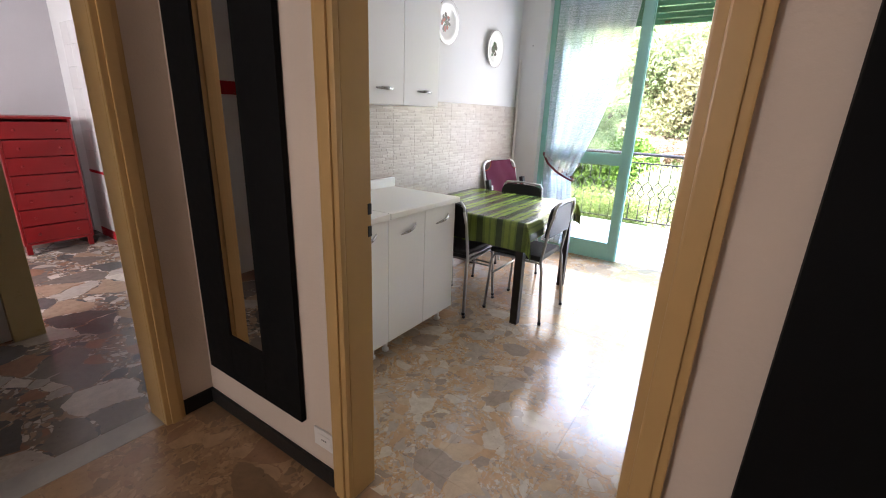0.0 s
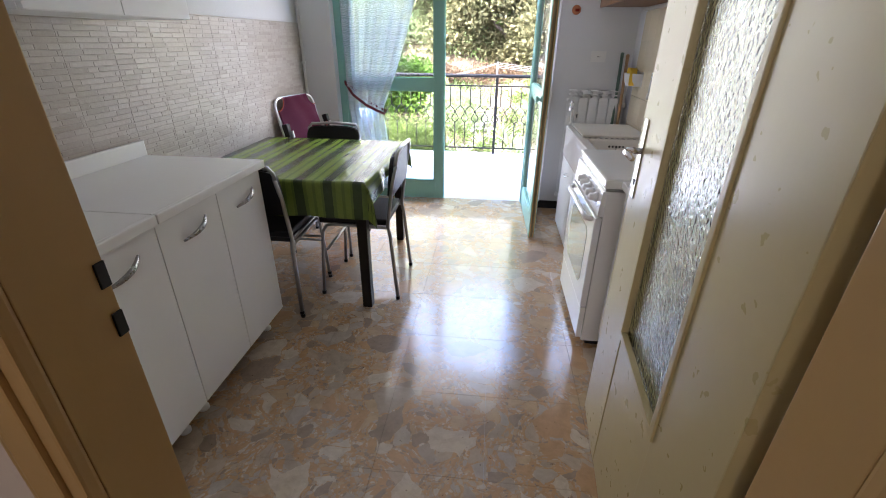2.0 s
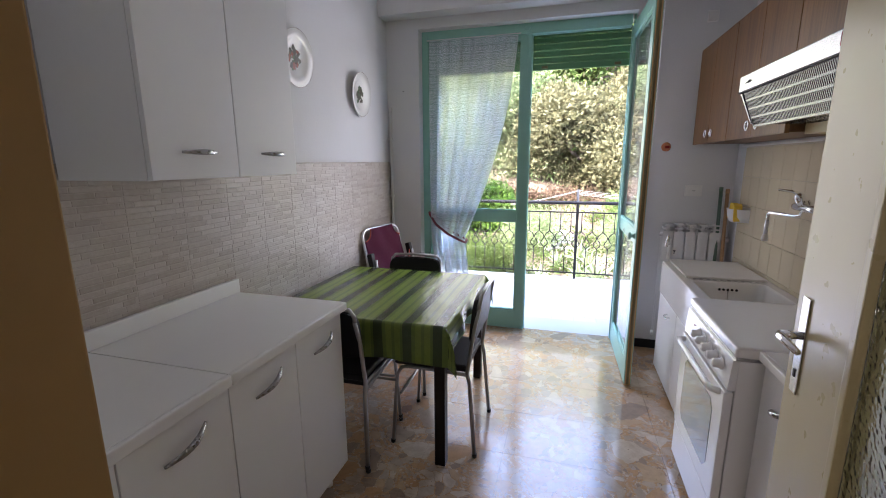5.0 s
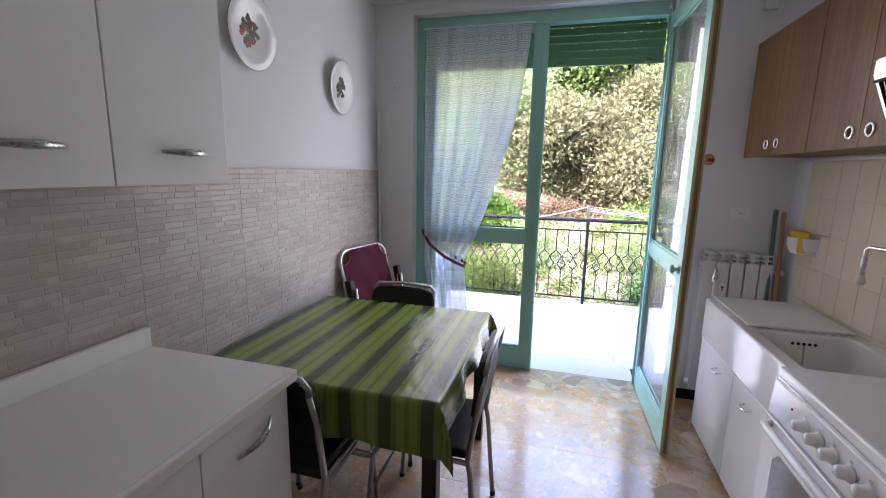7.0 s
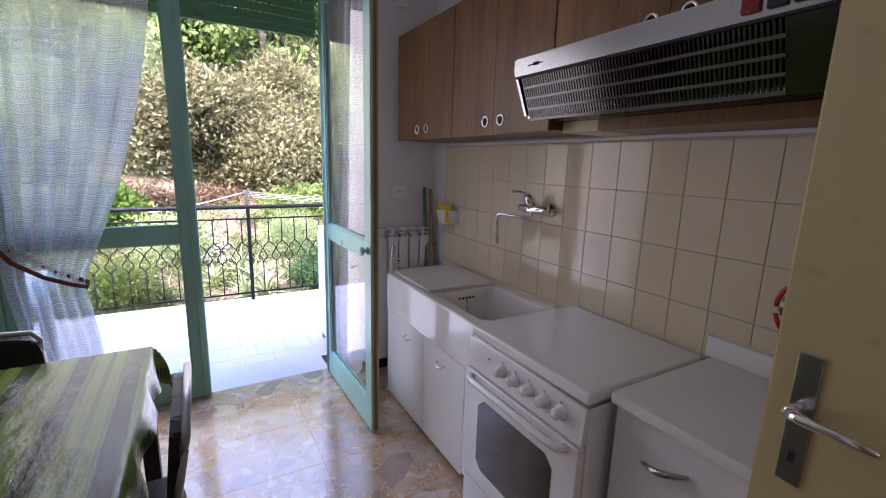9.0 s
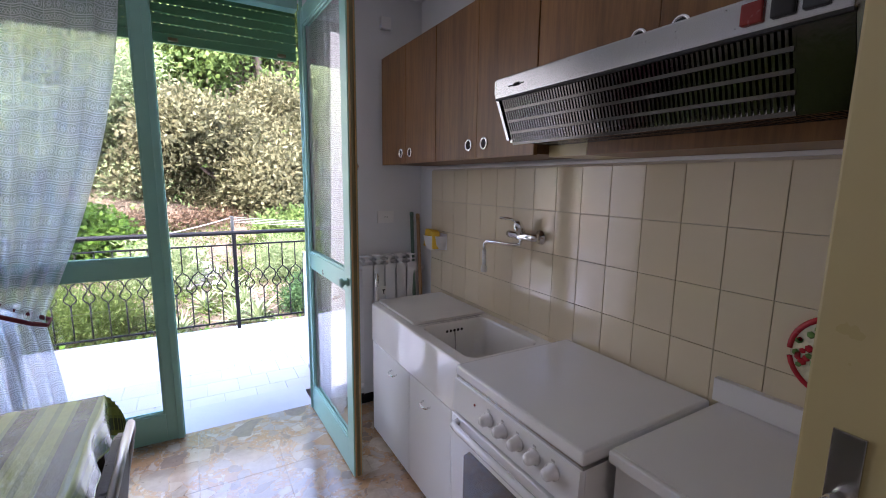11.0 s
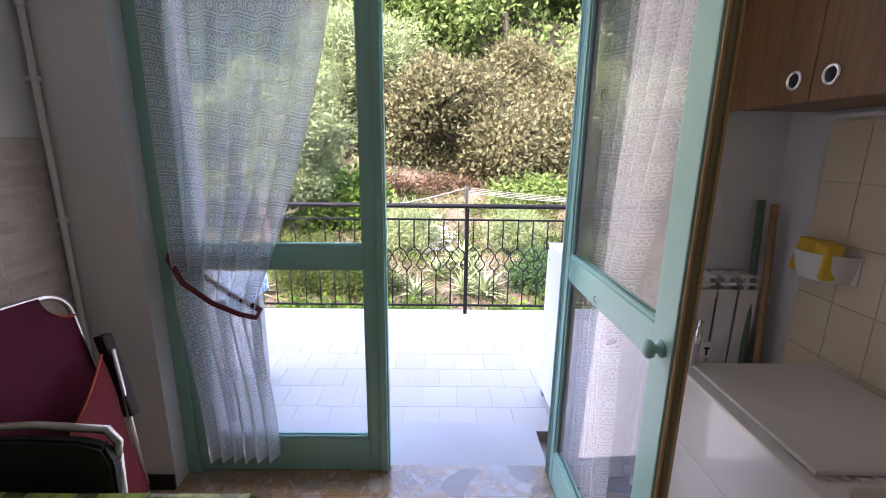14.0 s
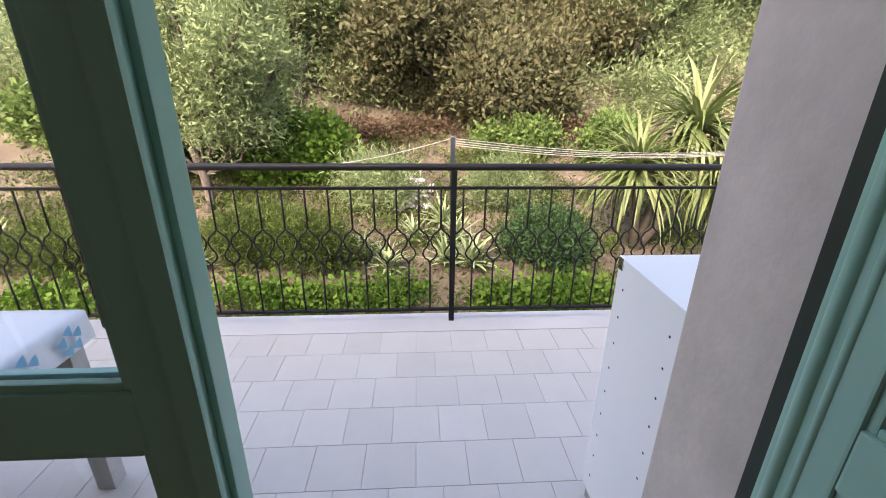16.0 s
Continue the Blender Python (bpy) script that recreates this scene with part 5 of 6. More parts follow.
def radiator():
    ob = thing("radiator", (0.500, 4.565, 0), 0, "white aluminium column radiator under the socket", "radiator")
    for k in range(5):
        x = 0.036 + k * 0.079
        bm = box(x - 0.035, x + 0.035, -0.004, 0.004, 0.115, 0.985, 0.003)
        box(x - 0.010, x + 0.010, 0.004, 0.075, 0.12, 0.97, 0.003, bm)
        box(x - 0.035, x + 0.035, 0.070, 0.078, 0.115, 0.985, 0.002, bm)
        for z in (1.0, 1.03):
            box(x - 0.030, x + 0.030, 0.0, 0.075, z, z + 0.010, 0.003, bm)
        box(x - 0.012, x + 0.012, 0.01, 0.066, 0.97, 1.035, 0.003, bm)
        part("column", bm, M_RADI, ob)
    part("header", tube([(-0.01, 0.036, 0.955), (0.40, 0.036, 0.955)], 0.019, seg=12), M_RADI, ob)
    part("header", tube([(-0.01, 0.036, 0.155), (0.40, 0.036, 0.155)], 0.019, seg=12), M_RADI, ob)
    part("feed_pipe", tube([(0.1, 0.036, 0.155), (0.1, 0.036, 0.0)], 0.009), M_RADI, ob)
    part("valve", lathe([(0, 0), (0.019, 0), (0.021, 0.02), (0.019, 0.055), (0, 0.058)], seg=14, m=pose(0.40, 0.036, 0.93, 0, 90)), M_PLASTIC, ob, "white valve knob")
    part("bracket", box(0.17, 0.23, 0.078, 0.095, 0.9, 0.93), M_RADI, ob)
    return ob


radiator()

gas_tap = thing("gas_tap", (0.455, 4.30, 0.829), 0, "chrome tap on a white pipe by the sink", "tap")
part("pipe", tube([(0.035, 0.012, 0.0), (0.035, 0.012, 0.10)], 0.010), M_PLASTIC, gas_tap)
part("lever", tube([(0.035, 0.012, 0.10), (0.03, -0.01, 0.15), (0.012, -0.04, 0.17), (0.006, -0.05, 0.10)], 0.009), M_CHROME, gas_tap, "chrome lever")
part("tag", box(0.052, 0.085, -0.004, 0.004, 0.03, 0.085, 0.004), M_PLASTIC, gas_tap, "white label")
part("tag_mark", box(0.060, 0.077, -0.006, -0.004, 0.062, 0.068), M_DARK, gas_tap)
part("tag_mark", box(0.066, 0.071, -0.006, -0.004, 0.042, 0.062), M_DARK, gas_tap)
gas_tap.matrix_basis = pose(0.455, 4.265, 0.829)

for x, y, h, mat, lb, lean in ((0.868, 4.50, 1.31, M_STICKG, "dark green broom stick leaning in the corner", 4.5), (0.905, 4.46, 1.30, M_BEECH, "wooden broom stick leaning in the corner", 5.5)):
    st = thing("broom", (x, y, 0.0), 0, lb, "broom", "brooms in the corner")
    m = pose(0, 0, 0, -lean, 0, 0)
    part("stick", tube([m @ Vector((0, 0, 0.10)), m @ Vector((0, 0, h))], 0.0125), mat, st)
    part("cap", lathe([(0, 0), (0.0135, 0), (0.0135, 0.03), (0, 0.034)], seg=12, m=m @ pose(0, 0, h - 0.02)), M_BEECH if mat is M_BEECH else M_STICKG, st)
    part("brush", box(-0.10, 0.03, -0.02, 0.02, 0, 0.11, 0.01), M_VINYL, st, "dark bristles")


def sponge_caddy():
    """Rounded tapering tray on the wall, open at the top."""
    ob = thing("sponge_caddy", (0.951, 4.365, 1.098), 0, "white plastic wall caddy holding yellow sponges", "caddy")
    bm = bmesh.new()
    rings = []
    for k, z in ((0.80, 0.0), (0.92, 0.035), (1.0, 0.085), (1.03, 0.088), (0.97, 0.088), (0.88, 0.035), (0.76, 0.006)):
        rings.append([bm.verts.new((min(-0.002, 0.105 * k * math.cos(q)), 0.098 * k * math.sin(q) * (1 - 0.12 * math.cos(q) ** 4), z)) for q in [radians(90 + 180 * i / 18) for i in range(19)]])
    for lo, hi in zip(rings, rings[1:]):
        for i in range(18):
            bm.faces.new((lo[i], lo[i + 1], hi[i + 1], hi[i])).smooth = True
    bm.faces.new(rings[0])
    bm.faces.new(rings[-1])
    part("tray", bm, M_PLASTIC, ob)
    part("back_plate", box(-0.004, 0.0, -0.10, 0.10, 0, 0.10, 0.0015), M_PLASTIC, ob)
    return ob


sponge_caddy()
for x, y, a, c in ((0.903, 4.405, 4, 10), (0.900, 4.332, -4, -16)):
    own = box(-0.024, 0.024, -0.034, 0.034, 0, 0.112, 0.009, seg=3)
    for v in own.verts:
        v.co.x += 0.006 * math.sin(v.co.z * 60 + a)
    own.transform(pose(x, y, 1.106, 6, a, c))
    solo("sponge", own, M_YELLOW, "yellow washing-up sponge in the caddy", "sponge", "sponges")


def socket_plate(name, m, label):
    ob = thing(name, label=label, category="socket")
    ob.matrix_basis = m
    part("plate", box(-0.058, 0.058, -0.009, 0, -0.04, 0.04, 0.004), M_PLASTIC, ob)
    part("module", box(-0.035, 0.035, -0.011, -0.009, -0.022, 0.022, 0.001), M_PLASTIC, ob)
    bm = bmesh.new()
    for k in (-1, 0, 1):
        lathe([(0, 0), (0.0028, 0), (0.0028, 0.001), (0, 0.001)], bm, 8, pose(0.0 + 0.0095 * k, -0.011, 0, 90))
    part("holes", bm, M_DARK, ob)
    return ob


socket_plate("wall_socket", pose(0.70, YK1, 1.285), "white plastic wall socket above the radiator")
socket_plate("wall_socket", pose(-0.752, YH - 0.012, 0.20), "white plastic wall socket near the floor")

orn = thing("wall_ornament", (0.485, YK1, 1.61), 0, "small round terracotta ornament on the wall", "ornament")
part("disc", lathe([(0, 0.0), (0.030, 0.0), (0.034, 0.006), (0.026, 0.016), (0.012, 0.020), (0, 0.021)], seg=18, m=pose(0, 0, 0, 90)), painted("terracotta", (0.45, 0.16, 0.07), 0.8, 0.3, 40), orn)
part("patch", box(-0.012, 0.02, -0.026, -0.020, -0.012, 0.008, 0.003), M_REDBTN, orn)

holder = thing("pot_holder", (0.949, 2.352, 1.235), 0, "flowered cloth pot holder with a red border hanging on the tiles", "pot holder")
part("pad", lathe([(0, 0), (0.092, 0), (0.102, 0.006), (0.092, 0.013), (0, 0.015)], seg=32, m=pose(0, 0, -0.135, 0, -90)), M_FLOWER, holder)
part("binding", tube(arc((-0.007, 0, -0.135), 0.102, 0, 348, 36, (0, 1, 0)), 0.008), M_REDT, holder, "red binding")
part("loop", tube(arc((-0.006, 0, -0.020), 0.020, 0, 345, 12, (0, 1, 0)), 0.003), M_REDT, holder)
rng = random.Random(5)
for mat, lb, count in ((M_REDT, "printed red flowers", 20), (M_LEAFPRINT, "printed green leaves", 26)):
    bm = bmesh.new()
    for _ in range(count):
        a, r = rng.uniform(0, 6.28), 0.088 * rng.random() ** 0.5
        lathe([(0, 0), (rng.uniform(0.006, 0.011), 0), (0.006, 0.001), (0, 0.001)], bm, 6, pose(-0.0146, r * math.cos(a), -0.135 + r * math.sin(a), 0, -90))
    part("flowers", bm, mat, holder, lb)
part("hook", tube([(0, 0, 0.0), (-0.012, 0, -0.002), (-0.014, 0, 0.01)], 0.0025), M_STEEL, holder)

solo("junction_box", box(0.67, 0.735, YK1 - 0.035, YK1, 2.455, 2.525, 0.006), M_PLASTIC, "small white plastic junction box high on the wall", "junction box")
solo("nail", tube([(-1.61, YK1 + 0.0, 2.10), (-1.61, YK1 - 0.02, 2.10)], 0.004), M_STEEL, "small nail in the white wall", "nail")

# ---- hall ----


def board_mirror(name, x0, x1, z0, z1, g0, g1, gz0, gz1, label):
    ob = thing(name, label=label, category="mirror", group="black hall mirrors")
    y = YH - 0.012
    for a, b, c, d in ((x0, g0, z0, z1), (g1, x1, z0, z1), (g0, g1, z0, gz0), (g0, g1, gz1, z1)):
        part("frame_board", box(a, b, y - 0.022, y, c, d, 0.002), M_BLACK, ob)
    part("glass", box(g0, g1, y - 0.016, y - 0.004, gz0, gz1), M_MIRROR, ob, "mirror glass")
    return ob


board_mirror("wall_mirror", -1.535, -0.865, 0.235, 2.05, -1.332, -1.092, 0.460, 1.85, "tall black-framed wall mirror by the kitchen door")
board_mirror("wall_mirror", 0.476, 1.146, 0.235, 2.05, 0.676, 0.916, 0.460, 1.85, "tall black-framed wall mirror beside the kitchen door")

# ---- side room ----


def red_chest():
    ob = thing("chest_of_drawers", (-5.435, 1.205, 0), 0, "red lacquered tall chest of seven drawers", "chest of drawers")
    w, d, h = 0.535, 0.455, 1.235
    part("side_panel", box(0.0, d, 0, 0.02, 0.09, h, 0.003), M_RED, ob)
    part("side_panel", box(0.0, d, w - 0.02, w, 0.09, h, 0.003), M_RED, ob)
    part("top_panel", box(0.0, d + 0.012, -0.008, w + 0.008, h, h + 0.022, 0.004), M_RED, ob)
    part("bottom_panel", box(0.0, d, 0.02, w - 0.02, 0.09, 0.11, 0), M_RED, ob)
    part("back_panel", box(0.0, 0.01, 0.02, w - 0.02, 0.11, h, 0), M_RED, ob)
    for k in range(7):
        z = 0.115 + k * 0.158
        dr = part("drawer", box(d - 0.02, d + 0.002, 0.022, w - 0.022, z, z + 0.148, 0.004), M_RED, ob)
        for y in (0.12, w - 0.12):
            part("knob", lathe([(0, 0), (0.008, 0), (0.006, 0.01), (0.012, 0.016), (0.008, 0.024), (0, 0.025)], seg=10, m=pose(d + 0.002, y, z + 0.074, 0, 90)), M_RED, dr)
    for x in (0.03, d - 0.03):
        for y in (0.03, w - 0.03):
            part("foot", box(x - 0.02, x + 0.02, y - 0.02, y + 0.02, 0, 0.09, 0.003), M_RED, ob)
    return ob


red_chest()
low = thing("low_cabinet", (-2.43, 1.13, 0), 0, "small white low cabinet in the side room", "cabinet")
part("body", box(0, 0.40, 0.0, 0.5, 0.02, 0.42, 0.004), M_LAM, low)
part("top", box(-0.01, 0.41, -0.01, 0.51, 0.42, 0.445, 0.004), M_LAM, low)
part("plinth", box(0.02, 0.38, 0.02, 0.48, 0, 0.02), M_DARK, low)

# ---- wall tiles ----
wt = thing("tiling_west", label="beige ceramic tiles with a pressed brick pattern", category="wall tiles", kind="structure")
TW, TH = 0.248, 0.332
part("grout_bed", box(XL, XL + 0.0094, YK0, YK1 - 0.001, 0.85, 1.501), M_GROUTW, wt)


def brick_tile_mesh(seed):
    rng = random.Random(seed)
    bm = box(0, 0.0066, 0.0001, TW - 0.0001, 0.0001, TH - 0.0001)
    rows = 15
    rh = (TH - 0.004) / rows
    for r in range(rows):
        y = 0.003 - (rng.random() * 0.05)
        while y < TW - 0.006:
            ln = rng.choice((0.05, 0.08, 0.11, 0.14))
            a, b = max(0.0005, y), min(TW - 0.0005, y + ln)
            if b - a > 0.008:
                out = 0.0072 + 0.0006 * rng.random()
                z0, z1, e = 0.003 + r * rh, 0.003 + (r + 1) * rh - 0.0022, 0.0016
                v = [bm.verts.new(p) for p in ((0.0064, a, z0), (0.0064, b, z0), (0.0064, b, z1), (0.0064, a, z1), (out, a + e, z0 + e), (out, b - e, z0 + e), (out, b - e, z1 - e), (out, a + e, z1 - e))]
                for q in ((4, 5, 6, 7), (0, 1, 5, 4), (1, 2, 6, 5), (2, 3, 7, 6), (3, 0, 4, 7)):
                    bm.faces.new([v[i] for i in q])
            y += ln + 0.002
    bmesh.ops.recalc_face_normals(bm, faces=bm.faces[:])
    me = mesh_of("tile", bm, (M_GROUTW, M_BRICKTILE))
    me.polygons.foreach_set("material_index", [1 if (p.center.x > 0.00675 and len(p.vertices) == 4) else 0 for p in me.polygons])
    return me


_variants = [brick_tile_mesh(s) for s in range(6)]
ZTOP = 1.502
for r in range(2):
    for c in range(14):
        y = YK1 - (c + 1) * TW - 0.002
        if y < 1.15:
            continue
        t = part("tile", _variants[(r * 5 + c * 3) % 6], None, wt)
        t.location = (XL + 0.004, y, ZTOP - (r + 1) * TH)
part("tile_edge", box(XL + 0.004, XL + 0.012, YK0 + 0.01, YK1 - 0.01, ZTOP + 0.0005, ZTOP + 0.006, 0.002), M_BRICKTILE, wt)
_low = brick_tile_mesh(11)
for c in range(14):
    y = YK1 - (c + 1) * TW - 0.002
    if y > 2.6:
        for r in (2, 3, 4):
            t = part("tile", _low if (r + c) % 2 else _variants[c % 6], None, wt)
            t.location = (XL + 0.004, y, ZTOP - (r + 1) * TH if r < 4 else ZTOP - 5 * TH + 0.16)
            if r == 4:
                t.scale = (1, 1, 0.5)

et = thing("tiling_east", label="glossy cream ceramic wall tiles", category="wall tiles", kind="structure")
part("grout_bed", box(XR - 0.006, XR, YK0, 4.47, 0.0, 1.598), M_GROUTC, et)
part("edge_trim", box(XR - 0.022, XR, YK0, 4.535, 1.5985, 1.611, 0.003), M_PLASTIC, et, "white plastic edge trim")
EW, EH = 0.1405, 0.1895
_cream = mesh_of("tile", box(-0.007, 0, 0.0009, EW - 0.0009, 0.0009, EH - 0.0009, 0.001, seg=1), M_CREAMTILE)
for r in range(5):
    for c in range(23):
        y = 3.21 + 9 * EW - (c + 1) * EW
        if YK0 < y and y + EW < 4.50:
            t = part("tile", _cream, None, et)
            t.location = (XR - 0.006, y, 1.590 - (r + 1) * EH)

st = thing("tiling_side_room", label="white wall tiles with a red border", category="wall tiles", kind="structure")
_wt = mesh_of("tile", box(0.001, 0.199, -0.008, 0, 0.001, 0.199, 0.0015, seg=1), M_WTILE)
for r in range(10):
    for c in range(12):
        t = part("tile", _wt, None, st)
        t.location = (-5.34 + c * 0.2, 1.928, 0.09 + r * 0.2 + (0.03 if r > 2 else 0))
part("red_border", box(-5.34, -3.0, 1.918, 1.928, 0.692, 0.718, 0.002), M_REDT, st, "red border tiles")
part("red_skirting", box(-5.34, -3.0, 1.918, 1.928, 0, 0.088, 0.002), M_REDT, st, "red skirting tiles")

# ---- floor slabs ----
kf = bpy.data.objects["floor"]
SLAB = 0.40
slab_meshes = {}
for i in range(-6, 5):
    for j in range(-3, 9):
        x0, x1 = max(XL, -0.071 + i * SLAB), min(XR, -0.071 + (i + 1) * SLAB)
        y0, y1 = max(YH + 0.06, 1.82 + j * SLAB), min(BY + 0.04, 1.82 + (j + 1) * SLAB)
        if x1 - x0 < 0.01 or y1 - y0 < 0.01:
            continue
        key = (round(x1 - x0, 3), round(y1 - y0, 3))
        if key not in slab_meshes:
            slab_meshes[key] = mesh_of("slab", box(0.0006, key[0] - 0.0006, 0.0006, key[1] - 0.0006, -0.006, 0), M_KITCHEN_FLOOR)
        part("slab", slab_meshes[key], None, kf).location = (x0, y0, 0)


# ---- balcony ----
structure("balcony_slab", box(-4.5, 3.5, YO + 0.02, 6.92, -0.30, ZB - 0.005), M_GROUTW, "grey mortar bed of the balcony floor", "floor")
structure("balcony_kerb", box(-4.5, 3.5, 6.70, 6.93, ZB - 0.005, ZB + 0.004, 0.004), M_KERB, "pale stone strip along the balcony's edge", "kerb")
structure("house_base", box(-5.85, 3.5, -2.6, YO + 0.02, -1.6, -0.121), M_CONC, "plain rendered base of the house", "wall")
bt = thing("balcony_paving", label="pale grey balcony tiles laid in a staggered bond", category="floor tiles", kind="structure")
BW, BD = 0.2135, 0.2255
_bt = mesh_of("tile", box(0.001, BW - 0.001, 0.001, BD - 0.001, -0.006, 0, 0.001, seg=1), M_BALTILE)
for r in range(7):
    y = 6.70 - (r + 1) * BD
    for c in range(20):
        t = part("tile", _bt, None, bt)
        t.location = (-2.62 + c * BW + (BW / 2 if r % 2 else 0) - 0.03, y, ZB)

RY = 6.84
rail = thing("balcony_railing", (0, RY, 0), 0, "black wrought iron balcony railing with curled bars", "railing")
X0, X1 = -4.45, 3.45
part("handrail", tube([(X0, 0, 0.978), (X1, 0, 0.978)], 0.021, seg=12), M_IRON, rail)
part("upper_rail", box(X0, X1, -0.012, 0.012, 0.846, 0.862, 0.003), M_IRON, rail)
part("lower_rail", box(X0, X1, -0.012, 0.012, 0.036, 0.052, 0.003), M_IRON, rail)
POSTS = (-4.40, -2.265, -0.068, 2.13)
for x in POSTS:
    part("post", box(x - 0.017, x + 0.017, -0.017, 0.017, ZB, 0.965, 0.003), M_IRON, rail)
SP = 0.1338
_up = mesh_of("picket", tube([(0, 0, 0.848), (0, 0, 0.60)], 0.0062, seg=6), M_IRON)
_dn = mesh_of("picket", tube([(0, 0, 0.37), (0, 0, 0.05)], 0.0062, seg=6), M_IRON)
bm = bmesh.new()
for s in (-1, 1):
    tube([(0, 0, 0.605), (s * 0.020, 0, 0.582), (s * 0.048, 0, 0.560), (s * 0.062, 0, 0.525), (s * 0.052, 0, 0.490), (s * 0.030, 0, 0.462), (s * 0.022, 0, 0.435), (s * 0.034, 0, 0.410), (s * 0.058, 0, 0.392), (s * SP / 2, 0, 0.365)], 0.0058, bm, 6)
_sc = mesh_of("scroll", bm, M_IRON)
for k in range(-33, 27):
    x = -0.075 + SP * (k + 0.5)
    if not X0 < x < X1:
        continue
    for nm, me, dx in (("picket", _up, 0), ("scroll", _sc, 0), ("picket", _dn, SP / 2)):
        if nm == "picket" and dx and min(abs(x + dx - p) for p in POSTS) < 0.02:
            continue
        part(nm, me, None, rail).location = (x + dx, 0, 0)

line = thing("clothes_line", (-0.075, RY + 0.03, 0), 0, "pale clothes lines on a metal bracket over the railing", "clothes line")
part("bracket", box(-0.014, 0.014, -0.012, 0.016, 0.70, 1.145, 0.003), M_TUBE, line, "grey metal bracket")
part("arm", tube([(0, 0, 1.14), (0, 0.30, 1.12)], 0.008), M_TUBE, line)
for k, y in enumerate((0.02, 0.11, 0.20, 0.29)):
    pts = [(2.1 * i / 10, y + 0.12 * i / 10, 1.135 - 0.024 * k - 0.075 * i / 10 - 0.05 * math.sin(math.pi * i / 10)) for i in range(11)]
    part("cord", tube(pts, 0.0027, seg=5), M_CORD, line)
    pts = [(-0.9 * i / 8, y + 0.25 * i / 8, 1.135 - 0.012 * k - 0.22 * i / 8 - 0.02 * math.sin(math.pi * i / 8)) for i in range(9)]
    if k % 2 == 0:
        part("cord", tube(pts, 0.0027, seg=5), M_CORD, line)


def balcony_cabinet():
    ob = thing("balcony_cabinet", (0.335, 5.165, ZB), 0, "white cabinet with screw holes standing on the balcony", "cabinet")
    w, d, h = 0.85, 0.36, 0.985
    part("side_panel", box(0, 0.018, 0, d, 0.06, h - 0.018, 0.002), M_LAM, ob)
    part("side_panel", box(w - 0.018, w, 0, d, 0.06, h - 0.018, 0.002), M_LAM, ob)
    part("top", box(-0.002, w + 0.002, -0.002, d + 0.002, h - 0.018, h, 0.003), M_LAM, ob)
    part("back_panel", box(0.018, w - 0.018, d - 0.012, d, 0.06, h - 0.018), M_LAM, ob)
    part("door", box(0.018, w / 2 - 0.002, 0, 0.016, 0.065, h - 0.02, 0.002), M_LAM, ob)
    part("door", box(w / 2 + 0.002, w - 0.018, 0, 0.016, 0.065, h - 0.02, 0.002), M_LAM, ob)
    part("bottom", box(0.018, w - 0.018, 0.016, d - 0.012, 0.06, 0.078), M_LAM, ob)
    for x in (0.03, w - 0.03):
        for y in (0.035, d - 0.035):
            part("foot", box(x - 0.02, x + 0.02, y - 0.02, y + 0.02, 0, 0.06, 0.003), M_TUBE, ob, "grey plastic foot")
    for yy in (0.05, d - 0.05):
        for k in range(9):
            part("screw_hole", lathe([(0, 0), (0.004, 0), (0.004, 0.0008), (0, 0.0008)], seg=8, m=pose(0.0, yy, 0.14 + k * 0.094, 0, -90)), M_DARK, ob)
    part("bracket", box(-0.003, 0.035, d - 0.03, d + 0.002, h - 0.04, h - 0.001, 0.002), M_STEEL, ob, "metal corner bracket")
    return ob


balcony_cabinet()


def balcony_table():
    ob = thing("balcony_table", (-1.90, 5.435, ZB), 0, "grey wooden table on the balcony under a white cloth", "table")
    hx, hy, h = 0.47, 0.265, 0.735
    part("tabletop", box(-hx, hx, -hy, hy, h - 0.03, h, 0.004), M_BTLEG, ob)
    for sx in (-1, 1):
        for sy in (-1, 1):
            x, y = sx * (hx - 0.055), sy * (hy - 0.045)
            part("leg", box(x - 0.033, x + 0.033, y - 0.033, y + 0.033, 0, h - 0.03, 0.004), M_BTLEG, ob)
    return ob


balcony_table()


def balcony_cloth(s, t):
    cx, cy, hx, hy, z = -1.90, 5.435, 0.475, 0.270, ZB + 0.739
    ax, ay = cx + (s - 0.5) * 2 * (hx + 0.11), cy + (t - 0.5) * 2 * (hy + 0.12)
    ex, ey = max(0, abs(ax - cx) - hx), max(0, abs(ay - cy) - hy)
    x = cx + math.copysign(min(abs(ax - cx), hx) + 0.25 * ex * (0.3 + 0.1 * math.sin(ay * 25)), ax - cx)
    y = cy + math.copysign(min(abs(ay - cy), hy) + 0.25 * ey * (0.3 + 0.1 * math.sin(ax * 25)), ay - cy)
    return (x, y, z - max(ex, ey) - 0.3 * min(ex, ey))


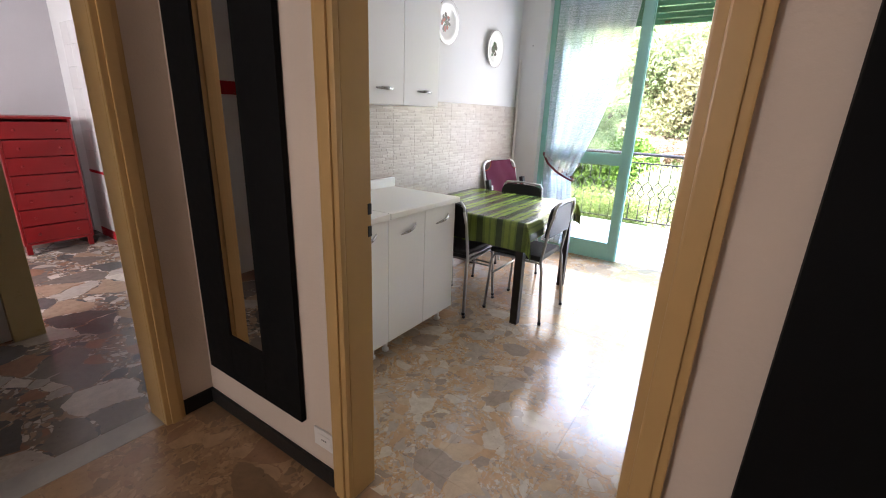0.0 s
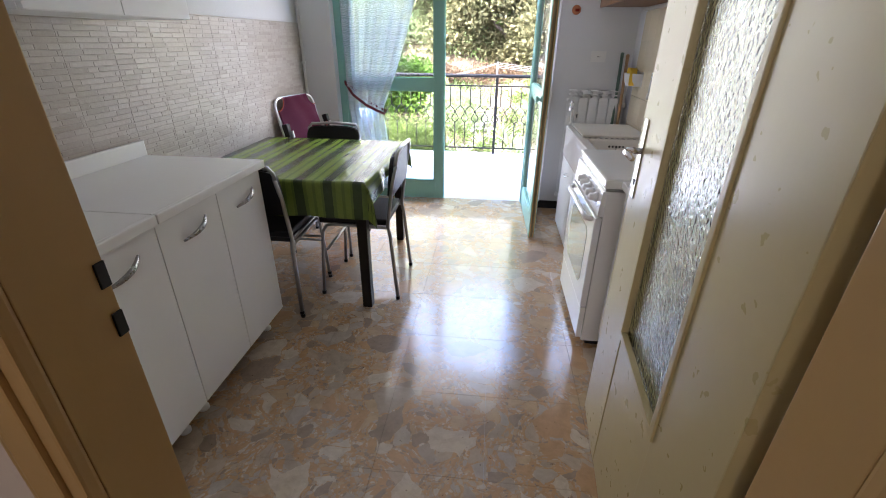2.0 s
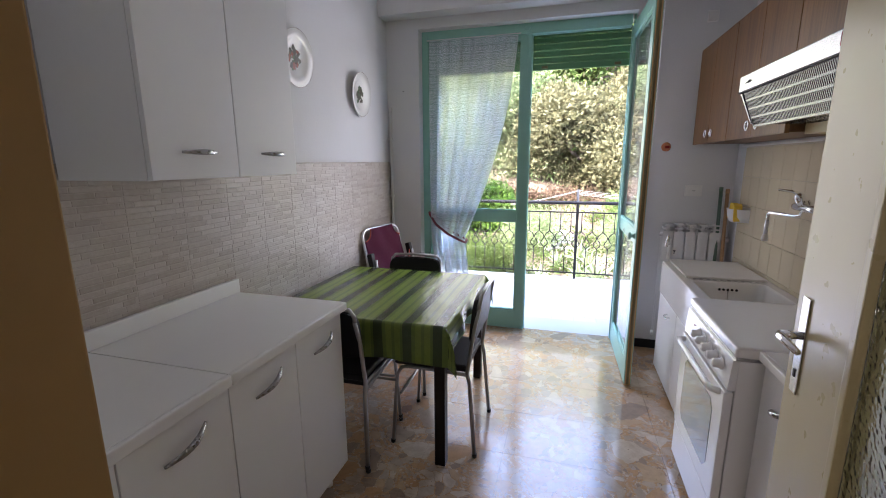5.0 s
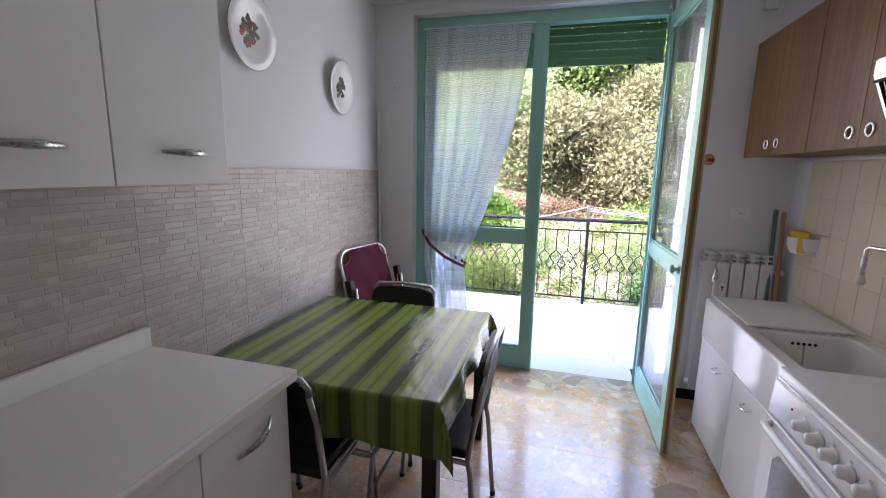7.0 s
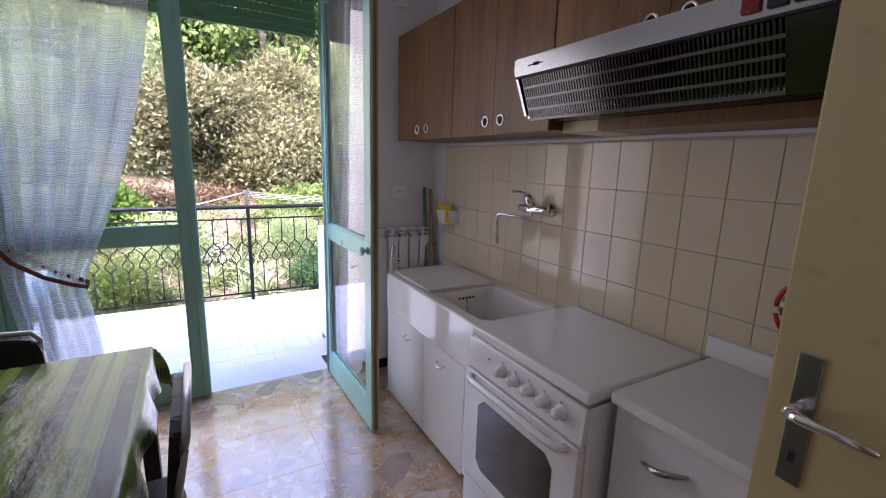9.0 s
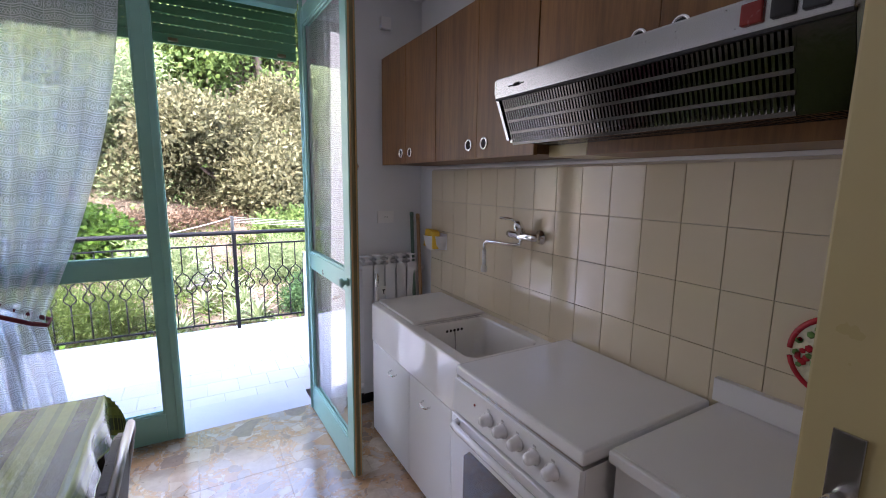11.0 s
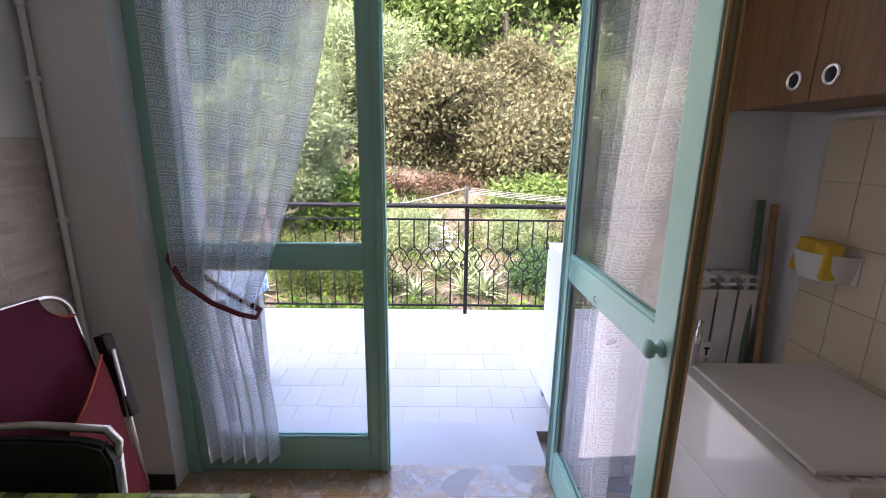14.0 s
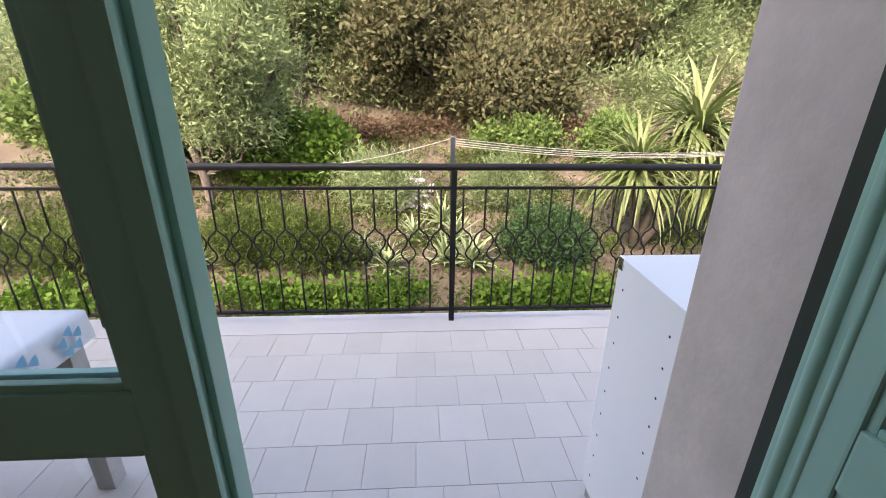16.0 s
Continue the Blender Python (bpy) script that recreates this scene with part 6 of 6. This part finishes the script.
bcloth = thing("balcony_tablecloth", label="white oilcloth with blue flowers on the balcony table", category="tablecloth")
part("cloth", sheet(balcony_cloth, 44, 40), M_CLOTHW, bcloth, "", True)
rng = random.Random(8)
for fy, fz in ((5.27, 0.645), (5.42, 0.65), (5.59, 0.645)):
    bm = bmesh.new()
    for k in range(5):
        a = k * 1.257 + 0.4
        pts = [(fy + 0.034 * math.cos(a) + 0.022 * math.cos(b) * (1 if i % 2 else 0.6), fz + 0.034 * math.sin(a) + 0.022 * math.sin(b) * (1 if i % 2 else 0.6)) for i, b in enumerate([j * 1.047 for j in range(6)])]
        own = prism(pts, 0, 0.001)
        own.transform(Matrix(((0, 0, 1, -1.400), (1, 0, 0, 0), (0, 1, 0, 0), (0, 0, 0, 1))))
        join(bm, own)
    part("flower", bm, M_BLUE, bcloth, "printed blue flower")

# ---- garden and hillside ----
_GY = (-400, 6.9, 9, 11, 13, 14.5, 16, 22, 40, 90, 400)
_GZ = (-1.35, -1.35, -1.15, -0.8, -0.25, 0.15, 1.2, 6, 17, 26, 26)


def ground_z(x, y):
    z = float(np.interp(y, _GY, _GZ))
    k = min(1, max(0, (y - 7) / 3))
    return z + k * (0.10 * noise.noise((x * 0.5, y * 0.5, 0)) + 0.04 * noise.noise((x * 2, y * 2, 3)))


def soil():
    m, n, l, p = material("garden_soil")
    v = world_coords(n, l)
    a, b = tex_noise(n, l, v, 0.9, 6), tex_noise(n, l, v, 14, 6, 0.7)
    base = ramp(n, l, a, [(0.30, (0.045, 0.035, 0.02)), (0.5, (0.10, 0.075, 0.05)), (0.72, (0.24, 0.185, 0.135))])
    base = mix(n, l, 0.5, base, ramp(n, l, b, [(0.3, (0.04, 0.032, 0.02)), (0.55, (0.115, 0.088, 0.06)), (0.75, (0.27, 0.215, 0.16))]))
    l.new(base, p.inputs["Base Color"])
    p.inputs["Roughness"].default_value = 0.95
    bump(n, l, p, b, 0.8, 0.06)
    return m


M_SOIL = soil()
gx = [-400, -120, -50, -25] + [i * 0.5 for i in range(-32, 33)] + [25, 50, 120, 400]
gy = [-400, -100, -20, 0, 5, 6.9] + [7.2 + 0.4 * i for i in range(45)] + [26, 29, 33, 40, 60, 90, 400]
bm = bmesh.new()
g = [[bm.verts.new((x, y, ground_z(x, y))) for y in gy] for x in gx]
for i in range(len(gx) - 1):
    for j in range(len(gy) - 1):
        bm.faces.new((g[i][j], g[i + 1][j], g[i + 1][j + 1], g[i][j + 1])).smooth = True
structure("ground", bm, M_SOIL, "dry sandy garden soil rising to a wooded slope", "ground")


def leaf_cloud(name, blobs, count, size, mat, parent=None, seed=1, aspect=0.45, shell=0.55, droop=0.0, clump=9):
    """Many small leaves in clumps round ellipsoids, with gaps; one mesh."""
    rs = np.random.RandomState(seed)
    vol = np.array([b[3] * b[4] * b[5] for b in blobs]) ** 0.67
    which = rs.choice(len(blobs), count // clump + 1, p=vol / vol.sum())
    bl = np.array(blobs)[which]
    d = rs.normal(size=(len(which), 3))
    d /= np.linalg.norm(d, axis=1)[:, None]
    r = 1 - (1 - shell) * rs.rand(len(which)) ** 1.6
    lump = 1 + 0.22 * np.sin(d[:, 0] * 5 + bl[:, 0]) * np.sin(d[:, 2] * 6 + bl[:, 1]) + 0.12 * rs.normal(size=len(which))
    c = bl[:, :3] + d * bl[:, 3:6] * (r * lump)[:, None]
    c = np.repeat(c, clump, 0)
    dd = np.repeat(d, clump, 0)
    n = len(c)
    c = c + rs.normal(size=(n, 3)) * size * 1.1
    way = dd * 0.6 + rs.normal(size=(n, 3)) * 0.7
    way[:, 2] += 0.25 - droop
    way /= np.linalg.norm(way, axis=1)[:, None]
    side = np.cross(way, rs.normal(size=(n, 3)))
    side /= np.linalg.norm(side, axis=1)[:, None] + 1e-9
    nor = np.cross(way, side)
    ln = (size * (0.6 + 0.8 * rs.rand(n)))[:, None]
    mid = c + way * ln * 0.5
    v = np.stack([c, mid + side * ln * aspect * 0.5 + nor * ln * 0.08, c + way * ln, mid - side * ln * aspect * 0.5 + nor * ln * 0.08], 1).reshape(-1, 3)
    me = bpy.data.meshes.new(name)
    me.vertices.add(4 * n)
    me.vertices.foreach_set("co", v.astype(np.float32).ravel())
    me.loops.add(4 * n)
    me.loops.foreach_set("vertex_index", np.arange(4 * n, dtype=np.int32))
    me.polygons.add(n)
    me.polygons.foreach_set("loop_start", np.arange(0, 4 * n, 4, dtype=np.int32))
    me.materials.append(mat)
    me.update(calc_edges=True)
    me.validate()
    ob = new(name, me)
    ob.parent = parent
    return ob


L_OAK = leaf_mat("pale_oak_leaves", [(0.0, (0.056, 0.06, 0.026)), (0.35, (0.082, 0.086, 0.038)), (0.7, (0.116, 0.114, 0.055)), (1.0, (0.163, 0.154, 0.082))])
L_OLIVE = leaf_mat("olive_leaves", [(0.0, (0.098, 0.138, 0.057)), (0.5, (0.169, 0.226, 0.097)), (1.0, (0.266, 0.329, 0.163))])
L_GREEN = leaf_mat("green_leaves", [(0.0, (0.051, 0.089, 0.025)), (0.5, (0.097, 0.167, 0.043)), (1.0, (0.187, 0.266, 0.076))])
L_BRIGHT = leaf_mat("bright_leaves", [(0.0, (0.025, 0.069, 0.008)), (0.5, (0.069, 0.154, 0.018)), (1.0, (0.146, 0.25, 0.038))])
L_ROSE = leaf_mat("needle_leaves", [(0.0, (0.024, 0.043, 0.008)), (0.5, (0.058, 0.097, 0.017)), (1.0, (0.11, 0.152, 0.039))])
L_DARK = leaf_mat("dark_leaves", [(0.0, (0.013, 0.031, 0.013)), (0.5, (0.031, 0.075, 0.025)), (1.0, (0.07, 0.137, 0.05))])
L_AGAVE = leaf_mat("agave_leaves", [(0.0, (0.151, 0.208, 0.095)), (0.5, (0.236, 0.293, 0.151)), (1.0, (0.34, 0.378, 0.208))], 0.4, 0.1)
L_YUCCA = leaf_mat("yucca_leaves", [(0.0, (0.056, 0.091, 0.021)), (0.5, (0.126, 0.175, 0.049)), (1.0, (0.252, 0.280, 0.133))], 0.4, 0.2)
L_DRY = leaf_mat("dry_leaves", [(0.0, (0.055, 0.033, 0.019)), (0.5, (0.110, 0.069, 0.041)), (1.0, (0.176, 0.127, 0.083))])


def tree(name, x, y, blobs, count, size, mat, label, seed, trunk=0.12, aspect=0.45, shell=0.5, category="tree"):
    z = ground_z(x, y)
    ob = thing(name, (x, y, z), 0, label, category, "trees on the slope")
    rng = random.Random(seed)
    top = min(b[2] for b in blobs) if blobs else 2
    cz = sum(b[2] for b in blobs) / len(blobs)
    pts, px, py = [], 0.0, 0.0
    for k in range(7):
        pts.append((px, py, -0.2 + (cz + 0.2) * k / 6))
        px, py = px + rng.uniform(-0.12, 0.12), py + rng.uniform(-0.12, 0.12)
    part("trunk", tube(pts, trunk, taper=[1.25, 1.0, 0.9, 0.8, 0.65, 0.5, 0.35]), M_BARK, ob)
    bm = bmesh.new()
    for b in blobs:
        s = Vector(pts[rng.choice((2, 3, 4))])
        e = Vector(b[:3])
        mid = s.lerp(e, 0.5) + Vector((rng.uniform(-0.2, 0.2), rng.uniform(-0.2, 0.2), -0.15))
        tube([s, mid, e, e + Vector((0, 0, b[5] * 0.6))], trunk * 0.45, bm, 6, taper=[1, 0.7, 0.4, 0.15])
        for _ in range(5):
            q = e + Vector((rng.uniform(-1, 1) * b[3], rng.uniform(-1, 1) * b[4], rng.uniform(-0.6, 1) * b[5])) * 0.8
            tube([mid.lerp(e, 0.6), e.lerp(q, 0.5) + Vector((0, 0, -0.05)), q], trunk * 0.18, bm, 5, taper=[1, 0.6, 0.2])
    part("branchwork", bm, M_BARK, ob)
    cr = leaf_cloud("crown", blobs, count, size, mat, ob, seed, aspect, shell)
    cr["kind"] = "stuff"
    return ob


def blobs_in(rng, n, cx, cy, cz, rx, ry, rz, s0, s1):
    out = []
    for _ in range(n):
        s = rng.uniform(s0, s1)
        out.append((cx + rng.uniform(-rx, rx), cy + rng.uniform(-ry, ry), cz + rng.uniform(-rz, rz), s, s, s * rng.uniform(0.7, 0.95)))
    return out


R = random.Random(21)
tree("oak_tree", 0.6, 15.2, blobs_in(R, 15, 0.2, 0.2, 1.25, 2.3, 0.9, 0.95, 0.7, 1.05), 64000, 0.135, L_OAK, "pale brownish evergreen oak tree on the slope", 3, 0.14)
tree("oak_tree", -1.3, 15.9, blobs_in(R, 8, 0.0, 0.2, 1.3, 1.1, 0.7, 1.0, 0.7, 1.0), 22000, 0.13, L_OAK, "pale brownish evergreen oak tree on the slope", 8, 0.11)
tree("oak_tree", 3.2, 16.4, blobs_in(R, 10, 0.2, 0.2, 1.3, 1.5, 0.9, 1.1, 0.7, 1.0), 34000, 0.135, L_OAK, "pale brownish evergreen oak tree on the slope", 4, 0.12)
tree("olive_tree", -3.2, 15.6, blobs_in(R, 16, 0.3, 0.2, 2.0, 2.0, 1.0, 1.5, 0.8, 1.2), 60000, 0.125, L_OLIVE, "grey-green olive tree with fine leaves", 5, 0.11, 0.26)
tree("olive_tree", -3.85, 11.6, blobs_in(R, 22, -0.1, 0.4, 2.5, 1.5, 0.8, 1.2, 0.28, 0.62), 42000, 0.10, L_OLIVE, "grey-green olive tree with a leaning bare trunk", 6, 0.085, 0.26)
tree("olive_tree", 5.6, 16.8, blobs_in(R, 12, 0.0, 0.2, 2.0, 1.9, 1.0, 1.3, 0.7, 1.1), 46000, 0.125, L_OLIVE, "grey-green olive tree with fine leaves", 7, 0.11, 0.26)
for k, (x, y, h, mat) in enumerate(((-1.2, 19.3, 2.8, L_GREEN), (2.2, 20.2, 3.0, L_GREEN), (-6.6, 17.5, 2.2, L_DARK), (8.6, 18.5, 2.6, L_GREEN), (-4.6, 21.5, 3.0, L_OLIVE), (5.4, 22.5, 3.0, L_GREEN), (0.6, 24.0, 3.2, L_GREEN), (-10.5, 19.5, 2.6, L_GREEN), (12.0, 22.0, 3.0, L_OLIVE), (-8.0, 25.0, 3.4, L_GREEN), (3.5, 27.5, 3.4, L_OLIVE), (-2.5, 27.0, 3.4, L_GREEN), (8.5, 27.0, 3.4, L_GREEN), (-14.5, 24.0, 3.4, L_GREEN), (16.0, 27.0, 3.4, L_GREEN))):
    tree("tree", x, y, blobs_in(R, 10, 0, 0, h, 2.0, 1.5, 1.5, 0.9, 1.5), 17000, 0.19, mat, "leafy green tree on the wooded slope", 30 + k, 0.15, 0.5)
# undergrowth over the slope
under = []
for _ in range(170):
    x, y = R.uniform(-20, 20), R.uniform(16.2, 36)
    s = R.uniform(0.7, 1.5) * (1 + (y - 16) / 25)
    under.append((x, y, ground_z(x, y) + 0.35 * s, s, s, s * 0.8))
tagged(leaf_cloud("undergrowth", under, 80000, 0.22, L_GREEN, None, 77), "dense green undergrowth covering the slope", "undergrowth", kind="stuff")
bank = []
for k in range(110):
    x, y = -14 + k * 0.25 + R.uniform(-0.3, 0.3), R.uniform(15.0, 18.5)
    s = R.uniform(0.6, 1.0)
    bank.append((x, y, ground_z(x, y) + 0.5 * s, s, s, s))
tagged(leaf_cloud("thicket", bank, 80000, 0.13, L_OLIVE, None, 81, 0.35), "dense grey-green thicket at the foot of the slope", "thicket", kind="stuff")
dry = [(x, 14.75 + 0.25 * math.sin(x), ground_z(x, 14.75) + 0.10, 0.7, 0.4, 0.25) for x in (-2.6, -1.8, -0.9, 0.0, 0.9, 1.8, 2.7, 3.6)]
tagged(leaf_cloud("dry_brush", dry, 9000, 0.09, L_DRY, None, 78), "dry brown leaf litter under the trees", "leaf litter", kind="stuff")


def shrub(name, x, y, rx, ry, rz, count, size, mat, label, seed, aspect=0.45, n=7, clump=9):
    count = int(count * 1.5)
    z = ground_z(x, y)
    ob = thing(name, (x, y, z), 0, label, "shrub", "garden shrubs")
    rng = random.Random(seed)
    bl = [(rng.uniform(-rx, rx) * 0.65, rng.uniform(-ry, ry) * 0.65, rz * rng.uniform(0.35, 0.62), rx * 0.45, ry * 0.5, rz * 0.42) for _ in range(n)]
    bm = bmesh.new()
    for b in bl:
        tube([(b[0] * 0.2, b[1] * 0.2, -0.05), (b[0] * 0.6, b[1] * 0.6, b[2] * 0.5), b[:3]], 0.02, bm, 5, taper=[1, 0.7, 0.4])
    part("stems", bm, M_BARK, ob)
    cr = leaf_cloud("leaves", bl, count, size, mat, ob, seed, aspect, 0.35, clump=clump)
    cr["kind"] = "stuff"
    return ob


shrub("broad_leaf_shrub", -2.75, 12.6, 1.25, 0.7, 1.25, 11000, 0.10, L_BRIGHT, "bright green broad-leaved shrub below the trees", 41, 0.7)
shrub("rosemary_shrub", -2.05, 10.2, 1.05, 0.6, 0.80, 14000, 0.075, L_ROSE, "yellow-green rosemary shrub in the garden", 42, 0.16)
shrub("dark_shrub", 1.75, 9.95, 0.85, 0.5, 0.75, 10000, 0.075, L_DARK, "dark green fine-leaved shrub behind the railing", 43, 0.3)
shrub("broad_leaf_shrub", 4.0, 13.6, 0.9, 0.6, 0.9, 7000, 0.10, L_GREEN, "green broad-leaved shrub below the trees", 44, 0.6)
shrub("broad_leaf_shrub", -5.6, 12.9, 1.1, 0.7, 0.9, 8000, 0.10, L_BRIGHT, "bright green broad-leaved shrub below the trees", 45, 0.6)
shrub("rosemary_shrub", -5.2, 9.9, 0.8, 0.5, 0.55, 7000, 0.07, L_ROSE, "yellow-green rosemary shrub in the garden", 46, 0.2)
shrub("grey_shrub", 1.25, 11.6, 0.6, 0.5, 0.85, 6000, 0.10, L_OLIVE, "grey-green grassy shrub in the garden", 47, 0.14)
shrub("grey_shrub", -0.95, 11.7, 0.65, 0.45, 0.80, 6500, 0.13, L_OLIVE, "grey-green grassy shrub in the garden", 48, 0.12)
shrub("broad_leaf_shrub", -4.4, 13.4, 1.2, 0.6, 1.2, 8000, 0.10, L_GREEN, "green broad-leaved shrub below the trees", 50, 0.6)
shrub("broad_leaf_shrub", 1.9, 13.9, 0.9, 0.5, 0.7, 6000, 0.09, L_GREEN, "green broad-leaved shrub below the trees", 51, 0.6)
shrub("broad_leaf_shrub", -7.8, 14.6, 1.3, 0.8, 1.3, 8000, 0.12, L_GREEN, "green broad-leaved shrub below the trees", 49, 0.6)
cover = [(x, y, ground_z(x, y) + 0.06, 0.38, 0.22, 0.14) for x, y in ((-1.9, 9.2), (-1.5, 9.05), (-1.1, 9.2), (-0.75, 9.1), (-0.45, 9.25), (-2.4, 9.25), (0.75, 9.15), (1.1, 9.0), (1.45, 9.15), (1.8, 9.1), (-3.4, 9.2), (-4.2, 9.0), (-4.9, 9.2))]
tagged(leaf_cloud("ground_cover", cover, 9000, 0.075, L_BRIGHT, None, 79, 0.75), "low bright green ground cover plants", "ground cover", kind="stuff")
weeds = [(R.uniform(-8, 7), y, ground_z(0, y) + 0.05, 0.35, 0.25, 0.10) for y in [R.uniform(8.7, 14.6) for _ in range(420)]]
tagged(leaf_cloud("weeds", weeds, 60000, 0.085, L_ROSE, None, 80, 0.3), "sparse weeds and grass on dry soil", "weeds", kind="stuff")


def blade_mesh(name, length, width, bend, mat):
    bm = bmesh.new()
    rows = []
    for k in range(6):
        t = k / 5
        w = width * (0.75 + 0.5 * t if t < 0.4 else 0.95 * (1 - t) / 0.6)
        a = bend * t
        x = length * (math.sin(a + 0.001) / (bend + 0.001)) if bend else length * t
        z = -length * (1 - math.cos(a)) / (bend + 0.001)
        rows.append([bm.verts.new((x, -w / 2, z + w * 0.18)), bm.verts.new((x, 0, z - 0.004)), bm.verts.new((x, w / 2, z + w * 0.18))])
    for a, b in zip(rows, rows[1:]):
        for i in (0, 1):
            bm.faces.new((a[i], b[i], b[i + 1], a[i + 1])).smooth = True
    return mesh_of(name, bm, mat)


_ag = [blade_mesh("leaf", 0.46, 0.060, b, L_AGAVE) for b in (0.25, 0.55, 0.9)]
for k, (x, y, s) in enumerate(((-1.10, 10.15, 0.85), (-0.70, 9.85, 0.85), (0.12, 11.0, 1.15), (0.45, 9.85, 1.15), (0.10, 9.95, 0.95), (0.30, 10.5, 1.0), (-0.35, 10.6, 0.8), (-3.3, 9.8, 0.9), (-6.3, 10.4, 1.2))):
    ob = thing("agave", (x, y, ground_z(x, y) + 0.01), 30 * k, "grey-green spiky agave rosette in the garden", "agave", "agaves in the garden")
    rng = random.Random(60 + k)
    for j in range(30):
        up = 8 + 70 * (1 - j / 30) + rng.uniform(-6, 6)
        lf = part("leaf", _ag[j % 3], None, ob)
        lf.matrix_basis = pose(0, 0, 0.03 + 0.10 * (1 - j / 30), 0, 0, j * 137.5) @ pose(0.02, 0, 0, 0, -up, 0) @ Matrix.Scale(s * rng.uniform(0.8, 1.1), 4)


def yucca(x, y, heads, label, seed):
    z = ground_z(x, y)
    ob = thing("yucca", (x, y, z), 0, label, "yucca", "yuccas in the garden")
    rng = random.Random(seed)
    for hx, hy, hz, r in heads:
        part("trunk", tube([(0, 0, -0.1), (hx * 0.4, hy * 0.4, hz * 0.5), (hx, hy, hz)], 0.06, taper=[1.3, 1, 0.8]), M_BARK, ob)
        bm = bmesh.new()
        for j in range(150):
            me = blade_mesh("b", r * rng.uniform(0.8, 1.15), 0.065, rng.uniform(0.6, 2.7), L_YUCCA)
            own = bmesh.new()
            own.from_mesh(me)
            bpy.data.meshes.remove(me)
            own.transform(pose(hx, hy, hz + rng.uniform(-0.18, 0.14), 0, 0, j * 137.5) @ pose(0.02, 0, 0, 0, -rng.uniform(-20, 80), 0))
            join(bm, own)
        cr = part("crown", bm, L_YUCCA, ob)
        cr["kind"] = "stuff"


yucca(3.05, 10.4, ((-0.15, 0, 1.20, 1.15), (0.75, 0.2, 1.75, 1.25), (0.9, -0.2, 1.1, 1.0)), "yucca with long drooping striped leaves on bare stems", 90)
yucca(4.6, 10.9, ((0.0, 0, 1.35, 0.8),), "yucca with long drooping striped leaves", 91)

rng = random.Random(12)
M_STONE = piece_mat("garden_stone", (0.30, 0.27, 0.28), 0.9, 0.25, 0.5, (0.38, 0.34, 0.35))
_st = []
for s in range(4):
    bm = bmesh.new()
    bmesh.ops.create_icosphere(bm, subdivisions=2, radius=1.0)
    for v in bm.verts:
        v.co *= 1 + 0.30 * noise.noise(v.co * 1.3 + Vector((s * 7, 0, 0)))
        v.co.z *= 0.55
    _st.append(mesh_of("stone", bm, M_STONE))
heap = thing("stone_heap", (-0.44, 12.1, ground_z(-0.44, 12.1)), 0, "heap of pale pinkish stones in the garden bed", "stones")
for k in range(70):
    x, y, s = rng.gauss(0, 0.22), rng.gauss(0, 0.5), rng.uniform(0.04, 0.10)
    t = part("stone", _st[k % 4], None, heap)
    t.matrix_basis = pose(x, y, ground_z(-0.44 + x, 12.1 + y) - ground_z(-0.44, 12.1) + s * 0.35 + 0.10 * math.exp(-x * x * 20), 0, 0, rng.uniform(0, 360)) @ Matrix.Scale(s, 4)
